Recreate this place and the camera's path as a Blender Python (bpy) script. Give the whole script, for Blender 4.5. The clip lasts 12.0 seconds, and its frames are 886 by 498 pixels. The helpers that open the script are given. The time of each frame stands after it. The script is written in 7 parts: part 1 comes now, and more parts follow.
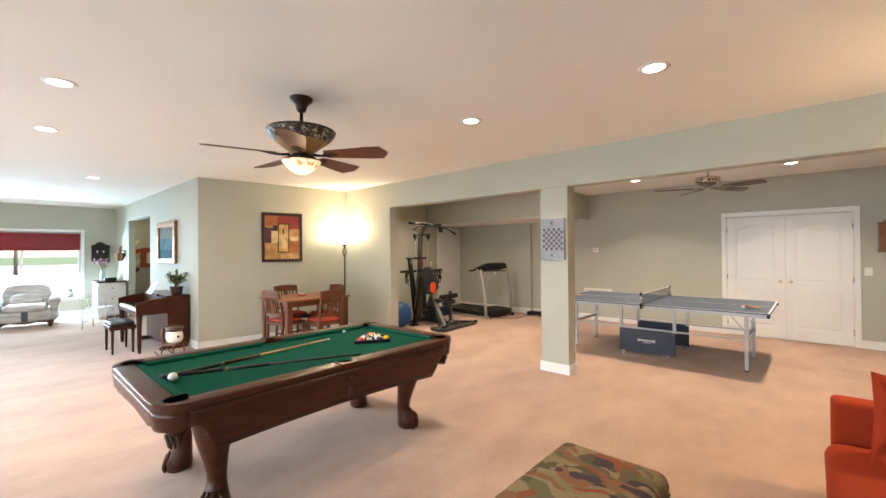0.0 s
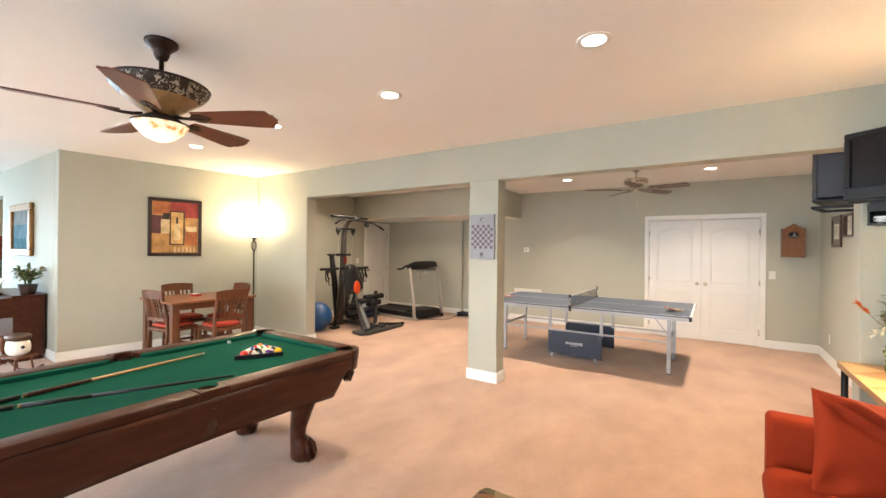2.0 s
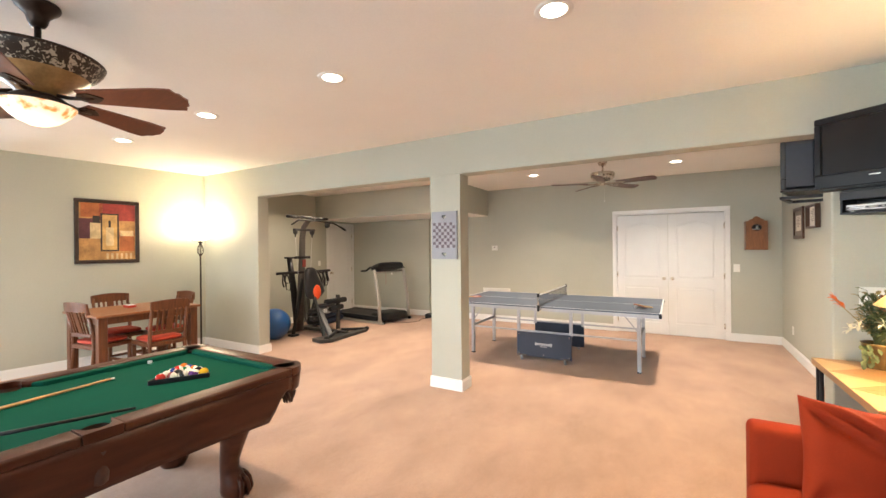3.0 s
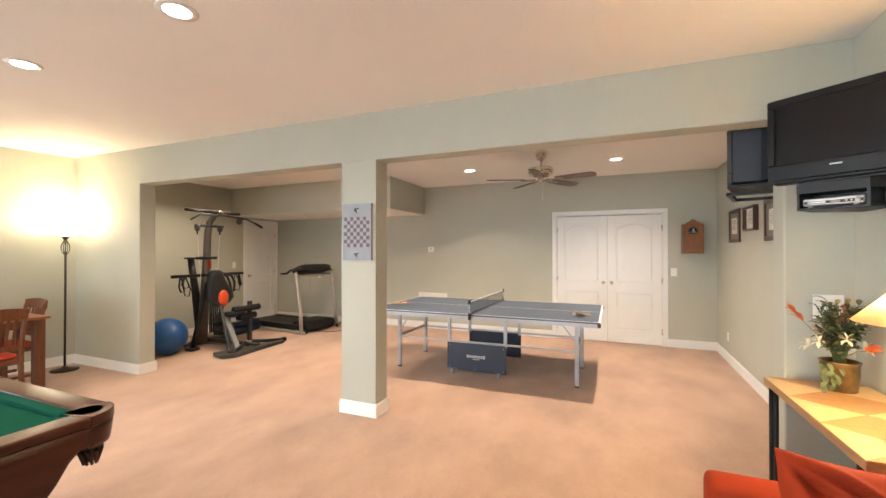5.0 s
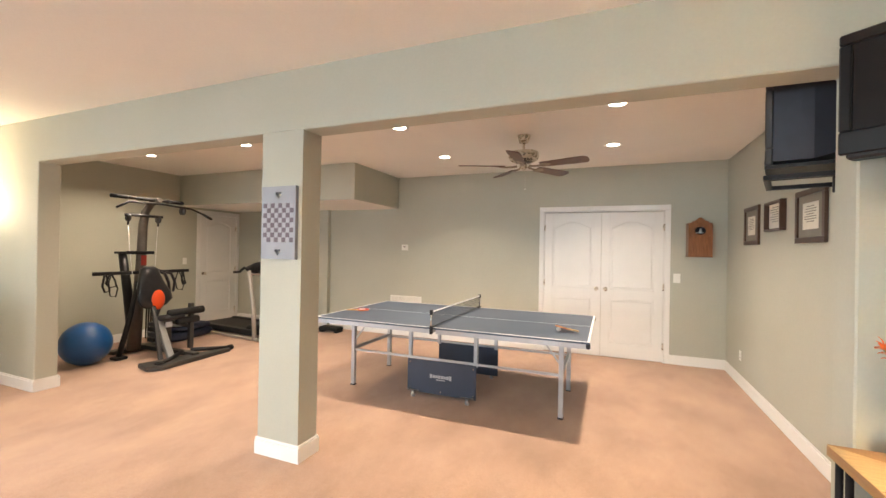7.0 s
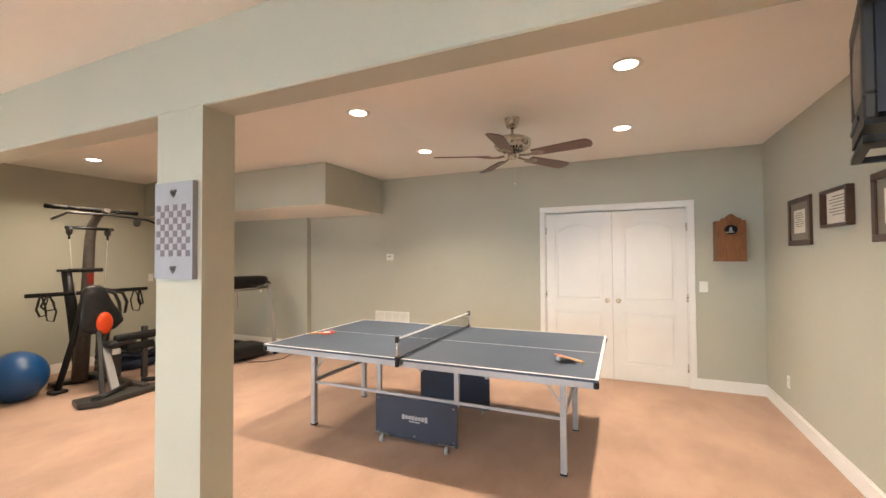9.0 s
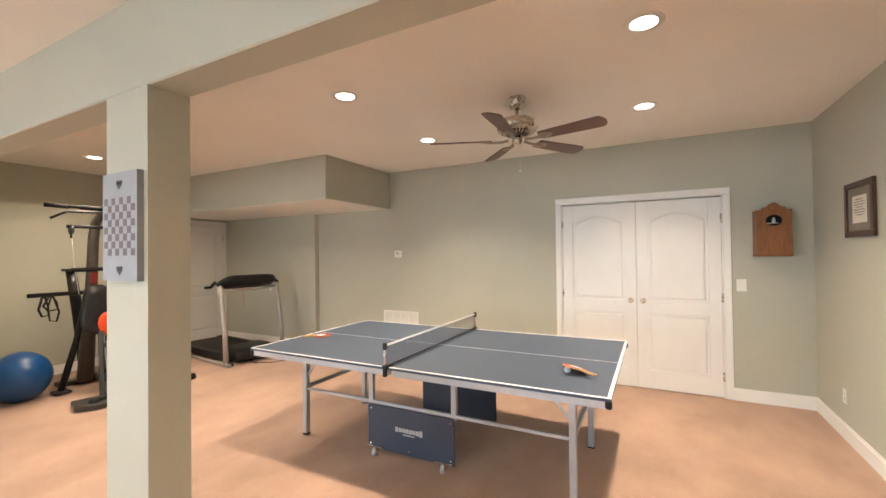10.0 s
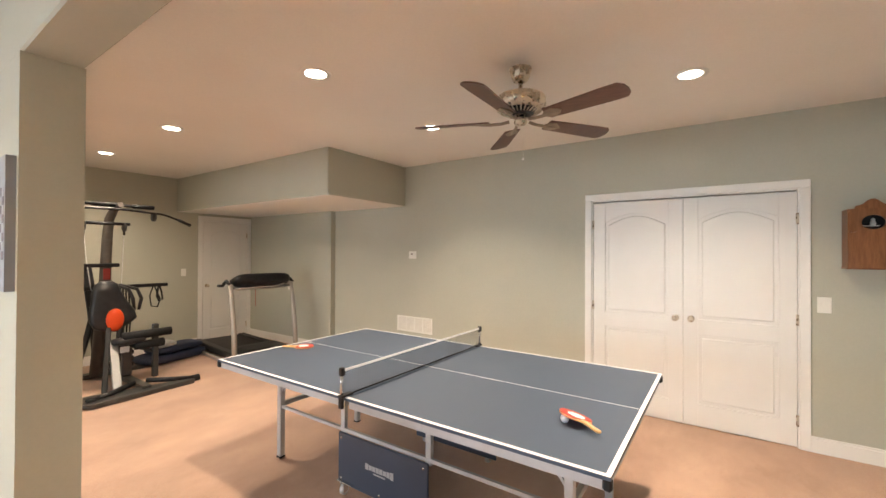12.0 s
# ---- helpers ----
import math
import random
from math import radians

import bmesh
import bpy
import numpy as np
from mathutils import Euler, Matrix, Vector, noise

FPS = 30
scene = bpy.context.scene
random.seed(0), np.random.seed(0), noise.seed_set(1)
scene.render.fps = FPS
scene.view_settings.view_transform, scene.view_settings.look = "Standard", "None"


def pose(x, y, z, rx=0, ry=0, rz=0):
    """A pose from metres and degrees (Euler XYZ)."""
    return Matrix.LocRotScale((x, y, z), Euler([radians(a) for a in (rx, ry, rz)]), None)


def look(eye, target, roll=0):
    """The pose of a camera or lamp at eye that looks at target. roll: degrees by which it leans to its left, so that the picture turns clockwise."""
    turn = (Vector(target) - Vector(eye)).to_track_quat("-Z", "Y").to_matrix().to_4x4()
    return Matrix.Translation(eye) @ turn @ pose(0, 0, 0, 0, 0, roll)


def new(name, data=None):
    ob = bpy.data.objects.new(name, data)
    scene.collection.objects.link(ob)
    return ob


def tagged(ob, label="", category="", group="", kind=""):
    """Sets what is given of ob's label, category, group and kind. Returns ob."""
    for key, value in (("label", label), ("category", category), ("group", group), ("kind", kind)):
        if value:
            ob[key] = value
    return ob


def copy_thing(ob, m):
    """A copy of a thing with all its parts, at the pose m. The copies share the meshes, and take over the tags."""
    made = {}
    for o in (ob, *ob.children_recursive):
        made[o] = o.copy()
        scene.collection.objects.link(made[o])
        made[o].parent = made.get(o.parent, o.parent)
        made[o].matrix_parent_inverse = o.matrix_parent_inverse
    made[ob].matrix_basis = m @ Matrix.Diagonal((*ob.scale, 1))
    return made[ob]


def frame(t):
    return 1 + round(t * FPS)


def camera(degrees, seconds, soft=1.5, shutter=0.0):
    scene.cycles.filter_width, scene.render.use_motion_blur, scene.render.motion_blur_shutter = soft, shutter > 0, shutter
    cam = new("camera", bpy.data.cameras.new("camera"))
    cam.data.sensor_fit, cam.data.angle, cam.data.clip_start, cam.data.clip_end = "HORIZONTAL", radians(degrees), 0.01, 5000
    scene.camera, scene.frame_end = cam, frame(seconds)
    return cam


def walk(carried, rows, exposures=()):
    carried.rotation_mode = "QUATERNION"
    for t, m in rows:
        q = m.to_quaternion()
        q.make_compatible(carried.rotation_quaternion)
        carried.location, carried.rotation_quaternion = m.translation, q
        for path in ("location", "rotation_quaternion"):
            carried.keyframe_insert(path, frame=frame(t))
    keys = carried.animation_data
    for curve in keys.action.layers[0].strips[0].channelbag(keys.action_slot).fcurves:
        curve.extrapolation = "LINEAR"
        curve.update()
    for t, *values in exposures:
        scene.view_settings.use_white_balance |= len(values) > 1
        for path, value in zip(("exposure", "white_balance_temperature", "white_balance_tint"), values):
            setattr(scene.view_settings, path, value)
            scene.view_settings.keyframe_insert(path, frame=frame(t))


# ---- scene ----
cam = camera(95.0, 12.0)
PATH = [
    (0, (0.383, -0.033, 1.521), (-0.965, 1.444, 1.533), -0.5),
    (0.5, (0.34, 0.091, 1.506), (-0.946, 1.622, 1.516), -0.0),
    (1, (0.267, 0.23, 1.503), (-0.947, 1.82, 1.502), 0.8),
    (1.5, (0.204, 0.357, 1.516), (-0.95, 1.99, 1.513), 1.2),
    (2, (0.181, 0.501, 1.509), (-0.922, 2.169, 1.511), 0.7),
    (2.5, (0.154, 0.685, 1.516), (-0.898, 2.386, 1.513), -0.2),
    (4.5, (0.084, 1.362, 1.48), (-0.715, 3.196, 1.502), -0.0),
    (5, (0.113, 1.589, 1.481), (-0.657, 3.434, 1.494), 0.0),
    (5.5, (0.13, 1.784, 1.468), (-0.63, 3.633, 1.481), 0.3),
    (6, (0.135, 2.032, 1.468), (-0.6, 3.892, 1.467), 0.5),
    (6.5, (0.124, 2.264, 1.473), (-0.589, 4.133, 1.474), 1.0),
    (7, (0.124, 2.508, 1.486), (-0.629, 4.361, 1.492), 1.0),
    (9, (0.136, 3.354, 1.509), (-0.667, 5.185, 1.552), -0.3),
    (9.5, (0.177, 3.573, 1.519), (-0.687, 5.377, 1.553), -0.9),
    (10, (0.202, 3.758, 1.511), (-0.716, 5.535, 1.537), -0.7),
    (10.5, (0.217, 3.961, 1.522), (-0.731, 5.722, 1.531), -0.5),
    (11, (0.247, 4.124, 1.522), (-0.73, 5.87, 1.532), -0.0),
    (11.5, (0.304, 4.303, 1.545), (-0.742, 6.008, 1.555), -0.0),
    (12, (0.327, 4.457, 1.562), (-0.805, 6.106, 1.578), 0.3),
]
EXPOSURE = [(0, 1.80), (1.5, 1.97), (2.5, 2.10), (4.5, 2.0), (5.5, 1.98), (7, 2.05), (9, 2.03), (12, 2.05)]
walk(cam, [(t, look(eye, target, roll)) for t, eye, target, roll in PATH], EXPOSURE)

# ---------- world and large lights ----------
world = bpy.data.worlds.new("world")
scene.world = world
world.use_nodes = True
_wn = world.node_tree.nodes
_sky = _wn.new("ShaderNodeTexSky")
_sky.sky_type, _sky.sun_disc = "NISHITA", False
_sky.sun_elevation, _sky.sun_rotation = radians(42), radians(26.6)
_wn["Background"].inputs["Strength"].default_value = 0.15
world.node_tree.links.new(_sky.outputs["Color"], _wn["Background"].inputs["Color"])


def lamp(name, kind, at, energy, colour, size=0.1, target=None, **more):
    data = bpy.data.lights.new(name, kind)
    data.energy, data.color = energy, colour
    if kind == "AREA":
        data.shape = more.get("shape", "RECTANGLE")
        data.size, data.size_y = size, more.get("size_y", size)
        data.spread = radians(more.get("spread", 180))
    elif kind == "SUN":
        data.angle = radians(size)
    else:
        data.shadow_soft_size = size
    ob = new(name, data)
    ob.matrix_world = look(at, target) if target else Matrix.Translation(at)
    return ob


lamp("sun", "SUN", (10, 20, 20), 5.0, (1, 0.95, 0.88), 0.6, (0, 0, 0))
DAY = (0.80, 0.90, 1.0)
lamp("daylight_far", "AREA", (-13.75, 0.06, 1.25), 120, (0.55, 0.80, 1.0), 2.6, (-9, 0.06, -2.0), size_y=1.6)
lamp("daylight_south", "AREA", (-2.9, -3.05, 1.2), 52, DAY, 7.3, (-2.9, 1, -0.9), size_y=2.1, spread=150)
lamp("daylight_west", "AREA", (-9.2, -3.05, 1.2), 36, DAY, 4.2, (-3.8, 1.0, -1.1), size_y=2.1, spread=65)
WARM = (1.0, 0.79, 0.57)
MAIN_Z, REC_Z = 2.78, 2.73
# last main entry: unseen passage light, added to brighten the walls there
CANS_MAIN = [(-3.67, 0.27), (-5.27, 0.29), (-8.33, 1.02), (-10.62, 1.05), (-11.87, -0.02), (-0.42, 3.03), (-2.05, 3.05), (-3.65, 3.06), (-5.30, 3.07), (-12.75, 2.66)]
CANS_REC = [(-1.87, 6.17), (0.18, 6.16), (-1.91, 7.52), (0.16, 7.54), (-3.99, 6.17), (-5.76, 6.17)]
for cx, cy in CANS_MAIN:
    lamp("can_lamp", "AREA", (cx, cy, MAIN_Z - 0.012), 4.3 if cx > -8 else 1.6, WARM, 0.13, (cx, cy, 0), shape="DISK", spread=146)
for cx, cy in CANS_REC:
    lamp("can_lamp", "AREA", (cx, cy, REC_Z - 0.012), 8.8 if cx < -3 else 6.2, (1.0, 0.82, 0.63), 0.13, (cx, cy, 0), shape="DISK", spread=142 if cx < -3 else 116)
lamp("torchiere_bulb", "POINT", (-6.43, 4.56, 1.84), 10.5, (1.0, 0.82, 0.58), 0.09)
lamp("fan_bulb", "POINT", (-2.69, 1.635, 2.02), 1.2, (1.0, 0.75, 0.45), 0.10)
lamp("table_lamp_bulb", "POINT", (1.22, 3.74, 1.30), 23, (1.0, 0.68, 0.36), 0.05)

# ---------- materials ----------


def mat(name, col, rough=0.6, metal=0.0, var=0.08, scale=6.0, fine=0.0, fine_scale=300.0, bump=0.0, bump_scale=200.0, spec=0.5, col2=None, stretch=None, sheen=0.0, detail=4.0):
    """Principled material with broad and fine colour variation and a fine relief, in metres of the object's own space."""
    m = bpy.data.materials.new(name)
    m.use_nodes = True
    nt = m.node_tree
    N, L = nt.nodes, nt.links
    b = N["Principled BSDF"]
    b.inputs["Roughness"].default_value = rough
    b.inputs["Metallic"].default_value = metal
    b.inputs["Specular IOR Level"].default_value = spec
    b.inputs["Sheen Weight"].default_value = sheen
    tc = N.new("ShaderNodeTexCoord")
    vec = tc.outputs["Object"]
    if stretch:
        mp = N.new("ShaderNodeMapping")
        mp.inputs["Scale"].default_value = stretch
        L.new(vec, mp.inputs["Vector"])
        vec = mp.outputs["Vector"]
    n1 = N.new("ShaderNodeTexNoise")
    n1.inputs["Scale"].default_value, n1.inputs["Detail"].default_value = scale, detail
    L.new(vec, n1.inputs["Vector"])
    ramp = N.new("ShaderNodeValToRGB")
    c2 = col2 or tuple(min(1, c * (1 + var)) for c in col)
    c1 = col if col2 else tuple(c * (1 - var) for c in col)
    ramp.color_ramp.elements[0].position, ramp.color_ramp.elements[1].position = 0.32, 0.68
    ramp.color_ramp.elements[0].color, ramp.color_ramp.elements[1].color = (*c1, 1), (*c2, 1)
    L.new(n1.outputs["Fac"], ramp.inputs["Fac"])
    out = ramp.outputs["Color"]
    n2 = N.new("ShaderNodeTexNoise")
    n2.inputs["Scale"].default_value, n2.inputs["Detail"].default_value = fine_scale, 2
    L.new(vec, n2.inputs["Vector"])
    if fine:
        mx = N.new("ShaderNodeMix")
        mx.data_type, mx.blend_type = "RGBA", "MULTIPLY"
        mx.inputs["Factor"].default_value = 1.0
        r2 = N.new("ShaderNodeValToRGB")
        r2.color_ramp.elements[0].position, r2.color_ramp.elements[1].position = 0.3, 0.7
        r2.color_ramp.elements[0].color = (1 - fine, 1 - fine, 1 - fine, 1)
        r2.color_ramp.elements[1].color = (1, 1, 1, 1)
        L.new(n2.outputs["Fac"], r2.inputs["Fac"])
        L.new(out, mx.inputs["A"])
        L.new(r2.outputs["Color"], mx.inputs["B"])
        out = mx.outputs["Result"]
    L.new(out, b.inputs["Base Color"])
    rr = N.new("ShaderNodeMapRange")
    rr.inputs["To Min"].default_value, rr.inputs["To Max"].default_value = max(0.02, rough - 0.07), min(1, rough + 0.07)
    L.new(n1.outputs["Fac"], rr.inputs["Value"])
    L.new(rr.outputs["Result"], b.inputs["Roughness"])
    if bump:
        n3 = N.new("ShaderNodeTexNoise")
        n3.inputs["Scale"].default_value, n3.inputs["Detail"].default_value = bump_scale, 3
        L.new(vec, n3.inputs["Vector"])
        bp = N.new("ShaderNodeBump")
        bp.inputs["Strength"].default_value, bp.inputs["Distance"].default_value = bump, 0.004
        L.new(n3.outputs["Fac"], bp.inputs["Height"])
        L.new(bp.outputs["Normal"], b.inputs["Normal"])
    return m


def glow(name, col, strength):
    m = bpy.data.materials.new(name)
    m.use_nodes = True
    b = m.node_tree.nodes["Principled BSDF"]
    b.inputs["Base Color"].default_value = (*col, 1)
    b.inputs["Emission Color"].default_value = (*col, 1)
    b.inputs["Emission Strength"].default_value = strength
    return m


def glass(name, col=(1, 1, 1), rough=0.0):
    m = bpy.data.materials.new(name)
    m.use_nodes = True
    b = m.node_tree.nodes["Principled BSDF"]
    b.inputs["Base Color"].default_value = (*col, 1)
    b.inputs["Roughness"].default_value = rough
    b.inputs["Transmission Weight"].default_value = 1.0
    b.inputs["IOR"].default_value = 1.45
    return m


PAINT = mat("sage_wall_paint", (0.455, 0.453, 0.375), 0.75, var=0.03, scale=1.4, fine=0.03, fine_scale=60, bump=0.10, bump_scale=160)
CEIL = mat("ceiling_paint", (0.86, 0.83, 0.78), 0.85, var=0.02, scale=1.2, fine=0.03, fine_scale=80, bump=0.12, bump_scale=120)
TRIM = mat("white_trim_paint", (0.80, 0.79, 0.76), 0.4, var=0.02, scale=3, bump=0.04, bump_scale=60)
DOORP = mat("white_door_paint", (0.77, 0.76, 0.73), 0.38, var=0.025, scale=2.5, bump=0.05, bump_scale=70)
WHITE = mat("white_plastic", (0.78, 0.77, 0.72), 0.4, var=0.02)
NICKELD = mat("dull_nickel", (0.34, 0.28, 0.22), 0.42, 0.9, var=0.15, scale=30)
NICKEL = mat("brushed_nickel", (0.62, 0.55, 0.45), 0.28, 1.0, var=0.08, scale=30)
STEEL = mat("grey_powder_coat", (0.42, 0.43, 0.45), 0.42, 0.35, var=0.06, scale=12)
CHROME = mat("chrome", (0.75, 0.75, 0.76), 0.15, 1.0, var=0.04)
BLACK = mat("black_plastic", (0.010, 0.010, 0.011), 0.45, spec=0.3, var=0.25, scale=20, bump=0.05)
RUBBER = mat("black_rubber", (0.012, 0.012, 0.012), 0.75, spec=0.3, var=0.2, scale=30, bump=0.15, bump_scale=300)
VINYL = mat("black_vinyl", (0.014, 0.014, 0.016), 0.35, var=0.3, scale=15, bump=0.12, bump_scale=220)
BRONZE = mat("oil_rubbed_bronze", (0.035, 0.020, 0.014), 0.4, 0.6, var=0.3, scale=25)
MAHOG = mat("mahogany_wood", (0.043, 0.0117, 0.0054), 0.32, spec=0.25, var=0.1, scale=3, col2=(0.072, 0.0215, 0.0100), stretch=(7, 1.2, 7), fine=0.08, fine_scale=22, bump=0.03, bump_scale=60)
MAHOGX = mat("mahogany_wood_cross", (0.043, 0.0117, 0.0054), 0.32, spec=0.25, scale=3, col2=(0.072, 0.0215, 0.0100), stretch=(1.2, 7, 7), fine=0.08, fine_scale=22, bump=0.03, bump_scale=60)
WALNUT = mat("walnut_blade", (0.10, 0.045, 0.028), 0.42, scale=4, col2=(0.16, 0.078, 0.05), stretch=(2, 16, 16), fine=0.2, fine_scale=30)
REDBLADE = mat("cherry_blade", (0.120, 0.032, 0.015), 0.36, scale=4, col2=(0.17, 0.050, 0.024), stretch=(2, 16, 16), fine=0.2, fine_scale=30)
OAK = mat("honey_oak", (0.105, 0.031, 0.009), 0.36, scale=4, col2=(0.165, 0.053, 0.016), stretch=(10, 10, 1.4), fine=0.25, fine_scale=25, bump=0.03)
OAKX = mat("honey_oak_top", (0.22, 0.080, 0.026), 0.32, scale=4, col2=(0.32, 0.125, 0.046), stretch=(12, 1.4, 10), fine=0.25, fine_scale=25, bump=0.03)
FELT = mat("green_felt", (0.007, 0.082, 0.053), 0.95, var=0.06, scale=5, fine=0.15, fine_scale=500, bump=0.1, bump_scale=500, spec=0.05)
TTBLUE = mat("blue_grey_table_top", (0.064, 0.086, 0.126), 0.50, var=0.05, scale=3, fine=0.05, fine_scale=250, spec=0.35)
TTPANEL = mat("slate_blue_panel", (0.026, 0.037, 0.064), 0.45, var=0.08, scale=5)
LINE = mat("white_line_paint", (0.78, 0.79, 0.80), 0.5, var=0.03)
BRASS = mat("antique_brass", (0.19, 0.13, 0.055), 0.42, 0.85, var=0.35, scale=12)
ORANGE = mat("burnt_orange_microfibre", (0.27, 0.026, 0.005), 0.85, var=0.08, scale=4, fine=0.12, fine_scale=350, bump=0.12, bump_scale=300, spec=0.2)
LEATHER = mat("brown_leather_net", (0.035, 0.011, 0.006), 0.5, var=0.3, scale=40, bump=0.2)

# carpet: cut pile with soft tracked nap
CARPET = bpy.data.materials.new("beige_carpet")
CARPET.use_nodes = True
_n, _l = CARPET.node_tree.nodes, CARPET.node_tree.links
_b = _n["Principled BSDF"]
_b.inputs["Roughness"].default_value = 0.95
_b.inputs["Specular IOR Level"].default_value = 0.1
_b.inputs["Sheen Weight"].default_value = 0.25
_tc = _n.new("ShaderNodeTexCoord")


def _noise(scale, detail, stretch=None):
    n = _n.new("ShaderNodeTexNoise")
    n.inputs["Scale"].default_value, n.inputs["Detail"].default_value = scale, detail
    src = _tc.outputs["Object"]
    if stretch:
        mp = _n.new("ShaderNodeMapping")
        mp.inputs["Scale"].default_value = stretch
        mp.inputs["Rotation"].default_value = (0, 0, 0.5)
        _l.new(src, mp.inputs["Vector"])
        src = mp.outputs["Vector"]
    _l.new(src, n.inputs["Vector"])
    return n


_big = _noise(2.0, 8, (1.0, 0.6, 1))
_big.inputs["Roughness"].default_value = 0.62
_fine = _noise(170, 3)
_r = _n.new("ShaderNodeValToRGB")
_r.color_ramp.elements[0].position, _r.color_ramp.elements[1].position = 0.30, 0.66
_r.color_ramp.elements[0].color, _r.color_ramp.elements[1].color = (0.425, 0.274, 0.200, 1), (0.590, 0.392, 0.290, 1)
_l.new(_big.outputs["Fac"], _r.inputs["Fac"])
_r2 = _n.new("ShaderNodeValToRGB")
_r2.color_ramp.elements[0].position, _r2.color_ramp.elements[1].position = 0.25, 0.7
_r2.color_ramp.elements[0].color, _r2.color_ramp.elements[1].color = (0.72, 0.72, 0.72, 1), (1, 1, 1, 1)
_l.new(_fine.outputs["Fac"], _r2.inputs["Fac"])
_m = _n.new("ShaderNodeMix")
_m.data_type, _m.blend_type = "RGBA", "MULTIPLY"
_m.inputs["Factor"].default_value = 1
_l.new(_r.outputs["Color"], _m.inputs["A"])
_l.new(_r2.outputs["Color"], _m.inputs["B"])
_l.new(_m.outputs["Result"], _b.inputs["Base Color"])
_bp = _n.new("ShaderNodeBump")
_bp.inputs["Strength"].default_value, _bp.inputs["Distance"].default_value = 0.5, 0.008
_l.new(_fine.outputs["Fac"], _bp.inputs["Height"])
_l.new(_bp.outputs["Normal"], _b.inputs["Normal"])

# ---------- mesh helpers ----------


class M:
    """A growing mesh: solids are added one after another."""

    def __init__(self):
        self.v, self.f, self.smooth = [], [], []

    def add(self, bm, m=None, smooth=False):
        bm.verts.ensure_lookup_table()
        base = len(self.v)
        for i, v in enumerate(bm.verts):
            v.index = i
            self.v.append(tuple(m @ v.co) if m else tuple(v.co))
        for f in bm.faces:
            self.f.append([base + v.index for v in f.verts])
            self.smooth.append(smooth)
        bm.free()
        return self

    def box(self, x0, x1, y0, y1, z0, z1, bevel=0.0, m=None, seg=1):
        bm = bmesh.new()
        bmesh.ops.create_cube(bm, size=1)
        for v in bm.verts:
            v.co = Vector(((x0 + x1) / 2 + v.co.x * (x1 - x0), (y0 + y1) / 2 + v.co.y * (y1 - y0), (z0 + z1) / 2 + v.co.z * (z1 - z0)))
        if bevel:
            bmesh.ops.bevel(bm, geom=bm.edges[:], offset=bevel, segments=seg, affect="EDGES", profile=0.5)
        return self.add(bm, m, smooth=seg > 1)

    def cyl(self, p0, p1, r0, r1=None, seg=16):
        p0, p1 = Vector(p0), Vector(p1)
        bm = bmesh.new()
        bmesh.ops.create_cone(bm, cap_ends=True, segments=seg, radius1=r0, radius2=r0 if r1 is None else r1, depth=(p1 - p0).length)
        q = (p1 - p0).to_track_quat("Z", "Y").to_matrix().to_4x4()
        return self.add(bm, Matrix.Translation((p0 + p1) / 2) @ q, smooth=seg > 8)

    def bar(self, p0, p1, w, h, bevel=0.0, up=(0, 0, 1)):
        """A rectangular bar between two points, w wide and h along up."""
        p0, p1 = Vector(p0), Vector(p1)
        z = (p1 - p0).normalized()
        u = Vector(up)
        if abs(z.dot(u)) > 0.98:
            u = Vector((1, 0, 0))
        x = u.cross(z).normalized()
        y = z.cross(x)
        r = Matrix((x, y, z)).transposed().to_4x4()
        d = (p1 - p0).length
        return self.box(-w / 2, w / 2, -h / 2, h / 2, -d / 2, d / 2, bevel, Matrix.Translation((p0 + p1) / 2) @ r)

    def tube(self, pts, r, seg=10, flat=1.0):
        pts = [Vector(p) for p in pts]
        base, n = len(self.v), len(pts)
        rs = r if isinstance(r, (list, tuple)) else [r] * n
        for i, p in enumerate(pts):
            t = (pts[min(i + 1, n - 1)] - pts[max(i - 1, 0)]).normalized()
            if i == 0:
                a = t.cross(Vector((0, 0, 1)))
                if a.length < 0.3:
                    a = t.cross(Vector((0, 1, 0)))
            else:
                a = a - t * a.dot(t)
            a.normalize()
            b = a.cross(t).normalized()
            for k in range(seg):
                g = 2 * math.pi * k / seg
                self.v.append(tuple(p + a * math.cos(g) * rs[i] + b * math.sin(g) * rs[i] * flat))
        for i in range(n - 1):
            for k in range(seg):
                self.f.append([base + i * seg + k, base + i * seg + (k + 1) % seg, base + (i + 1) * seg + (k + 1) % seg, base + (i + 1) * seg + k])
                self.smooth.append(True)
        self.f.append([base + k for k in range(seg)][::-1])
        self.f.append([base + (n - 1) * seg + k for k in range(seg)])
        self.smooth += [False, False]
        return self

    def lathe(self, profile, at=(0, 0, 0), seg=24, cap=True):
        """Turned solid about z from (radius, height) pairs, bottom first."""
        base, n = len(self.v), len(profile)
        for r, z in profile:
            for k in range(seg):
                g = 2 * math.pi * k / seg
                self.v.append((at[0] + r * math.cos(g), at[1] + r * math.sin(g), at[2] + z))
        for i in range(n - 1):
            for k in range(seg):
                self.f.append([base + i * seg + k, base + i * seg + (k + 1) % seg, base + (i + 1) * seg + (k + 1) % seg, base + (i + 1) * seg + k])
                self.smooth.append(True)
        if cap:
            self.f.append([base + k for k in range(seg)][::-1])
            self.f.append([base + (n - 1) * seg + k for k in range(seg)])
            self.smooth += [False, False]
        return self

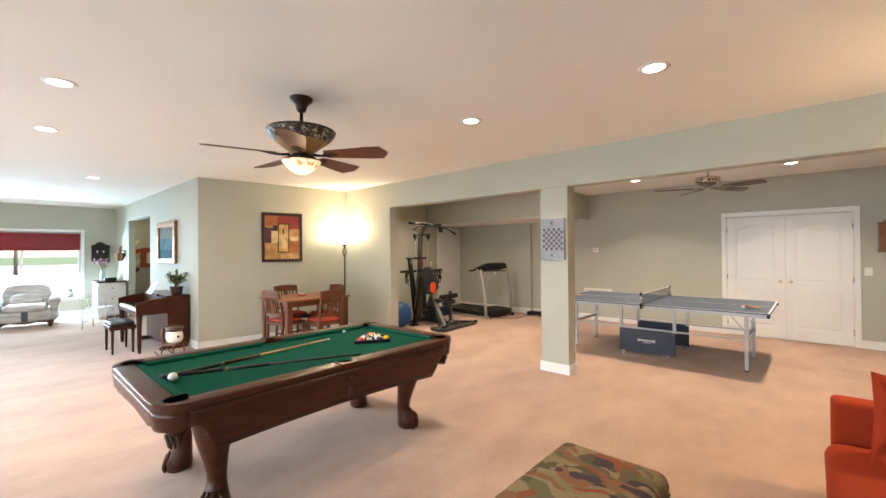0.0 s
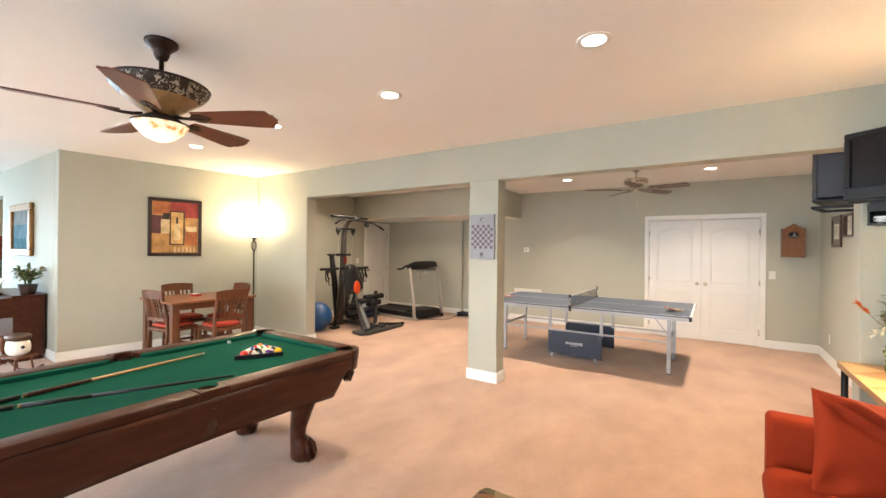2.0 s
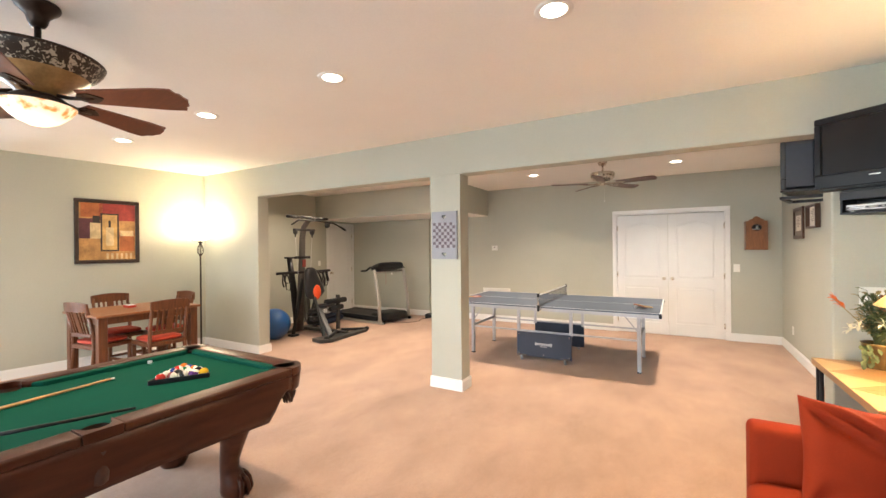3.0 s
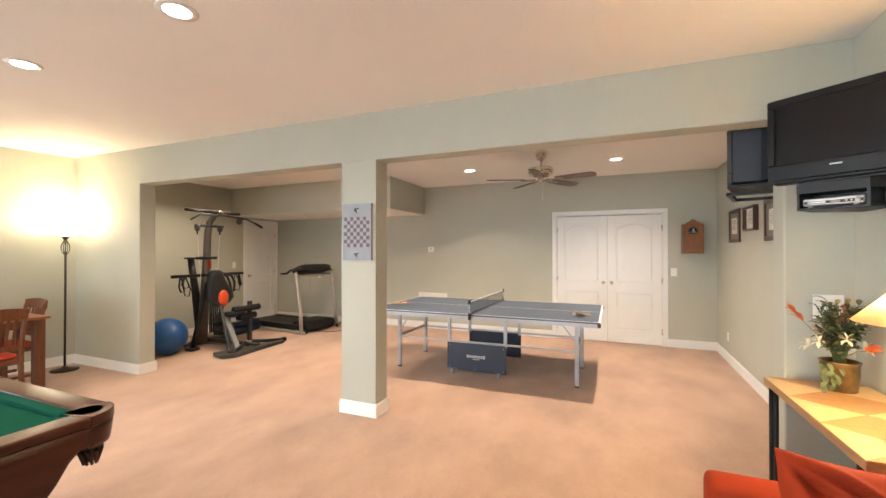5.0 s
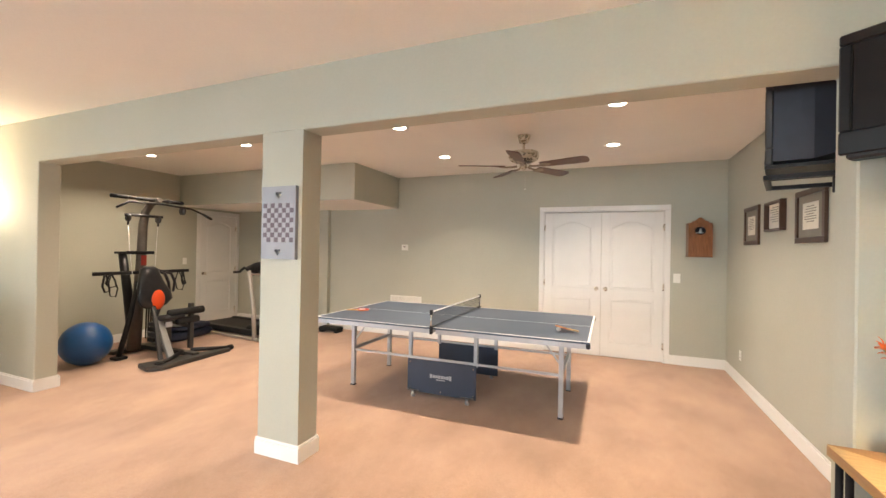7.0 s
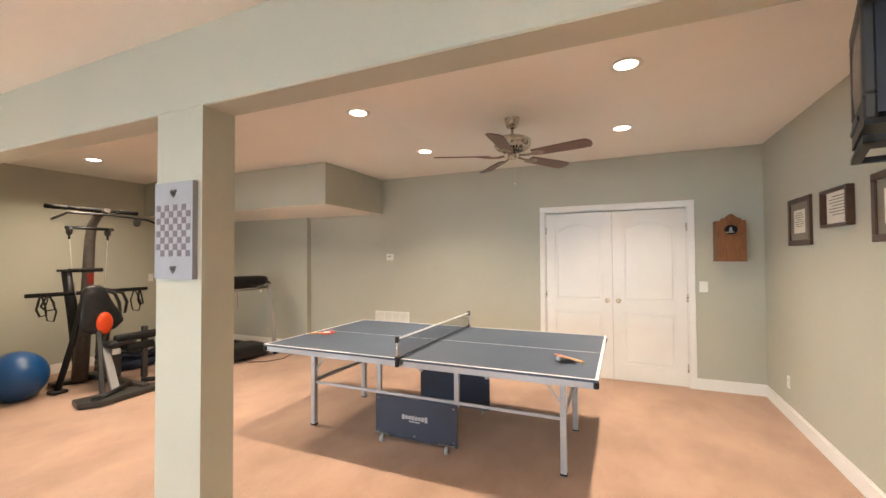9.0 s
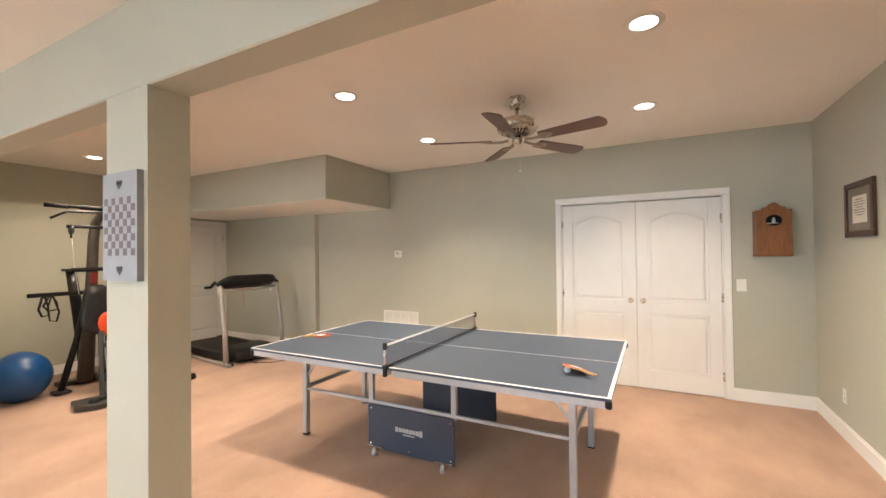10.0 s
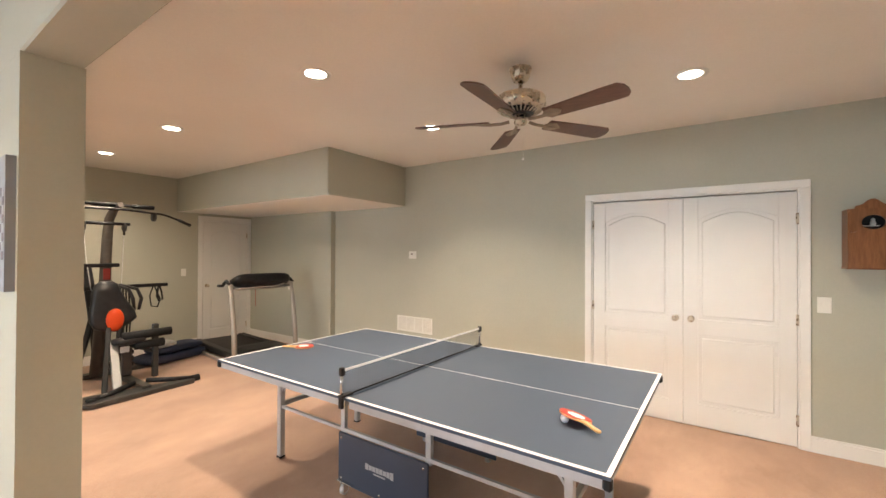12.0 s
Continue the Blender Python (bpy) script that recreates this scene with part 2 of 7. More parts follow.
    def prism(self, poly, z0, z1, m=None, bevel=0.0):
        """A flat outline (x, y) raised from z0 to z1."""
        bm = bmesh.new()
        lo = [bm.verts.new((x, y, z0)) for x, y in poly]
        hi = [bm.verts.new((x, y, z1)) for x, y in poly]
        k = len(poly)
        bm.faces.new(lo[::-1])
        bm.faces.new(hi)
        for i in range(k):
            bm.faces.new((lo[i], lo[(i + 1) % k], hi[(i + 1) % k], hi[i]))
        bmesh.ops.recalc_face_normals(bm, faces=bm.faces[:])
        if bevel:
            bmesh.ops.bevel(bm, geom=bm.edges[:], offset=bevel, segments=1, affect="EDGES", profile=0.5)
        return self.add(bm, m)

    def ball(self, at, r, sx=1, sy=1, sz=1, seg=20):
        bm = bmesh.new()
        bmesh.ops.create_uvsphere(bm, u_segments=seg, v_segments=max(6, seg // 2), radius=r)
        return self.add(bm, Matrix.Translation(at) @ Matrix.Diagonal((sx, sy, sz, 1)), True)

    def pillow(self, sx, sy, sz, m=None, power=0.32, seg=14, sag=0.0, seed=0):
        """A stuffed cushion: a rounded superellipsoid, slightly uneven."""
        bm = bmesh.new()
        bmesh.ops.create_uvsphere(bm, u_segments=seg * 2, v_segments=seg, radius=1)
        sg = lambda c, p: math.copysign(abs(c) ** p, c)
        for v in bm.verts:
            x, y, z = v.co
            q = Vector((sg(x, power), sg(y, power), sg(z, 0.75)))
            q.z *= 1 - sag * min(1, (q.x ** 2 + q.y ** 2) / 2)
            n = noise.noise(Vector((q.x * 1.7 + seed, q.y * 1.7, q.z * 1.7))) * 0.06
            v.co = Vector((q.x * sx * (1 + n * 0.3), q.y * sy * (1 + n * 0.3), q.z * sz * (1 + n)))
        return self.add(bm, m, True)

    def cushion(self, sx, sy, sz, m=None, n=48, seed=0, folds=()):
        """A stuffed square cushion: two cloth faces sewn along pointed edges, creased towards the corners."""
        base = len(self.v)
        mm = m or Matrix()
        idx = {}
        for side in (1, -1):
            for i in range(n + 1):
                for j in range(n + 1):
                    edge = i in (0, n) or j in (0, n)
                    if side < 0 and edge:
                        idx[side, i, j] = idx[1, i, j]
                        continue
                    u, w = math.sin((i / n - 0.5) * math.pi), math.sin((j / n - 0.5) * math.pi)
                    k = 1 - 0.075 * (1 - u * u) * w * w
                    q = 1 - 0.075 * (1 - w * w) * u * u
                    h = ((1 - u * u) * (1 - w * w)) ** 0.42
                    a = math.atan2(abs(w) - 1.25, abs(u) - 1.25)
                    d = math.hypot(abs(w) - 1.0, abs(u) - 1.0)
                    cre = 0.26 * math.sin(a * 8 + seed + (u > 0) * 2 + (w > 0)) * math.exp(-((d - 0.42) / 0.26) ** 2)
                    lump = 0.10 * noise.noise(Vector((u * 2 + seed, w * 2, side * 3)))
                    for (fx, fy), (gx, gy), hgt in folds:
                        ex, ey = gx - fx, gy - fy
                        ln = math.hypot(ex, ey)
                        t = ((u - fx) * ex + (w - fy) * ey) / ln ** 2
                        off = ((u - fx) * ey - (w - fy) * ex) / ln
                        amp = hgt * max(0.0, min(1.0, t * 5, (1 - t) * 2.2))
                        cre += amp * (math.exp(-(off / 0.05) ** 2) - 0.9 * math.exp(-((off - 0.11) / 0.07) ** 2))
                    z = 0 if edge else side * sz * (h * (1 + lump) + cre * min(1, h * 1.6))
                    idx[side, i, j] = len(self.v)
                    self.v.append(tuple(mm @ Vector((u * sx * q, w * sy * k, z))))
            for i in range(n):
                for j in range(n):
                    f = [idx[side, i, j], idx[side, i + 1, j], idx[side, i + 1, j + 1], idx[side, i, j + 1]]
                    self.f.append(f if side > 0 else f[::-1])
                    self.smooth.append(True)
        return self

    def make(self, name, material, parent=None, label=""):
        me = bpy.data.meshes.new(name)
        me.from_pydata(self.v, [], self.f)
        me.polygons.foreach_set("use_smooth", self.smooth)
        me.materials.append(material)
        me.update()
        ob = new(name, me)
        if parent:
            ob.parent = parent
        if label:
            ob["label"] = label
        return ob


def thing(name, at, label, category, group="", turn=0):
    e = new(name)
    e.empty_display_size = 0.1
    e.matrix_basis = pose(at[0], at[1], at[2], 0, 0, turn)
    return tagged(e, label, category, group)


def structure(ob, label="", category=""):
    return tagged(ob, label, category, kind="structure")


# ---------- the large structure ----------
FAR_X, SOUTH_Y, RIGHT_X, REC_RIGHT_X = -13.9, -3.2, 1.47, 1.56
BEAM_Y0, BEAM_Y1, BEAM_Z = 4.82, 5.015, 2.335
BACK_Y, GYM_BACK_Y, GYM_X = 8.777, 8.69, -6.95
COL0, COL1, GYM_OPEN, PIER = -2.29, -1.91, -5.36, 1.125
TOP = 3.0
LOW = -0.055


def grade(y):
    """Height of the carpet: level in the main room, rising slightly towards the back wall."""
    return LOW * min(1.0, max(0.0, (8.75 - y) / 3.1))


def settle(ob, legs=True):
    """Bring a thing down to the carpet: its legs reach lower, or the whole thing sinks."""
    d = grade(ob.matrix_basis.translation.y)
    if not legs:
        ob.matrix_basis = Matrix.Translation((0, 0, d)) @ ob.matrix_basis
        return ob
    for part in (ob, *ob.children_recursive):
        for v in part.data.vertices if part.type == "MESH" else ():
            v.co.z += d * max(0.0, 1 - v.co.z / 0.5)
    return ob



fl_ = M().prism([(SOUTH_Y - 0.2, LOW), (5.65, LOW), (8.75, 0), (9.2, 0), (9.2, -0.24), (SOUTH_Y - 0.2, -0.24)], FAR_X - 0.2, 1.9, Matrix(((0, 0, 1, 0), (1, 0, 0, 0), (0, 1, 0, 0), (0, 0, 0, 1))))
structure(fl_.make("floor", CARPET), "beige cut-pile carpet with soft tracks", "carpet")
structure(M().box(FAR_X - 0.15, 1.6, SOUTH_Y - 0.15, BEAM_Y0, MAIN_Z, TOP).make("ceiling", CEIL), "smooth off-white painted ceiling of the main room", "ceiling")
structure(M().box(GYM_X - 0.15, 1.7, BEAM_Y1, 9.0, REC_Z, TOP).make("ceiling_recess", CEIL), "smooth off-white painted ceiling of the recess", "ceiling")
structure(M().box(GYM_X, -3.27, 7.435, BACK_Y, 2.20, REC_Z, 0.008).make("soffit", PAINT), "boxed-in sage green ceiling soffit", "soffit")
structure(M().box(GYM_X + 0.01, -3.285, 7.45, BACK_Y, 2.194, 2.1985).make("soffit_lining", CEIL), "off-white painted underside of the soffit", "soffit")

PIC_X0, PIC_X1 = -7.09, -6.76
# wall with the two wide openings, its beam and the pier
w = M().prism([(PIC_X1, -0.12), (GYM_OPEN, -0.12), (GYM_OPEN, BEAM_Z), (PIER, BEAM_Z), (PIER, -0.12), (1.75, -0.12), (1.75, TOP), (PIC_X1, TOP)], -BEAM_Y1, -BEAM_Y0, Matrix(((1, 0, 0, 0), (0, 0, -1, 0), (0, 1, 0, 0), (0, 0, 0, 1))), bevel=0.008)
structure(w.make("wall_middle", PAINT), "sage green wall with wide cased openings and beam", "wall")
structure(M().box(COL0, COL1, BEAM_Y0 - 0.002, BEAM_Y1 + 0.002, -0.12, BEAM_Z + 0.001).make("column", PAINT), "square sage green drywall column", "column")
structure(M().prism([(-7.25, 2.18), (PIC_X0, 2.18), (PIC_X1, BEAM_Y0), (PIC_X1, BEAM_Y1), (-7.25, BEAM_Y1)], -0.12, TOP, bevel=0.008).make("wall_picture", PAINT), "sage green wall behind the dining table", "wall")
w = M().box(GYM_X - 0.15, GYM_X, BEAM_Y1, 7.825, -0.12, TOP).box(GYM_X - 0.15, GYM_X, 7.825, 8.62, 2.09, TOP).box(GYM_X - 0.15, GYM_X, 8.62, 9.0, -0.12, TOP)
structure(M().box(GYM_X - 0.3, GYM_X - 0.2, 7.6, 9.0, -0.12, TOP).make("wall_gym_closet", PAINT), "plain wall behind the gym door", "wall")
structure(w.make("wall_gym_side", PAINT), "sage green wall beside the gym", "wall")
w = M().box(GYM_X, -4.70, GYM_BACK_Y, 9.0, -0.12, 2.20)
structure(w.make("wall_gym_back", PAINT), "sage green wall behind the treadmill", "wall")
D0, D1, DTOP = -0.775, 0.845, 2.095
w = M().box(-4.70, D0, BACK_Y, 9.0, -0.12, TOP).box(D0, D1, BACK_Y, 9.0, DTOP, TOP).box(D1, 1.75, BACK_Y, 9.0, -0.12, TOP)
structure(w.make("wall_back", PAINT), "sage green wall around the double doors", "wall")
structure(M().box(D0 - 0.2, D1 + 0.2, 9.0, 9.1, -0.12, TOP).make("wall_closet", PAINT), "plain wall behind the double doors", "wall")
structure(M().box(REC_RIGHT_X, 1.75, BEAM_Y1, BACK_Y, -0.12, TOP).make("wall_right_recess", PAINT), "sage green wall with framed certificates", "wall")
structure(M().box(RIGHT_X, 1.75, SOUTH_Y - 0.15, BEAM_Y0, -0.12, TOP).make("wall_right", PAINT), "sage green wall behind the console table", "wall")
N0, N1, NTOP = -12.35, -10.2, 2.36
w = M().box(FAR_X, N0, 2.18, 2.32, -0.12, TOP).box(N0, N1, 2.18, 2.32, NTOP, TOP).box(N1, -7.25, 2.18, 2.32, -0.12, TOP)
structure(w.make("wall_piano", PAINT), "sage green wall behind the piano with a cased opening", "wall")
w = M().box(-13.6, -8.8, 3.0, 3.1, -0.12, TOP).box(-13.7, -13.6, 2.32, 3.1, -0.12, TOP).box(-8.9, -8.8, 2.32, 3.0, -0.12, TOP)
structure(w.make("wall_passage", PAINT), "painted walls of the passage", "wall")
W0, W1, WZ0, WZ1 = -1.3, 1.44, 0.42, 2.10
w = M().box(FAR_X - 0.15, FAR_X, SOUTH_Y, W0, -0.12, TOP).box(FAR_X - 0.15, FAR_X, W1, 2.32, -0.12, TOP)
w.box(FAR_X - 0.15, FAR_X, W0, W1, -0.12, WZ0).box(FAR_X - 0.15, FAR_X, W0, W1, WZ1, TOP)
structure(w.make("wall_far", PAINT), "sage green wall around the bright window", "wall")
S0, S1, SZ1 = -11.5, 0.9, 2.3
w = M().box(FAR_X - 0.15, S0, SOUTH_Y - 0.15, SOUTH_Y, -0.12, TOP).box(S0, S1, SOUTH_Y - 0.15, SOUTH_Y, SZ1, TOP).box(S1, 1.47, SOUTH_Y - 0.15, SOUTH_Y, -0.12, TOP)
structure(w.make("wall_south", PAINT), "sage green wall with a wide glazed opening", "wall")

# baseboards
BB, BT = 0.125, 0.016


def baseboard(x0, y0, x1, y1, nx, ny):
    """Along a wall face from one corner to the other; (nx, ny) points into the room."""
    m = M()
    a, b = sorted((x0, x1))
    c, d = sorted((y0, y1))
    if ny:
        lo, hi = sorted((y0 + ny * 0.001, y0 + ny * BT))
        m.box(a, b, lo, hi, 0, BB - 0.02)
        lo, hi = sorted((y0 + ny * 0.001, y0 + ny * BT * 0.62))
        m.box(a, b, lo, hi, BB - 0.02, BB, 0.003)
    else:
        lo, hi = sorted((x0 + nx * 0.001, x0 + nx * BT))
        m.box(lo, hi, c, d, 0, BB - 0.02)
        lo, hi = sorted((x0 + nx * 0.001, x0 + nx * BT * 0.62))
        m.box(lo, hi, c, d, BB - 0.02, BB, 0.003)
    m.v = [(x, y, z + grade(y) - (0.004 if z < 0.01 else 0)) for x, y, z in m.v]
    return structure(m.make("baseboard", TRIM), "white painted baseboard", "baseboard")


baseboard(PIC_X1, BEAM_Y0, GYM_OPEN + BT, BEAM_Y0, 0, -1)
# the skewed picture wall has its own board
_dx, _dy = PIC_X1 - PIC_X0, BEAM_Y0 - 2.18
_nx, _ny = _dy / math.hypot(_dx, _dy), -_dx / math.hypot(_dx, _dy)
m = M()
for th, z0, z1 in ((BT, -0.004, BB - 0.02), (BT * 0.62, BB - 0.02, BB)):
    m.prism([(PIC_X0, 2.18 - BT), (PIC_X0 + th * _nx, 2.18 - BT), (PIC_X1 + th * _nx, BEAM_Y0 - BT + th * _ny), (PIC_X1, BEAM_Y0 - BT)], LOW + z0, LOW + z1)
structure(m.make("baseboard", TRIM), "white painted baseboard", "baseboard")
baseboard(GYM_OPEN, BEAM_Y0, GYM_OPEN, BEAM_Y1, 1, 0)
baseboard(GYM_X, BEAM_Y1, GYM_OPEN + BT, BEAM_Y1, 0, 1)
baseboard(GYM_X, BEAM_Y1 + BT, GYM_X, 7.755, 1, 0)
baseboard(GYM_X + BT, GYM_BACK_Y, -4.70 + BT, GYM_BACK_Y, 0, -1)
baseboard(-4.70 + BT, BACK_Y, D0 - 0.066, BACK_Y, 0, -1)
baseboard(D1 + 0.066, BACK_Y, REC_RIGHT_X, BACK_Y, 0, -1)
baseboard(REC_RIGHT_X, BEAM_Y1, REC_RIGHT_X, BACK_Y - BT, -1, 0)
baseboard(PIER, BEAM_Y0 - BT, PIER, BEAM_Y1, -1, 0)
baseboard(PIER, BEAM_Y0, RIGHT_X, BEAM_Y0, 0, -1)
baseboard(RIGHT_X, SOUTH_Y, RIGHT_X, BEAM_Y0 - BT, -1, 0)
baseboard(N1, 2.18, PIC_X0, 2.18, 0, -1)
baseboard(FAR_X, 2.18, N0, 2.18, 0, -1)
baseboard(FAR_X, SOUTH_Y, FAR_X, 2.18 - BT, 1, 0)
baseboard(COL0 - BT, BEAM_Y0, COL1 + BT, BEAM_Y0, 0, -1)
baseboard(COL0 - BT, BEAM_Y1, COL1 + BT, BEAM_Y1, 0, 1)
baseboard(COL0, BEAM_Y0, COL0, BEAM_Y1, -1, 0)
baseboard(COL1, BEAM_Y0, COL1, BEAM_Y1, 1, 0)

# ---------- doors ----------


def panel_door(name, wid, hgt, hinge_left, parent_pose, label):
    """A two-panel arch-top door leaf; local x along its width, y towards the room is negative."""
    door = thing(name, (0, 0, 0), label, "door")
    door.matrix_basis = parent_pose
    door["kind"] = "structure"
    st, t = 0.115, 0.036
    lock = 0.90
    m = M()
    m.box(0, wid, 0.014, t, 0.008, hgt)
    m.box(0, st, 0, 0.018, 0.008, hgt, 0.003).box(wid - st, wid, 0, 0.018, 0.008, hgt, 0.003)
    m.box(st - 0.003, wid - st + 0.003, 0, 0.018, 0.008, 0.21, 0.003).box(st - 0.003, wid - st + 0.003, 0, 0.018, lock - 0.07, lock + 0.07, 0.003)
    # top rail with an arched lower edge
    rise, top = 0.085, hgt - 0.115
    arc = [(st + (wid - 2 * st) * i / 14, top - rise + rise * math.sin(math.pi * i / 14)) for i in range(15)]
    poly = arc + [(wid - st, hgt), (st, hgt)]
    m.prism([(x, z) for x, z in poly], -0.018, 0.0, Matrix(((1, 0, 0, 0), (0, 0, -1, 0), (0, 1, 0, 0), (0, 0, 0, 1))))
    m.make("leaf", DOORP, door)
    ins = 0.028
    pan = M().box(st + ins, wid - st - ins, 0.003, 0.019, 0.21 + ins, lock - 0.07 - ins, 0.007)
    pan.make("lower_panel", DOORP, door)
    arc = [(st + ins + (wid - 2 * st - 2 * ins) * i / 14, top - rise - ins + rise * math.sin(math.pi * i / 14)) for i in range(15)]
    poly = arc[::-1] + [(st + ins, lock + 0.07 + ins), (wid - st - ins, lock + 0.07 + ins)]
    M().prism(poly, -0.019, -0.003, Matrix(((1, 0, 0, 0), (0, 0, -1, 0), (0, 1, 0, 0), (0, 0, 0, 1))), bevel=0.007).make("upper_panel", DOORP, door)
    kx = wid - 0.06 if hinge_left else 0.06
    kn = M().cyl((kx, 0, 0.97), (kx, -0.008, 0.97), 0.030, 0.026, 20).cyl((kx, -0.008, 0.97), (kx, -0.035, 0.97), 0.010)
    kn.ball((kx, -0.050, 0.97), 0.027, 1, 0.8, 1)
    kn.make("knob", NICKEL, door, "brushed nickel knob")
    hx = -0.004 if hinge_left else wid + 0.004
    for hz in (0.22, 1.03, 1.85):
        h = M().cyl((hx, -0.006, hz - 0.045), (hx, -0.006, hz + 0.045), 0.007, seg=10).box(hx - 0.012, hx + 0.012, -0.002, 0.004, hz - 0.045, hz + 0.045)
        h.make("hinge", NICKEL, door, "nickel hinge")
    return door


def casing(name, x0, x1, top, wdt, m, label):
    """Door casing of mitred boards with an inner bead, round an opening from x0 to x1 up to top; room side is -y."""
    c = thing(name, (0, 0, 0), label, "door frame")
    c["kind"] = "structure"
    c.matrix_basis = m
    for nm, a in (("jamb_casing", (x0 - wdt, x0, 0, top)), ("jamb_casing", (x1, x1 + wdt, 0, top)), ("head_casing", (x0 - wdt, x1 + wdt, top, top + wdt))):
        b = M().box(a[0], a[1], -0.018, 0, a[2], a[3], 0.004)
        b.make(nm, TRIM, c)
    j = M().box(x0, x0 + 0.012, 0, 0.12, 0, top).box(x1 - 0.012, x1, 0, 0.12, 0, top).box(x0 + 0.012, x1 - 0.012, 0, 0.12, top - 0.012, top)
    j.make("jamb", TRIM, c)
    return c


casing("door_casing", D0, D1, DTOP, 0.066, pose(0, BACK_Y - 0.001, 0), "white painted casing of the double doors")
lw = (D1 - D0 - 0.024 - 0.010) / 2
panel_door("door_1", lw, 2.07, True, pose(D0 + 0.015, BACK_Y + 0.004, 0), "white arch-panel door leaf, closed, with nickel knob")
panel_door("door_2", lw, 2.07, False, pose(D1 - 0.015 - lw, BACK_Y + 0.004, 0), "white arch-panel door leaf, closed, with nickel knob")
G = pose(GYM_X + 0.001, 7.825, 0, 0, 0, 90)
casing("door_casing_gym", 0, 0.795, 2.09, 0.066, G @ pose(0, 0, 0), "white painted casing of the gym door")
panel_door("door_3", 0.765, 2.07, False, G @ pose(0.015, -0.004, 0), "white two-panel door closed beside the treadmill")

# ---------- recessed lights ----------
CANGLOW = glow("lamp_lens", (1.0, 0.90, 0.72), 3.5)
CANTRIM = mat("white_lamp_trim", (0.80, 0.78, 0.74), 0.45, var=0.02)


def recessed_light(x, y, z):
    t = thing("recessed_light", (x, y, z), "round white recessed ceiling light, lit", "ceiling light", "recessed ceiling lights")
    ring = M().lathe([(0.070, -0.004), (0.098, -0.006), (0.102, -0.002), (0.102, 0.0)], seg=28, cap=False)
    ring.lathe([(0.070, -0.004), (0.064, 0.0)], seg=28, cap=False)
    ring.make("trim_ring", CANTRIM, t)
    M().lathe([(0.001, -0.003), (0.070, -0.0035)], seg=28, cap=False).make("lens", CANGLOW, t, "glowing lens")
    return t


_first = None
# includes a fixture for the added, unseen passage light
for cx, cy in CANS_MAIN:
    if _first is None:
        _first = recessed_light(cx, cy, MAIN_Z)
    else:
        copy_thing(_first, pose(cx, cy, MAIN_Z))
for cx, cy in CANS_REC:
    copy_thing(_first, pose(cx, cy, REC_Z))

# ---------- ceiling fans ----------


SHADEGLOW = bpy.data.materials.new("amber_scavo_glass")
SHADEGLOW.use_nodes = True
_n, _l = SHADEGLOW.node_tree.nodes, SHADEGLOW.node_tree.links
_b = _n["Principled BSDF"]
_tc = _n.new("ShaderNodeTexCoord")
_vo = _n.new("ShaderNodeTexNoise")
_vo.inputs["Scale"].default_value, _vo.inputs["Detail"].default_value = 22, 4
_l.new(_tc.outputs["Object"], _vo.inputs["Vector"])
_sx = _n.new("ShaderNodeSeparateXYZ")
_l.new(_tc.outputs["Object"], _sx.inputs["Vector"])
_mr = _n.new("ShaderNodeMapRange")
_mr.inputs["From Min"].default_value, _mr.inputs["From Max"].default_value = -0.627, -0.557
_l.new(_sx.outputs["Z"], _mr.inputs["Value"])
_ml = _n.new("ShaderNodeMath")
_ml.operation = "MULTIPLY"
_l.new(_vo.outputs["Fac"], _ml.inputs[0])
_l.new(_mr.outputs["Result"], _ml.inputs[1])
_rp = _n.new("ShaderNodeValToRGB")
_rp.color_ramp.elements[0].position, _rp.color_ramp.elements[1].position = 0.44, 0.60
_rp.color_ramp.elements[0].color, _rp.color_ramp.elements[1].color = (1.0, 0.82, 0.55, 1), (0.62, 0.24, 0.05, 1)
_l.new(_ml.outputs["Value"], _rp.inputs["Fac"])
_l.new(_rp.outputs["Color"], _b.inputs["Base Color"])
_l.new(_rp.outputs["Color"], _b.inputs["Emission Color"])
_b.inputs["Emission Strength"].default_value = 0.20

FILIGREE = bpy.data.materials.new("bronze_filigree_band")
FILIGREE.use_nodes = True
_n, _l = FILIGREE.node_tree.nodes, FILIGREE.node_tree.links
_b = _n["Principled BSDF"]
_tc = _n.new("ShaderNodeTexCoord")
_vo = _n.new("ShaderNodeTexNoise")
_vo.inputs["Scale"].default_value, _vo.inputs["Detail"].default_value, _vo.inputs["Distortion"].default_value = 40, 1.0, 1.4
_l.new(_tc.outputs["Object"], _vo.inputs["Vector"])
_rp = _n.new("ShaderNodeValToRGB")
_rp.color_ramp.elements[0].position, _rp.color_ramp.elements[1].position = 0.54, 0.60
_rp.color_ramp.elements[0].color, _rp.color_ramp.elements[1].color = (0.030, 0.018, 0.012, 1), (0.45, 0.40, 0.32, 1)
_l.new(_vo.outputs["Fac"], _rp.inputs["Fac"])
_l.new(_rp.outputs["Color"], _b.inputs["Base Color"])
_b.inputs["Roughness"].default_value = 0.45
AMBERBOWL = mat("amber_glass_bowl", (0.30, 0.17, 0.07), 0.30, scale=9, col2=(0.55, 0.34, 0.15), fine=0.2, fine_scale=60)

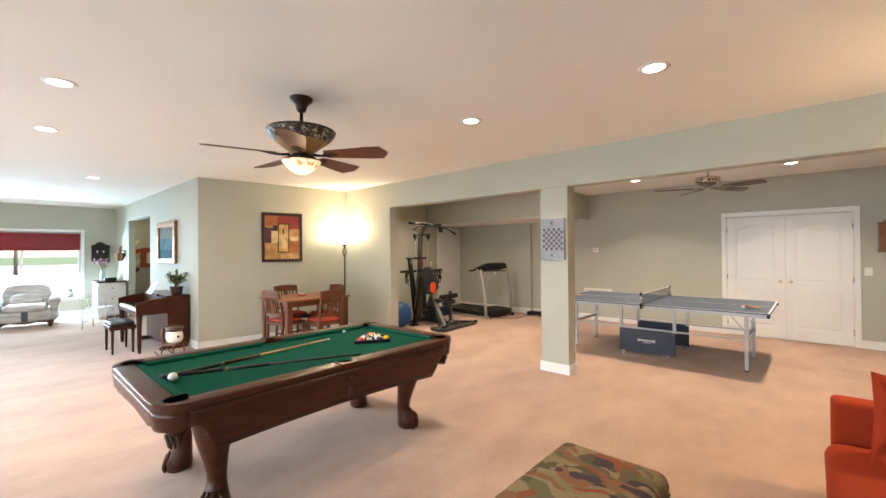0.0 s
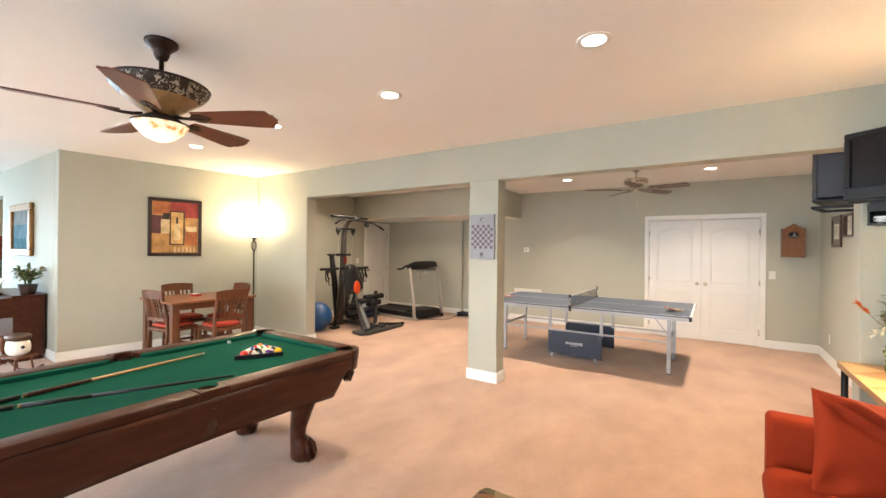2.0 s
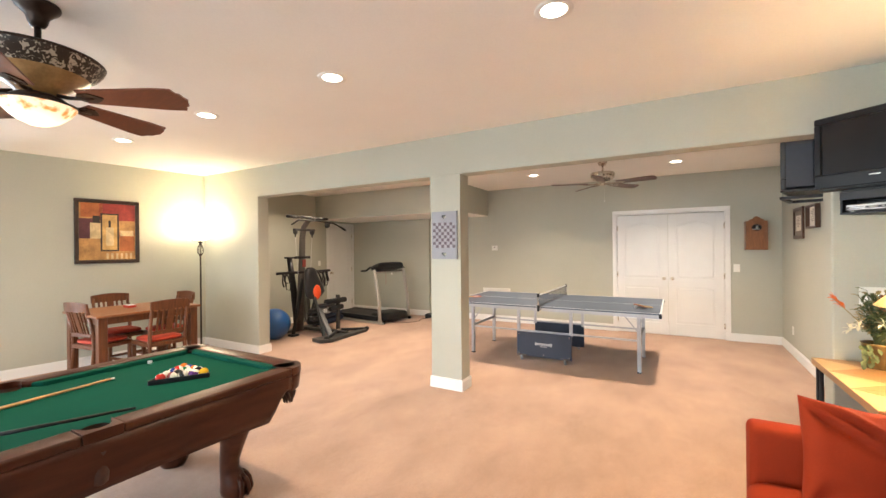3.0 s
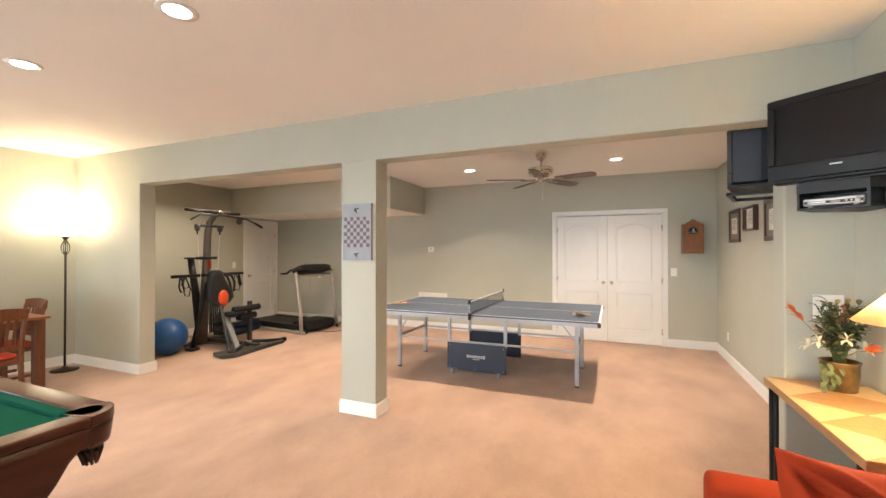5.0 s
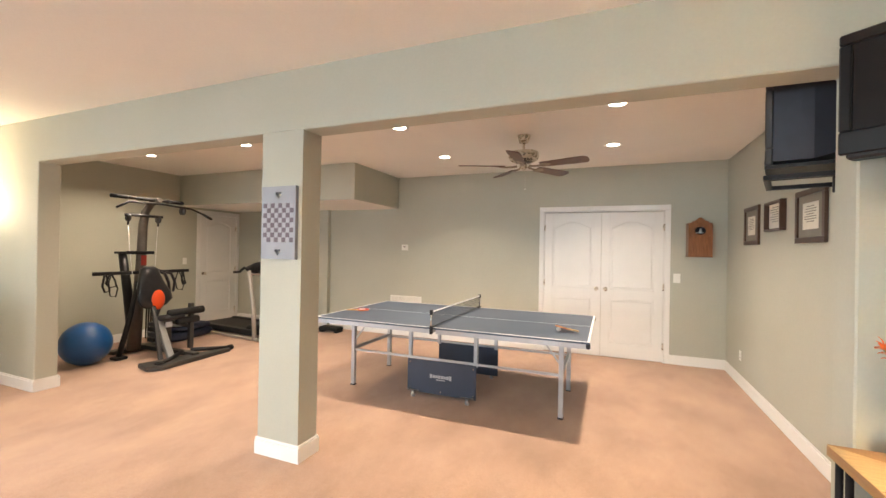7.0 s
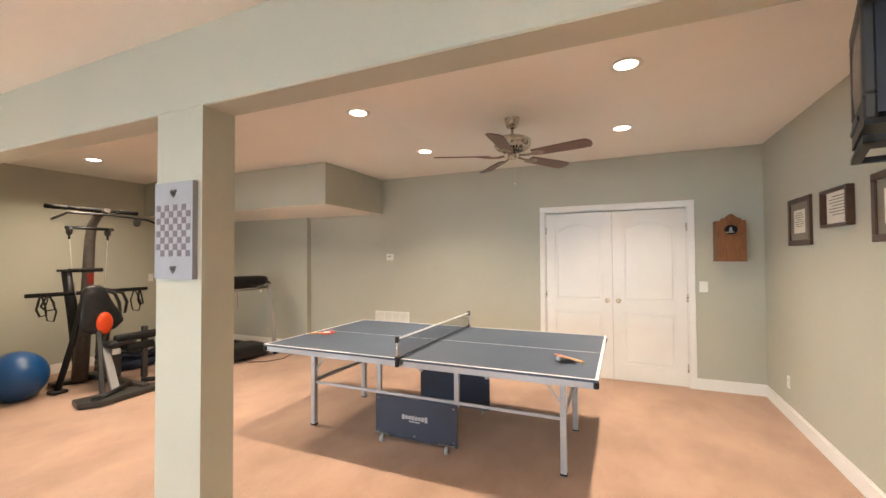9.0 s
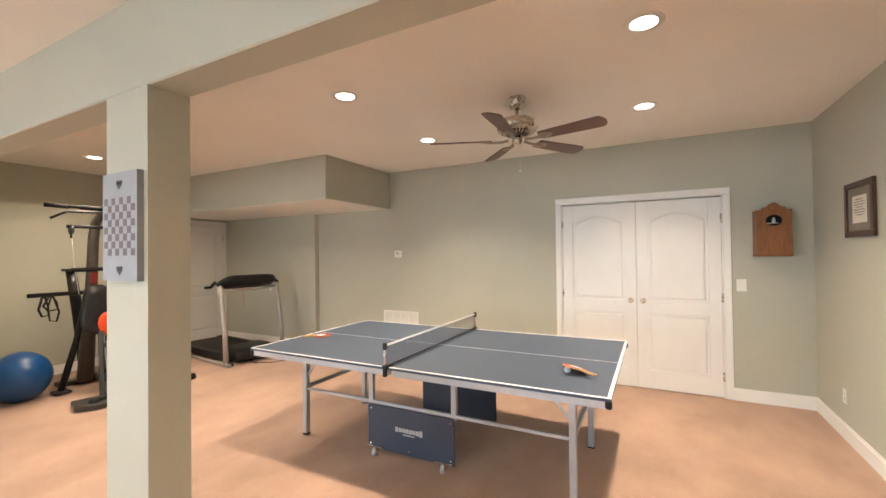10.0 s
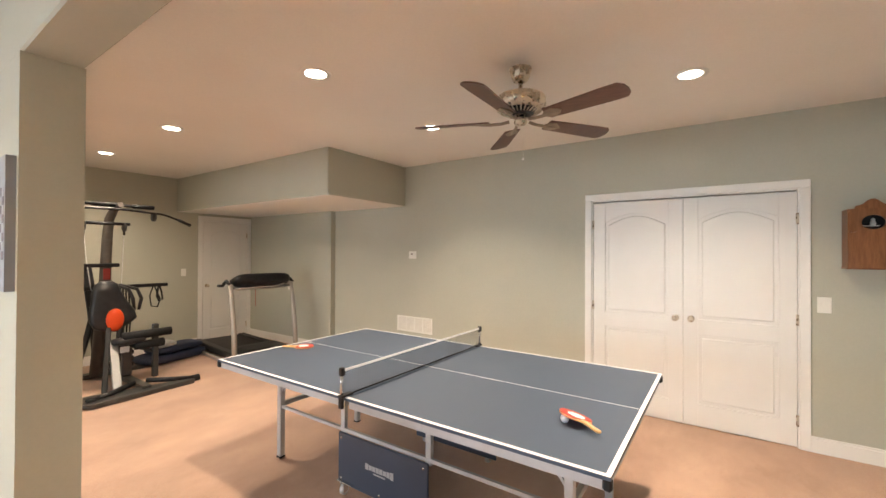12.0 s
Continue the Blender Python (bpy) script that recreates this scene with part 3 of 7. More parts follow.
# uplight-bowl fan of the main room
F1 = (-2.69, 1.635, MAIN_Z)
fan = thing("ceiling_fan", F1, "bronze ceiling fan with amber uplight bowl and glowing lamp", "ceiling fan")
M().lathe([(0.014, -0.118), (0.030, -0.112), (0.040, -0.092), (0.046, -0.066), (0.058, -0.050), (0.086, -0.024), (0.092, -0.012), (0.090, 0.0)], seg=28).make("canopy", BRONZE, fan)
M().cyl((0, 0, -0.34), (0, 0, -0.11), 0.014).make("downrod", BRONZE, fan)
M().lathe([(0.050, -0.475), (0.085, -0.452), (0.140, -0.410), (0.205, -0.362)], seg=40, cap=False).make("glass_bowl", AMBERBOWL, fan, "amber glass bowl")
M().lathe([(0.205, -0.362), (0.240, -0.328), (0.262, -0.300), (0.268, -0.284)], seg=48, cap=False).make("filigree_band", FILIGREE, fan, "pierced bronze leaf band")
M().lathe([(0.268, -0.284), (0.272, -0.276), (0.264, -0.268), (0.250, -0.272), (0.20, -0.285), (0.02, -0.30)], seg=48, cap=False).make("bowl_rim", BRONZE, fan)
M().lathe([(0.02, -0.515), (0.10, -0.510), (0.115, -0.497), (0.108, -0.480), (0.075, -0.462), (0.05, -0.455)], seg=32).make("motor", BRONZE, fan)
M().lathe([(0.002, -0.622), (0.04, -0.616), (0.085, -0.594), (0.125, -0.557), (0.150, -0.522), (0.152, -0.514)], seg=36, cap=False).make("light_shade", SHADEGLOW, fan, "glowing amber mottled glass shade")
M().lathe([(0.148, -0.518), (0.156, -0.516), (0.156, -0.508), (0.10, -0.506)], seg=36, cap=False).make("shade_rim", BRONZE, fan)


def fan_blade(parent, deg, r0, r1, w0, w1, z, pitch, wood, arm_mat, cusp, arm_r):
    rot = Matrix.Rotation(radians(deg), 4, "Z") @ Matrix.Translation((0, 0, z)) @ Matrix.Rotation(radians(pitch), 4, "X")
    k = 10
    up = []
    for i in range(k + 1):
        u = i / k
        wd = w0 + (w1 - w0) * min(1, u * 1.25)
        up.append((r0 + (r1 - r0) * 0.93 * u, wd / 2))
    if cusp:
        tip = [(r1 - 0.028, w1 * 0.44), (r1 - 0.020, w1 * 0.30), (r1 - 0.004, w1 * 0.28), (r1 + 0.004, w1 * 0.12), (r1 + 0.014, 0.0), (r1 + 0.004, -w1 * 0.12), (r1 - 0.004, -w1 * 0.28), (r1 - 0.020, -w1 * 0.30), (r1 - 0.028, -w1 * 0.44)]
    else:
        tip = [(r1 - 0.022, w1 * 0.42), (r1 - 0.006, w1 * 0.27), (r1, 0.0), (r1 - 0.006, -w1 * 0.27), (r1 - 0.022, -w1 * 0.42)]
    poly = up + tip + [(x, -y) for x, y in up[::-1]]
    M().prism(poly, -0.004, 0.004, rot).make("blade", wood, parent)
    a = M()
    a.tube([rot @ Vector(p) for p in ((arm_r, 0, 0.0), (arm_r + 0.05, 0, -0.010), (r0 - 0.01, 0, -0.012), (r0 + 0.06, 0, -0.010))], [0.011, 0.010, 0.010, 0.006], 8)
    plate = [(r0 - 0.03, 0.0), (r0 + 0.0, 0.036), (r0 + 0.05, 0.042), (r0 + 0.085, 0.02), (r0 + 0.105, 0.0), (r0 + 0.085, -0.02), (r0 + 0.05, -0.042), (r0 + 0.0, -0.036)]
    a.prism(plate, -0.010, -0.0045, rot)
    for sx, sy in ((0.02, 0.02), (0.02, -0.02), (0.07, 0.0)):
        a.cyl(rot @ Vector((r0 + sx, sy, -0.013)), rot @ Vector((r0 + sx, sy, -0.009)), 0.006, seg=8)
    a.make("blade_arm", arm_mat, parent)


for i in range(5):
    fan_blade(fan, 37 + 72 * i, 0.20, 0.70, 0.115, 0.195, -0.464, -12, REDBLADE, BRONZE, True, 0.09)

F2 = (-0.728, 6.855, REC_Z)
fan = thing("ceiling_fan", F2, "brushed nickel ceiling fan with five brown blades", "ceiling fan")
M().lathe([(0.030, -0.085), (0.044, -0.08), (0.054, -0.06), (0.068, -0.015), (0.070, 0.0)], seg=28).make("canopy", NICKEL, fan)
M().cyl((0, 0, -0.19), (0, 0, -0.08), 0.013).make("downrod", NICKEL, fan)
mo = M().lathe([(0.10, -0.264), (0.150, -0.257), (0.160, -0.237), (0.160, -0.197), (0.150, -0.182), (0.05, -0.172), (0.015, -0.167)], seg=40)
mo.make("motor", NICKEL, fan)
M().lathe([(0.045, -0.294), (0.085, -0.287), (0.105, -0.268), (0.105, -0.263)], seg=32).make("flywheel", BLACK, fan, "dark vented underside")
v = M()
for i in range(28):
    g = 2 * math.pi * i / 28
    c, s = math.cos(g), math.sin(g)
    v.bar((c * 0.085, s * 0.085, -0.2905), (c * 0.135, s * 0.135, -0.268), 0.007, 0.006)
v.make("vent_ribs", NICKEL, fan)
M().lathe([(0.010, -0.362), (0.030, -0.358), (0.040, -0.347), (0.040, -0.317), (0.034, -0.312), (0.034, -0.294)], seg=28).make("switch_housing", NICKEL, fan)
pc = M().cyl((0.02, 0.0, -0.57), (0.02, 0.0, -0.35), 0.0008, seg=6).ball((0.02, 0, -0.575), 0.008, seg=10)
pc.make("pull_chain", WHITE, fan, "pull chain with white bead")
for i in range(5):
    fan_blade(fan, -15.5 + 72 * i, 0.20, 0.695, 0.105, 0.135, -0.332, -13, WALNUT, NICKELD, False, 0.07)

# ---------- table-tennis table ----------
TX0, TX1, TY0, TY1, TZ = -2.752, 0.0, 6.0, 7.522, 0.76
tt = thing("table_tennis_table", ((TX0 + TX1) / 2, (TY0 + TY1) / 2, 0), "blue-grey folding table-tennis table with steel legs", "game table")
HX, HY = (TX1 - TX0) / 2, (TY1 - TY0) / 2
for sgn in (-1, 1):
    a, b = sorted((sgn * 0.004, sgn * HX))
    M().box(a, b, -HY, HY, TZ - 0.018, TZ - 0.0012, 0.002).make("top_half", TTBLUE, tt)
    fr = M()
    fr.box(a + (0.012 if sgn < 0 else 0.012), b - 0.012, -HY + 0.012, -HY + 0.034, TZ - 0.060, TZ - 0.018)
    fr.box(a + 0.012, b - 0.012, HY - 0.034, HY - 0.012, TZ - 0.060, TZ - 0.018)
    xe = sgn * (HX - 0.023)
    fr.box(xe - 0.011, xe + 0.011, -HY + 0.034, HY - 0.034, TZ - 0.060, TZ - 0.018)
    xi = sgn * 0.04
    fr.box(xi - 0.011, xi + 0.011, -HY + 0.034, HY - 0.034, TZ - 0.060, TZ - 0.018)
    fr.make("apron_frame", STEEL, tt, "grey steel apron")
    xo, xn = sgn * HX, sgn * (HX - 0.02)
    for l0, l1, l2, l3 in ((a, b, -HY, -HY + 0.02), (a, b, HY - 0.02, HY), (a, b, -0.0018, 0.0018), (min(xo, xn), max(xo, xn), -HY + 0.02, HY - 0.02)):
        M().box(l0, l1, l2, l3, TZ - 0.0011, TZ).make("court_line", LINE, tt, "white painted line")
    for sy in (-1, 1):
        M().box(*sorted((sgn * (HX - 0.03), sgn * (HX + 0.004))), *sorted((sy * (HY - 0.03), sy * (HY + 0.004))), TZ - 0.058, TZ - 0.012, 0.008).make("corner_guard", BLACK, tt, "black plastic corner guard")
    # end legs with brace and stretcher
    lx = sgn * (HX - 0.255)
    for sy in (-1, 1):
        ly = sy * (HY - 0.36)
        lg = M().box(lx - 0.022, lx + 0.022, ly - 0.022, ly + 0.022, 0.012, TZ - 0.018, 0.004)
        lg.make("leg", STEEL, tt)
        M().box(lx - 0.026, lx + 0.026, ly - 0.026, ly + 0.026, 0, 0.014, 0.004).make("foot_cap", BLACK, tt)
        br = M().bar((lx - sgn * 0.015, ly, 0.47), (lx - sgn * 0.20, ly, TZ - 0.05), 0.014, 0.014)
        br.make("leg_brace", STEEL, tt)
    M().box(lx - 0.016, lx + 0.016, -HY + 0.385, HY - 0.385, 0.37, 0.40, 0.003).make("cross_bar", STEEL, tt)
for sy in (-1, 1):
    ly = sy * (HY - 0.36)
    M().bar((-HX + 0.255, ly, 0.37), (HX - 0.255, ly, 0.37), 0.020, 0.020).make("long_rail", STEEL, tt)
    for px in (-0.415, 0.305):
        M().box(px - 0.02, px + 0.02, ly - 0.015 - 0.006 * sy, ly + 0.015 - 0.006 * sy, 0.34, TZ - 0.018, 0.003).make("centre_post", STEEL, tt)
    pn = M().box(-0.43, 0.32, ly + sy * 0.024 - 0.008, ly + sy * 0.024 + 0.008, 0.045, 0.36, 0.004)
    p = pn.make("side_panel", TTPANEL, tt, "slate blue side panel with a pale maker's mark")
    mk = M()
    yy = ly + sy * 0.033
    for k, (u, hgt) in enumerate(((-0.105, 0.035), (-0.075, 0.026), (-0.045, 0.026), (-0.015, 0.030), (0.015, 0.030), (0.045, 0.026), (0.075, 0.032), (0.105, 0.042))):
        mk.box(u - 0.0675, u - 0.0425, yy - 0.0012, yy + 0.0012, 0.215 - hgt / 2, 0.215 + hgt / 2)
    mk.box(-0.105, -0.005, yy - 0.0012, yy + 0.0012, 0.182, 0.19)
    mk.make("maker_mark", STEEL, p)
    for u, zz in ((-0.40, 0.08), (-0.40, 0.33), (0.29, 0.08), (0.29, 0.33), (-0.055, 0.075)):
        M().cyl((u, yy - 0.003, zz), (u, yy + 0.003, zz), 0.008, seg=10).make("panel_screw", CHROME, p)
    for u in (-0.35, 0.24):
        w = M().cyl((u - 0.013, ly + sy * 0.05, 0.030), (u + 0.013, ly + sy * 0.05, 0.030), 0.030, seg=20)
        c = w.make("caster", STEEL, tt, "grey caster wheel")
        M().box(u - 0.021, u - 0.015, ly + sy * 0.05 - 0.02, ly + sy * 0.05 + 0.02, 0.022, 0.07, 0.002).box(u + 0.015, u + 0.021, ly + sy * 0.05 - 0.02, ly + sy * 0.05 + 0.02, 0.022, 0.07, 0.002).box(u - 0.07, u + 0.07, ly + sy * 0.045 - 0.014, ly + sy * 0.045 + 0.014, 0.062, 0.071, 0.002).make("caster_fork", CHROME, c)

NET = bpy.data.materials.new("net_mesh")
NET.use_nodes = True
_n, _l = NET.node_tree.nodes, NET.node_tree.links
_b = _n["Principled BSDF"]
_b.inputs["Base Color"].default_value = (0.03, 0.035, 0.045, 1)
_b.inputs["Roughness"].default_value = 0.8
net = thing("table_tennis_net", ((TX0 + TX1) / 2 - 0.02, (TY0 + TY1) / 2, TZ), "dark mesh net with white tape clamped on posts", "net")
NY = HY + 0.0
mesh_n = M()
for i in range(107):
    y = -NY + 2 * NY * i / 106
    mesh_n.box(-0.0006, 0.0006, y - 0.0005, y + 0.0005, 0.005, 0.142)
for k in range(11):
    z = 0.006 + 0.0125 * k
    mesh_n.box(-0.0006, 0.0006, -NY, NY, z - 0.0007, z + 0.0007)
tagged(mesh_n.make("mesh", NET, net), kind="stuff")
M().box(-0.003, 0.003, -NY, NY, 0.140, 0.153, 0.001).make("top_tape", LINE, net, "white tape")
M().box(-0.003, 0.003, -NY, NY, 0.002, 0.010, 0.001).make("bottom_tape", BLACK, net)
for sy in (-1, 1):
    ps = M().cyl((0, sy * (NY + 0.012), -0.02), (0, sy * (NY + 0.012), 0.155), 0.009, seg=12)
    ps.make("post", CHROME, net)
    M().box(-0.014, 0.014, *sorted((sy * (NY - 0.004), sy * (NY + 0.024))), 0.118, 0.165, 0.005).make("post_cap", BLACK, net)
    cl = M().box(-0.018, 0.018, *sorted((sy * (NY - 0.06), sy * (NY + 0.024))), 0.0, 0.014, 0.003).box(-0.014, 0.014, *sorted((sy * (NY + 0.004), sy * (NY + 0.024))), -0.06, 0.0, 0.003)
    cl.make("clamp", BLACK, net)

RUBRED = mat("red_rubber", (0.42, 0.035, 0.02), 0.6, var=0.1, scale=40)
PALEWOOD = mat("pale_handle_wood", (0.55, 0.33, 0.14), 0.45, scale=6, var=0.15, stretch=(3, 20, 20))


def paddle(at, turn, tilt):
    p = thing("table_tennis_bat", at, "red rubber table-tennis bat with pale wooden handle", "bat", "table-tennis bats")
    p.matrix_basis = pose(*at) @ pose(0, 0, 0, 0, 0, turn) @ pose(0, 0, 0, tilt, 0, 0)
    n = 26
    disc = [(0.078 * math.cos(2 * math.pi * i / n) - 0.085, 0.075 * math.sin(2 * math.pi * i / n)) for i in range(n)]
    M().prism(disc, 0.0035, 0.010).make("blade", PALEWOOD, p)
    M().prism([(x, y) for x, y in disc if x < -0.022], 0.010, 0.0125).make("rubber", RUBRED, p, "red pimpled rubber")
    M().prism([(x, y) for x, y in disc if x < -0.022], 0.001, 0.0035).make("rubber", RUBRED, p)
    h = M().box(-0.012, 0.095, -0.0135, 0.0135, 0.0, 0.0145, 0.005)
    h.prism([(-0.035, 0.0), (-0.012, 0.022), (-0.005, 0.013), (-0.005, -0.013), (-0.012, -0.022)], 0.002, 0.0125)
    h.make("handle", PALEWOOD, p)
    M().prism([(0.042 * math.cos(2 * math.pi * i / 16) - 0.08, 0.040 * math.sin(2 * math.pi * i / 16)) for i in range(16)], 0.0126, 0.0132).make("emblem", LINE, p, "white emblem")
    return p


paddle((-0.18, 6.345, TZ + 0.024), -40.6, -17)
paddle((-2.63, 6.565, TZ), 214.5, 0)
tagged(M().ball((-0.285, 6.372, TZ + 0.02), 0.02).make("table_tennis_ball", LINE), "white table-tennis ball under a bat", "ball")

# ---------- pool table ----------
pool = thing("pool_table", (-2.715, 1.66, 0), "mahogany pool table with green felt and carved legs", "pool table")
PX, PY, PZ = 0.665, 1.16, 0.735
M().box(-PX + 0.10, PX - 0.10, -PY + 0.10, PY - 0.10, PZ - 0.055, PZ - 0.032).make("bed", FELT, pool, "green felt bed")


def rail(name, x0, x1, y0, y1, material, label=""):
    return M().box(x0, x1, y0, y1, PZ - 0.045, PZ, 0.012, seg=3).make(name, material, pool, label)


RW = 0.125
for sx in (-1, 1):
    for y0, y1 in ((-PY + 0.15, -0.075), (0.075, PY - 0.15)):
        rail("rail", *sorted((sx * PX, sx * (PX - RW))), y0, y1, MAHOG)
        cu = M().prism([(sx * (PX - RW), y0 + 0.01), (sx * (PX - RW), y1 - 0.01), (sx * (PX - RW - 0.052), y1 - 0.055), (sx * (PX - RW - 0.052), y0 + 0.055)], PZ - 0.032, PZ - 0.006, bevel=0.004)
        cu.make("cushion", FELT, pool, "green cloth cushion")
        for k in (0.25, 0.5, 0.75):
            yy = y0 + (y1 - y0) * k
            M().cyl((sx * (PX - 0.055), yy, PZ - 0.001), (sx * (PX - 0.055), yy, PZ + 0.0012), 0.005, seg=8).make("sight", BRASS, pool)
for sy in (-1, 1):
    rail("rail", -PX + 0.15, PX - 0.15, *sorted((sy * PY, sy * (PY - RW))), MAHOGX)
    cu = M().prism([(-PX + 0.16, sy * (PY - RW)), (PX - 0.16, sy * (PY - RW)), (PX - 0.205, sy * (PY - RW - 0.052)), (-PX + 0.205, sy * (PY - RW - 0.052))], PZ - 0.032, PZ - 0.006, bevel=0.004)
    cu.make("cushion", FELT, pool, "green cloth cushion")


def corner_piece(sx, sy):
    """A rounded corner of the rail with the pocket mouth cut out of it."""
    R, c = 0.15, (sx * (PX - 0.15), sy * (PY - 0.15))
    outer = [(c[0] + sx * R * math.cos(g), c[1] + sy * R * math.sin(g)) for g in [math.pi / 2 * i / 10 for i in range(11)]]
    pc = (sx * (PX - 0.115), sy * (PY - 0.115))
    inner = [(pc[0] + 0.062 * math.cos(g), pc[1] + 0.062 * math.sin(g)) for g in [math.atan2(sy, sx) + sx * sy * (math.pi * 0.80 - math.pi * 1.6 * i / 12) for i in range(13)]]
    poly = outer + inner
    M().prism(poly, PZ - 0.045, PZ + 0.003, bevel=0.003).make("corner_cap", MAHOG, pool)
    M().lathe([(0.02, -0.11), (0.048, -0.09), (0.060, -0.03), (0.060, 0.0)], (pc[0], pc[1], PZ - 0.012), 18, False).make("pocket_liner", LEATHER, pool, "dark leather pocket")
    nt = M().lathe([(0.010, -0.165), (0.026, -0.15), (0.038, -0.11), (0.046, -0.06), (0.056, 0.0)], (pc[0] + sx * 0.012, pc[1] + sy * 0.012, PZ - 0.075), 14)
    for i in range(9):
        g = 2 * math.pi * i / 9
        cx, cy = pc[0] + sx * 0.012, pc[1] + sy * 0.012
        nt.tube([(cx + 0.045 * math.cos(g), cy + 0.045 * math.sin(g), PZ - 0.175), (cx + 0.032 * math.cos(g + 0.3), cy + 0.032 * math.sin(g + 0.3), PZ - 0.215), (cx + 0.025 * math.cos(g + 0.5), cy + 0.025 * math.sin(g + 0.5), PZ - 0.245)], [0.008, 0.008, 0.006], 6)
    nt.make("pocket_net", LEATHER, pool, "fringed leather pocket")


for sx in (-1, 1):
    for sy in (-1, 1):
        corner_piece(sx, sy)
    n = 16
    pc = (sx * (PX - 0.085), 0)
    arc = [(pc[0] + 0.052 * -sx * math.cos(math.pi * (i / n - 0.5)) * -1, 0.056 * math.sin(math.pi * (i / n - 0.5))) for i in range(n + 1)]
    poly = [(sx * PX, -0.075), (sx * PX, 0.075), (sx * (PX - RW), 0.075)] + arc[::-1] + [(sx * (PX - RW), -0.075)]
    M().prism(poly, PZ - 0.045, PZ + 0.003, bevel=0.002).make("side_cap", MAHOG, pool)
    M().lathe([(0.02, -0.11), (0.045, -0.09), (0.055, -0.03), (0.055, 0.0)], (pc[0], 0, PZ - 0.012), 18, False).make("pocket_liner", LEATHER, pool, "dark leather pocket")
    nt = M().lathe([(0.012, -0.16), (0.034, -0.145), (0.042, -0.10), (0.036, -0.05), (0.05, 0.0)], (pc[0] + sx * 0.03, 0, PZ - 0.10), 14)
    nt.make("pocket_net", LEATHER, pool, "fringed leather pocket")


def apron(along_y, sgn, half, off, material):
    """A flared apron board with a scalloped lower edge."""
    m = M()
    n, rows = 56, 6
    edge = 0.84 if along_y else 0.70
    base = len(m.v)
    for i in range(n + 1):
        u = -1 + 2 * i / n
        k = min(1, max(0, (edge * half - abs(u) * (half - 0.15)) / (0.10 * half)))
        low = 0.60 - (0.175 if along_y else 0.03) * k * k * (3 - 2 * k) + 0.035 * (1 - u * u)
        for k in range(rows + 1):
            f = k / rows
            z = PZ - 0.045 + (low - (PZ - 0.045)) * f
            inset = 0.015 + 0.30 * (PZ - 0.045 - z) ** 1.4
            d, a = sgn * (off - inset), u * (half - 0.15)
            m.v.append((d, a, z) if along_y else (a, d, z))
    st = rows + 1
    for i in range(n):
        for k in range(rows):
            m.f.append([base + i * st + k, base + (i + 1) * st + k, base + (i + 1) * st + k + 1, base + i * st + k + 1])
            m.smooth.append(True)
    ob = m.make("apron", material, pool)
    sol = ob.modifiers.new("thickness", "SOLIDIFY")
    sol.thickness, sol.offset = 0.025, 0
    return ob


def corner_skirt(sx, sy):
    """The rounded corner of the cabinet under the rail."""
    m = M()
    n, rows = 10, 4
    for i in range(n + 1):
        g = math.pi / 2 * i / n
        for k in range(rows + 1):
            z = PZ - 0.045 - (PZ - 0.045 - 0.592) * k / rows
            r = 0.15 - (0.015 + 0.30 * (PZ - 0.045 - z) ** 1.4)
            m.v.append((sx * (PX - 0.15 + r * math.cos(g)), sy * (PY - 0.15 + r * math.sin(g)), z))
    for i in range(n):
        for k in range(rows):
            q = [i * (rows + 1) + k, (i + 1) * (rows + 1) + k, (i + 1) * (rows + 1) + k + 1, i * (rows + 1) + k + 1]
            m.f.append(q if sx * sy > 0 else q[::-1])
            m.smooth.append(True)
    ob = m.make("corner_skirt", MAHOG, pool)
    sol = ob.modifiers.new("thickness", "SOLIDIFY")
    sol.thickness, sol.offset = 0.025, 0


for sx in (-1, 1):
    for sy in (-1, 1):
        corner_skirt(sx, sy)
for s in (-1, 1):
    apron(True, s, PY, PX, MAHOG)
    apron(False, s, PX, PY, MAHOGX)
M().box(-PX + 0.13, PX - 0.13, -PY + 0.13, PY - 0.13, 0.56, PZ - 0.057).make("slate_frame", MAHOG, pool)
for sx in (-1, 1):
    for sy in (-1, 1):
        lx, ly = sx * 0.325, sy * 0.765
        d = Vector((sx, sy * 0.8, 0)).normalized()
        pts, rs = [], []
        for z, o, r in ((0.60, 0.01, 0.145), (0.52, 0.035, 0.14), (0.45, 0.055, 0.118), (0.38, 0.055, 0.094), (0.30, 0.04, 0.074), (0.21, 0.022, 0.060), (0.15, 0.02, 0.058), (0.10, 0.035, 0.072), (0.055, 0.05, 0.088), (0.02, 0.05, 0.084), (0.0, 0.048, 0.072)):
            pts.append((lx + d.x * o, ly + d.y * o, z))
            rs.append(r)
        lg = M().tube(pts, rs, 18)
        for k in range(4):
            g = math.atan2(d.y, d.x) + (k - 1.5) * 0.55
            cx, cy = lx + d.x * 0.05, ly + d.y * 0.05
            lg.tube([(cx + 0.05 * math.cos(g), cy + 0.05 * math.sin(g), 0.12), (cx + 0.082 * math.cos(g), cy + 0.082 * math.sin(g), 0.085), (cx + 0.096 * math.cos(g), cy + 0.096 * math.sin(g), 0.03), (cx + 0.09 * math.cos(g), cy + 0.09 * math.sin(g), 0.0)], [0.012, 0.017, 0.016, 0.009], 8)
        lg.make("leg", MAHOG, pool, "carved ball-and-claw leg")
        M().ball((lx + d.x * 0.11, ly + d.y * 0.11, 0.50), 0.055, 0.6, 0.6, 1.1, 12).make("leg_carving", MAHOG, pool)

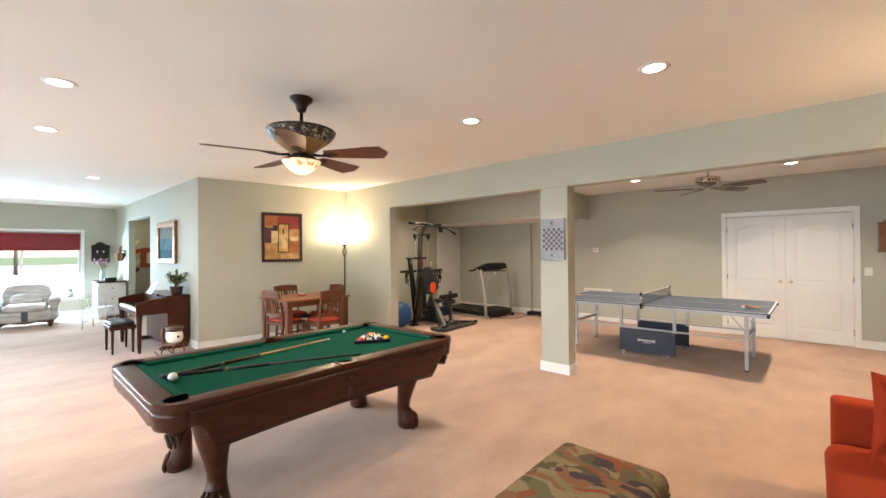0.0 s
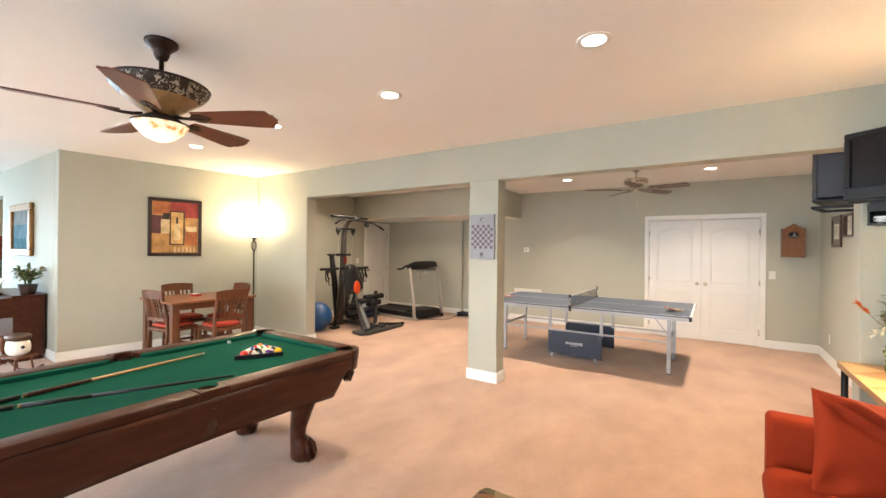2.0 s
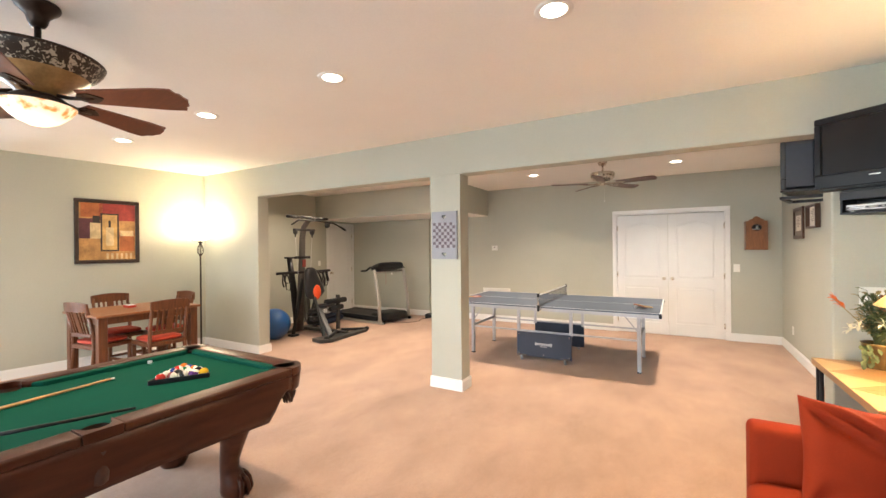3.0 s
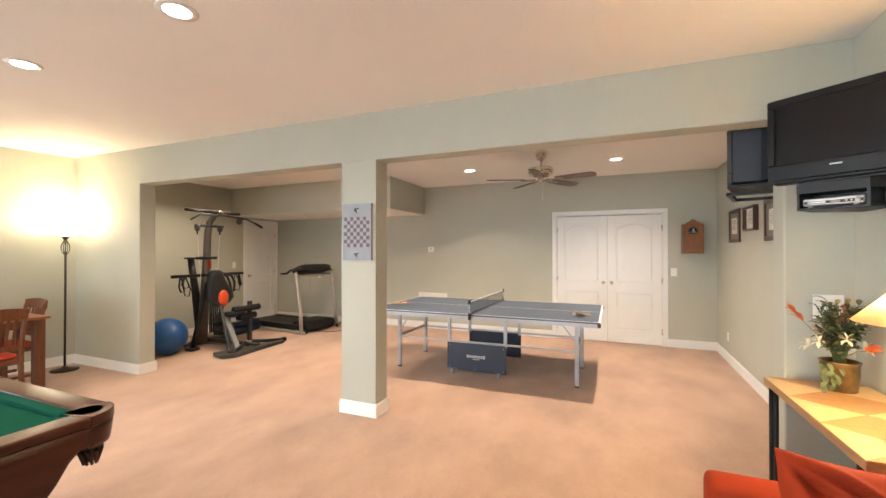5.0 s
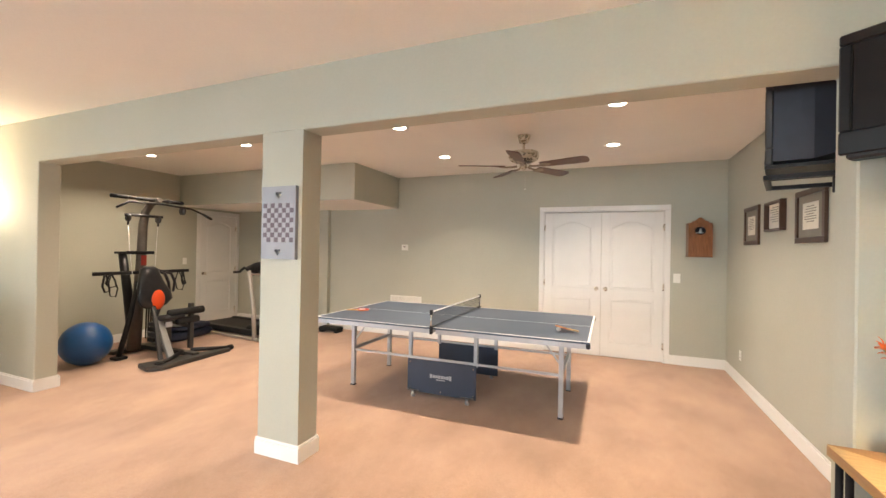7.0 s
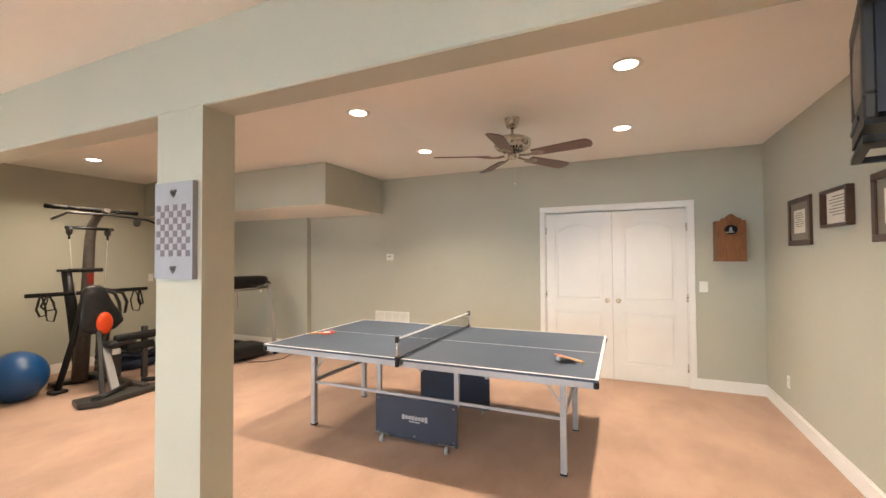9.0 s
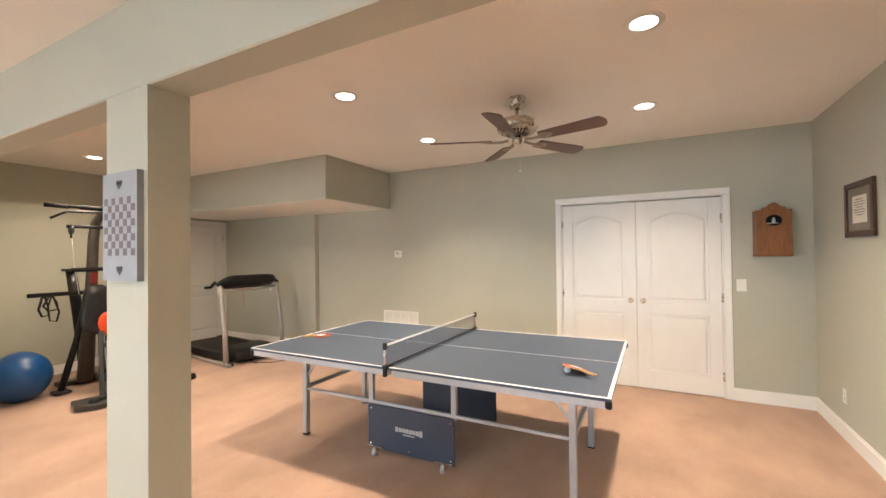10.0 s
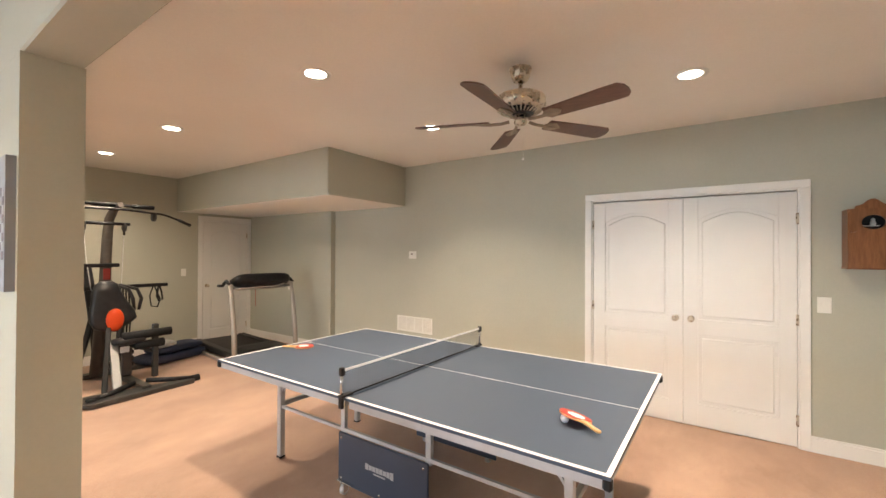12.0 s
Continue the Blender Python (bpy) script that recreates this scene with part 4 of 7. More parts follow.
# balls, cues and rack on the felt
BED = PZ - 0.032
BALLCOL = [(0.75, 0.42, 0.02), (0.02, 0.05, 0.30), (0.55, 0.03, 0.02), (0.10, 0.02, 0.18), (0.75, 0.20, 0.03), (0.02, 0.16, 0.07), (0.25, 0.03, 0.03), (0.01, 0.01, 0.012)]
BALLMATS = [mat("pool_ball_enamel", c, 0.12, var=0.02) for c in BALLCOL]
WHITEBALL = mat("white_ball_resin", (0.80, 0.77, 0.68), 0.12, var=0.02)
rc, rr = (-2.63, 2.26), 0.0285
k = 0
for row in range(5):
    for j in range(row + 1):
        bx = rc[0] + (j - row / 2) * rr * 2.02
        by = rc[1] - 0.10 + row * rr * 1.75
        solid = k in (0, 4, 10, 14)
        b = thing("pool_ball", (bx, by, BED + rr), "glossy pool ball racked on the green felt", "pool ball", "racked pool balls")
        b.rotation_euler = (0.7 * k, 0.4 * k, 0.9 * k)
        if solid:
            M().ball((0, 0, 0), rr, seg=20).make("ball_body", BALLMATS[{0: 2, 4: 7, 10: 4, 14: 0}[k]], b)
            M().ball((0, 0, 0.0135), 0.016, seg=14).make("number_spot", WHITEBALL, b)
        else:
            M().ball((0, 0, 0), rr, seg=20).make("ball_body", WHITEBALL, b)
            M().lathe([(rr * math.cos(a) * 1.006, rr * math.sin(a) * 1.006) for a in [(-0.42 + 0.84 * i / 8) for i in range(9)]], seg=20, cap=False).make("stripe_band", BALLMATS[(k * 3) % 8], b)
        k += 1
rk = M()
L = 0.185
tri = [(rc[0] + L * math.sin(2 * math.pi * i / 3 + math.pi), rc[1] + 0.017 + L * math.cos(2 * math.pi * i / 3 + math.pi)) for i in range(3)]
for i in range(3):
    a, b = tri[i], tri[(i + 1) % 3]
    rk.bar((a[0], a[1], BED + 0.016), (b[0], b[1], BED + 0.016), 0.010, 0.030, 0.003)
tagged(rk.make("ball_rack", BLACK), "black plastic triangle rack on the felt", "ball rack")
tagged(M().ball((-2.66, 0.72, BED + rr), rr, seg=24).make("cue_ball", WHITEBALL), "white cue ball on the green felt", "pool ball")
ck_ = thing("cue_chalk", (-3.176, 2.352, BED), "pale blue cube of cue chalk on the felt", "cue chalk", turn=20)
M().box(-0.011, 0.011, -0.011, 0.011, 0, 0.020, 0.002).make("cube", LINE, ck_)
M().lathe([(0.002, 0.0195), (0.008, 0.0205)], seg=12, cap=False).make("worn_top", mat("chalk_blue", (0.25, 0.42, 0.60), 0.95), ck_, "blue worn hollow")
CUEWOOD = mat("maple_cue_shaft", (0.52, 0.30, 0.13), 0.3, var=0.08, scale=8)


def cue(p0, p1, shaft):
    c = thing("pool_cue", p0, "slim pool cue lying across the felt", "pool cue", "pool cues")
    d = Vector(p1) - Vector(p0)
    M().tube([d * f for f in (0.0, 0.02, 0.28)], [0.010, 0.0145, 0.0125], 10).make("butt", BLACK, c, "black wrapped butt")
    M().tube([d * f for f in (0.29, 0.30)], [0.0128, 0.0126], 10).make("ring", BRASS, c)
    M().tube([d * f for f in (0.30, 0.5)], [0.0123, 0.0105], 10).make("forearm", MAHOG if shaft is CUEWOOD else shaft, c)
    M().tube([d * f for f in (0.5, 0.985)], [0.0105, 0.0065], 10).make("shaft", shaft, c)
    M().tube([d * f for f in (0.985, 1.0)], [0.0066, 0.006], 8).make("ferrule", LINE if shaft is CUEWOOD else shaft, c)
    return c


cue((-2.75, 0.66, BED + 0.014), (-2.98, 2.06, BED + 0.006), CUEWOOD)
cue((-2.715, 0.66, BED + 0.032), (-2.19, 1.84, PZ + 0.006), BLACK)

# ---------- dining corner ----------
DX0, DX1, DY0, DY1, DZ = -6.29, -5.37, 2.83, 3.96, 0.86
dt = thing("dining_table", ((DX0 + DX1) / 2, (DY0 + DY1) / 2, 0), "honey oak dining table with square legs", "table")
hx, hy = (DX1 - DX0) / 2, (DY1 - DY0) / 2
M().box(-hx, hx, -hy, hy, DZ - 0.028, DZ, 0.005).make("tabletop", OAKX, dt)
for s in (-1, 1):
    M().box(-hx + 0.10, hx - 0.10, s * (hy - 0.06) - 0.011, s * (hy - 0.06) + 0.011, DZ - 0.11, DZ - 0.029).make("apron", OAK, dt)
    M().box(s * (hx - 0.06) - 0.011, s * (hx - 0.06) + 0.011, -hy + 0.10, hy - 0.10, DZ - 0.11, DZ - 0.029).make("apron", OAK, dt)
    for u in (-1, 1):
        M().box(*sorted((s * (hx - 0.03), s * (hx - 0.115))), *sorted((u * (hy - 0.03), u * (hy - 0.115))), 0, DZ - 0.029, 0.004).make("leg", OAK, dt)
SEATRED = mat("red_seat_cushion", (0.40, 0.045, 0.02), 0.8, var=0.12, scale=8, bump=0.1)


def dining_chair():
    c = thing("dining_chair", (0, 0, 0), "honey oak slat-back chair with red seat cushion", "chair", "chairs round the dining table")
    sw, sd, sh, top = 0.215, 0.21, 0.50, 0.985
    M().box(-sw, sw, -sd, sd, sh - 0.05, sh, 0.008).make("seat", OAK, c)
    M().pillow(sw - 0.02, sd - 0.02, 0.028, Matrix.Translation((0, 0.0, sh + 0.024))).make("cushion", SEATRED, c, "red padded cushion")
    for s in (-1, 1):
        M().box(s * (sw - 0.02) - 0.019, s * (sw - 0.02) + 0.019, sd - 0.045, sd - 0.008, 0, sh - 0.05, 0.003).make("leg", OAK, c)
        M().tube([(s * (sw - 0.02), -sd - 0.015, 0), (s * (sw - 0.02), -sd + 0.022, sh - 0.05), (s * (sw - 0.02), -sd + 0.012, sh + 0.15), (s * (sw - 0.02), -sd - 0.055, top - 0.03)], [0.022, 0.023, 0.022, 0.018], 8).make("back_leg", OAK, c)
        M().box(s * (sw - 0.02) - 0.010, s * (sw - 0.02) + 0.010, -sd + 0.03, sd - 0.045, 0.17, 0.20).make("stretcher", OAK, c)
    M().box(-sw + 0.03, sw - 0.03, sd - 0.035, sd - 0.018, 0.22, 0.25).make("stretcher", OAK, c)
    # curved crest rail, lower rail and slats
    cr = M()
    n = 10
    for i in range(n + 1):
        x = -sw + 2 * sw * i / n
        bow = 1 - (x / sw) ** 2
        y, h = -sd - 0.05 - 0.03 * bow, 0.018 * bow
        cr.v += [(x, y - 0.011, top - 0.095), (x, y + 0.011, top - 0.095), (x, y + 0.003, top + h), (x, y - 0.019, top + h)]
        if i:
            for q in ((-4, 0, 1, -3), (-3, 1, 2, -2), (-2, 2, 3, -1), (-1, 3, 0, -4)):
                cr.f.append([4 * i + t for t in q])
                cr.smooth.append(False)
    cr.f += [[0, 1, 2, 3], [4 * n + 3, 4 * n + 2, 4 * n + 1, 4 * n]]
    cr.smooth += [False, False]
    cr.make("crest_rail", OAK, c)
    M().box(-sw + 0.04, sw - 0.04, -sd - 0.012, -sd + 0.010, sh + 0.09, sh + 0.135, 0.003).make("lower_rail", OAK, c)
    for x, wd in ((-0.13, 0.022), (-0.075, 0.022), (0.0, 0.075), (0.075, 0.022), (0.13, 0.022)):
        M().bar((x, -sd - 0.001, sh + 0.13), (x, -sd - 0.068 + 0.03 * (x / sw) ** 2, top - 0.09), wd, 0.011, up=(0, 1, 0)).make("slat", OAK, c)
    return c


ch = dining_chair()
settle(dt, False)
ch.matrix_basis = pose(-5.38, 3.46, LOW, 0, 0, 90)
copy_thing(ch, pose(-5.84, 3.06, LOW, 0, 0, 8))
copy_thing(ch, pose(-6.33, 3.43, LOW, 0, 0, -90))
copy_thing(ch, pose(-5.97, 3.82, LOW, 0, 0, 180))
bx = thing("dominoes_box", (-5.93, 3.38, DZ + LOW), "small red game box on the dining table", "box")
M().box(-0.07, 0.07, -0.045, 0.045, 0, 0.028, 0.003).make("tray", SEATRED, bx)
M().box(-0.06, 0.06, -0.035, 0.035, 0.028, 0.034).make("lid", LINE, bx, "pale lid")

# torchiere
fl = thing("floor_lamp", (-6.43, 4.56, 0), "slim dark bronze torchiere floor lamp, glowing", "floor lamp")
M().lathe([(0.145, 0.0), (0.148, 0.012), (0.135, 0.022), (0.05, 0.032), (0.02, 0.05)], seg=32).make("base", BRONZE, fl)
M().cyl((0, 0, 0.04), (0, 0, 1.46), 0.0125).make("pole", BRONZE, fl)
col = M()
for i in range(4):
    g = math.pi / 2 * i
    col.tube([(0.012 * math.cos(g), 0.012 * math.sin(g), 1.44), (0.045 * math.cos(g), 0.045 * math.sin(g), 1.50), (0.045 * math.cos(g), 0.045 * math.sin(g), 1.56), (0.012 * math.cos(g), 0.012 * math.sin(g), 1.63)], 0.005, 6)
col.cyl((0, 0, 1.46), (0, 0, 1.66), 0.006)
col.make("scroll_cage", BRONZE, fl)
M().lathe([(0.012, 1.63), (0.035, 1.66), (0.035, 1.68), (0.02, 1.69)], seg=20).make("socket_cup", BRONZE, fl)
M().lathe([(0.03, 1.68), (0.10, 1.70), (0.155, 1.745), (0.175, 1.79)], seg=32, cap=False).make("shade", glow("torchiere_glass", (1.0, 0.86, 0.60), 2.5), fl, "glowing frosted glass bowl")

# framed painting
art = thing("framed_painting", (-6.915, 3.53, 1.805), "abstract ochre and red painting in dark frame", "painting", turn=-7.1)
aw, ah = 0.37, 0.45
FRAMED = mat("dark_frame_wood", (0.035, 0.018, 0.012), 0.35, var=0.25, scale=12)
for y0, y1, z0, z1 in ((-aw, aw, ah - 0.05, ah), (-aw, aw, -ah, -ah + 0.05), (-aw, -aw + 0.05, -ah + 0.05, ah - 0.05), (aw - 0.05, aw, -ah + 0.05, ah - 0.05)):
    M().box(0.001, 0.03, y0, y1, z0, z1, 0.006).make("frame_rail", FRAMED, art)
PAINTS = {"ochre": (0.45, 0.24, 0.08), "cream": (0.62, 0.47, 0.26), "red": (0.30, 0.035, 0.03), "plum": (0.10, 0.03, 0.04), "rust": (0.42, 0.13, 0.04), "dark": (0.03, 0.02, 0.015), "gold": (0.58, 0.36, 0.13)}
PM = {k2: mat("oil_paint_" + k2, c2, 0.6, var=0.25, scale=9, fine=0.2, fine_scale=60, bump=0.15, bump_scale=60) for k2, c2 in PAINTS.items()}
M().box(0.002, 0.010, -aw + 0.05, aw - 0.05, -ah + 0.05, ah - 0.05).make("canvas", PM["ochre"], art)


def daub(name, y0, y1, z0, z1, key, lift=0.0108):
    return M().box(0.0101, lift, y0, y1, z0, z1).make(name, PM[key], art)


daub("red_field", -0.10, 0.32, 0.16, 0.40, "red")
daub("plum_field", -0.32, -0.13, -0.10, 0.18, "plum")
daub("sky_patch", -0.30, -0.06, 0.20, 0.40, "rust")
daub("cream_house", -0.20, -0.08, -0.10, 0.12, "cream", 0.0112)
daub("dark_square", -0.17, -0.09, 0.12, 0.22, "dark", 0.0114)
daub("dark_panel", -0.085, 0.125, -0.28, 0.26, "dark", 0.0112)
daub("gold_panel", -0.065, 0.105, -0.26, 0.24, "gold", 0.0118)
M().prism([(0.02 + 0.05 * math.cos(g), -0.14 + 0.05 * math.sin(g)) for g in [math.pi * 2 * i / 14 for i in range(14)]], 0.0119, 0.0124, Matrix(((0, 0, 1, 0), (1, 0, 0, 0), (0, 1, 0, 0), (0, 0, 0, 1)))).make("bottle_base", PM["cream"], art)
daub("bottle_body", -0.025, 0.065, -0.20, 0.06, "cream", 0.0123)
daub("bottle_neck", 0.005, 0.032, 0.06, 0.16, "dark", 0.0123)
daub("rust_hill", 0.13, 0.31, -0.28, 0.0, "rust", 0.0112)
daub("cream_hill", 0.14, 0.30, -0.06, 0.02, "cream", 0.0116)
for i in range(6):
    daub("pale_stroke", -0.02 + 0.055 * i, 0.005 + 0.055 * i, -0.39, -0.31, "cream", 0.0116)

# ---------- sofa, ottoman, console, lamp, flowers ----------
sf = thing("sofa", (0.432, 2.45, 0), "burnt orange upholstered sofa with loose cushions", "sofa")
M().box(0.02, 0.86, -1.05, 1.05, 0.05, 0.24, 0.03, seg=2).make("base", ORANGE, sf)
for s in (-1, 1):
    y0, y1 = sorted((s * 0.93, s * 1.10))
    M().box(0.018, 0.84, y0, y1, 0.05, 0.602, 0.035, seg=3).make("arm", ORANGE, sf)
M().box(0.66, 0.88, -0.93, 0.93, 0.24, 0.72, 0.05, seg=3).make("backrest", ORANGE, sf)
for s in (-1, 1):
    M().pillow(0.34, 0.465, 0.095, Matrix.Translation((0.325, s * 0.465, 0.30)), power=0.22, seed=s).make("seat_cushion", ORANGE, sf)
    for u in (0.05, 0.80):
        M().box(u, u + 0.05, *sorted((s * 1.0, s * 1.05)), 0, 0.055).make("foot", BLACK, sf)
tagged(M().cushion(0.27, 0.25, 0.085, Matrix.Translation((0.862, 3.24, 0.558)) @ Euler((radians(70), 0, radians(14))).to_matrix().to_4x4() @ Euler((0, 0, radians(-8))).to_matrix().to_4x4(), seed=4, folds=(((-0.95, 0.92), (0.35, 0.15), 0.34), ((-0.55, 0.98), (0.25, 0.45), 0.26), ((0.2, 0.98), (0.6, 0.3), 0.24))).make("throw_pillow", ORANGE), "burnt orange square pillow leaning on the sofa arm", "pillow")

TAPESTRY = bpy.data.materials.new("leaf_tapestry")
TAPESTRY.use_nodes = True
_n, _l = TAPESTRY.node_tree.nodes, TAPESTRY.node_tree.links
_b = _n["Principled BSDF"]
_b.inputs["Roughness"].default_value = 0.9
_tc = _n.new("ShaderNodeTexCoord")
_dn = _n.new("ShaderNodeTexNoise")
_dn.inputs["Scale"].default_value = 4
_l.new(_tc.outputs["Object"], _dn.inputs["Vector"])
_mx = _n.new("ShaderNodeMix")
_mx.data_type = "VECTOR"
_mx.inputs["Factor"].default_value = 0.30
_l.new(_tc.outputs["Object"], _mx.inputs[4])
_l.new(_dn.outputs["Color"], _mx.inputs[5])
_mp = _n.new("ShaderNodeMapping")
_mp.inputs["Scale"].default_value = (0.8, 2.2, 1)
_mp.inputs["Rotation"].default_value = (0, 0, 0.6)
_l.new(_mx.outputs[1], _mp.inputs["Vector"])
_vo = _n.new("ShaderNodeTexVoronoi")
_vo.inputs["Scale"].default_value = 14
_l.new(_mp.outputs["Vector"], _vo.inputs["Vector"])
_sp = _n.new("ShaderNodeSeparateColor")
_l.new(_vo.outputs["Color"], _sp.inputs["Color"])
_rp = _n.new("ShaderNodeValToRGB")
_rp.color_ramp.interpolation = "CONSTANT"
_cols = [(0.12, 0.095, 0.045), (0.22, 0.165, 0.08), (0.24, 0.065, 0.025), (0.09, 0.075, 0.035), (0.25, 0.19, 0.10), (0.05, 0.03, 0.04), (0.22, 0.10, 0.045), (0.14, 0.115, 0.055)]
for i, c in enumerate(_cols):
    e = _rp.color_ramp.elements[i] if i < 2 else _rp.color_ramp.elements.new(i / 8)
    e.position, e.color = i / 8, (*c, 1)
_l.new(_sp.outputs["Red"], _rp.inputs["Fac"])
_wv = _n.new("ShaderNodeTexNoise")
_wv.inputs["Scale"].default_value = 260
_l.new(_tc.outputs["Object"], _wv.inputs["Vector"])
_m2 = _n.new("ShaderNodeMix")
_m2.data_type, _m2.blend_type = "RGBA", "OVERLAY"
_m2.inputs["Factor"].default_value = 0.5
_l.new(_rp.outputs["Color"], _m2.inputs["A"])
_l.new(_wv.outputs["Color"], _m2.inputs["B"])
_l.new(_m2.outputs["Result"], _b.inputs["Base Color"])
_bp = _n.new("ShaderNodeBump")
_bp.inputs["Strength"].default_value = 0.25
_bp.inputs["Distance"].default_value = 0.004
_l.new(_wv.outputs["Fac"], _bp.inputs["Height"])
_l.new(_bp.outputs["Normal"], _b.inputs["Normal"])
ot = thing("ottoman", (-0.43, 1.82, 0), "ottoman in leaf-patterned green and rust tapestry", "ottoman")
M().box(-0.265, 0.265, -0.375, 0.375, 0.08, 0.30, 0.03, seg=2).make("base", TAPESTRY, ot)
M().box(-0.283, 0.283, -0.392, 0.392, 0.29, 0.43, 0.055, seg=4).make("cushion_top", TAPESTRY, ot)
pp = M()
for s in (-1, 1):
    pp.tube([(s * 0.283, -0.35, 0.345), (s * 0.283, 0.35, 0.345)], 0.006, 6)
pp.make("piping", mat("olive_piping", (0.09, 0.07, 0.03), 0.85), ot, "olive piping")
for s in (-1, 1):
    for u in (-1, 1):
        M().cyl((s * 0.19, u * 0.30, 0), (s * 0.19, u * 0.30, 0.085), 0.018, 0.026).make("foot", MAHOG, ot)

CX0, CX1, CY0, CY1, CZ = 0.97, 1.455, 3.565, 4.66, 0.715
cs = thing("console_table", ((CX0 + CX1) / 2, (CY0 + CY1) / 2, 0), "parquet-top console table with black metal legs", "console table")
LIGHTW = mat("light_veneer", (0.52, 0.36, 0.18), 0.40, scale=5, var=0.12, stretch=(2, 14, 14), fine=0.15, fine_scale=40)
DARKW = mat("amber_veneer", (0.34, 0.185, 0.075), 0.40, scale=5, var=0.14, stretch=(14, 2, 14), fine=0.15, fine_scale=40)
chx, chy = (CX1 - CX0) / 2, (CY1 - CY0) / 2
top = M().box(-chx, chx, -chy, chy, CZ - 0.045, CZ - 0.0025, 0.003).make("tabletop", DARKW, cs)
nseg = 3
for i in range(nseg):
    y0, y1 = -chy + 2 * chy * i / nseg, -chy + 2 * chy * (i + 1) / nseg
    cm = (0, (y0 + y1) / 2)
    q = [(-chx, y0), (chx, y0), (chx, y1), (-chx, y1)]
    for k2 in range(4):
        a, b = q[k2], q[(k2 + 1) % 4]
        g = 0.0012
        cen = Vector(((a[0] + b[0] + cm[0]) / 3, (a[1] + b[1] + cm[1]) / 3))
        tri = [tuple(Vector(p) + (cen - Vector(p)) * 0.008) for p in (a, b, cm)]
        M().prism(tri, CZ - 0.0024, CZ).make("veneer", LIGHTW if k2 % 2 else DARKW, top)
for s in (-1, 1):
    for u in (-1, 1):
        lx, ly = s * (chx - 0.03), u * (chy - 0.03)
        M().cyl((lx, ly, 0), (lx, ly, CZ - 0.045), 0.013, seg=12).make("leg", BLACK, cs)
        M().cyl((lx, ly - u * 0.075, 0), (lx, ly - u * 0.075, CZ - 0.045), 0.013, seg=12).make("leg", BLACK, cs)
    M().cyl((s * (chx - 0.03), -chy + 0.03, 0.12), (s * (chx - 0.03), chy - 0.03, 0.12), 0.010, seg=10).make("rail", BLACK, cs)

tl = thing("table_lamp", (1.22, 3.74, CZ), "table lamp with brown base and lit cream shade", "table lamp")
M().lathe([(0.075, 0.0), (0.075, 0.015), (0.05, 0.03), (0.075, 0.10), (0.085, 0.17), (0.06, 0.25), (0.025, 0.30), (0.015, 0.33)], seg=28).make("base", mat("brown_glazed_ceramic", (0.16, 0.055, 0.02), 0.22, var=0.3, scale=14), tl, "brown glazed base")
M().cyl((0, 0, 0.32), (0, 0, 0.66), 0.006).make("stem", BRASS, tl)
SHADE = bpy.data.materials.new("cream_lamp_shade")
SHADE.use_nodes = True
_b = SHADE.node_tree.nodes["Principled BSDF"]
_b.inputs["Base Color"].default_value = (0.85, 0.78, 0.62, 1)
_b.inputs["Roughness"].default_value = 0.9
_b.inputs["Emission Color"].default_value = (1.0, 0.86, 0.60, 1)
_b.inputs["Emission Strength"].default_value = 0.30
_tr = SHADE.node_tree.nodes.new("ShaderNodeBsdfTranslucent")
_tr.inputs["Color"].default_value = (0.98, 0.84, 0.58, 1)
_mxs = SHADE.node_tree.nodes.new("ShaderNodeMixShader")
_mxs.inputs[0].default_value = 0.95
SHADE.node_tree.links.new(_b.outputs[0], _mxs.inputs[1])
SHADE.node_tree.links.new(_tr.outputs[0], _mxs.inputs[2])
SHADE.node_tree.links.new(_mxs.outputs[0], SHADE.node_tree.nodes["Material Output"].inputs["Surface"])
sh = M().lathe([(0.205, 0.485), (0.042, 0.66)], seg=36, cap=False)
s_ob = sh.make("shade", SHADE, tl, "lit cream cone shade")
s_ob.modifiers.new("thickness", "SOLIDIFY").thickness = 0.002
M().cyl((0, 0, 0.655), (0, 0, 0.69), 0.010, 0.004).make("finial", BRASS, tl)
tagged(M().box(1.08, 1.20, 3.575, 3.645, CZ, CZ + 0.035, 0.006).make("tissue_box", WHITE), "small white box on the console table", "box")

fp = thing("flower_pot", (1.275, 4.52, CZ), "brass pot of mixed silk flowers and leaves", "flower arrangement")
fp.scale = (0.86, 0.86, 0.90)
M().lathe([(0.082, 0.0), (0.086, 0.004), (0.095, 0.085), (0.098, 0.165), (0.104, 0.172), (0.104, 0.180), (0.094, 0.180), (0.090, 0.15)], seg=28).make("pot", BRASS, fp, "tarnished brass pot")
LEAFA = mat("silk_leaf_green", (0.095, 0.115, 0.040), 0.65, var=0.35, scale=25)
LEAFB = mat("silk_leaf_olive", (0.30, 0.22, 0.085), 0.65, var=0.3, scale=25)
PETALW = mat("cream_petal", (0.70, 0.64, 0.46), 0.7, var=0.1)
PETALO = mat("orange_petal", (0.70, 0.14, 0.02), 0.6, var=0.15, scale=30)
RUSTP = mat("rust_seed_head", (0.24, 0.10, 0.04), 0.8, var=0.3, scale=40)
rng = random.Random(7)


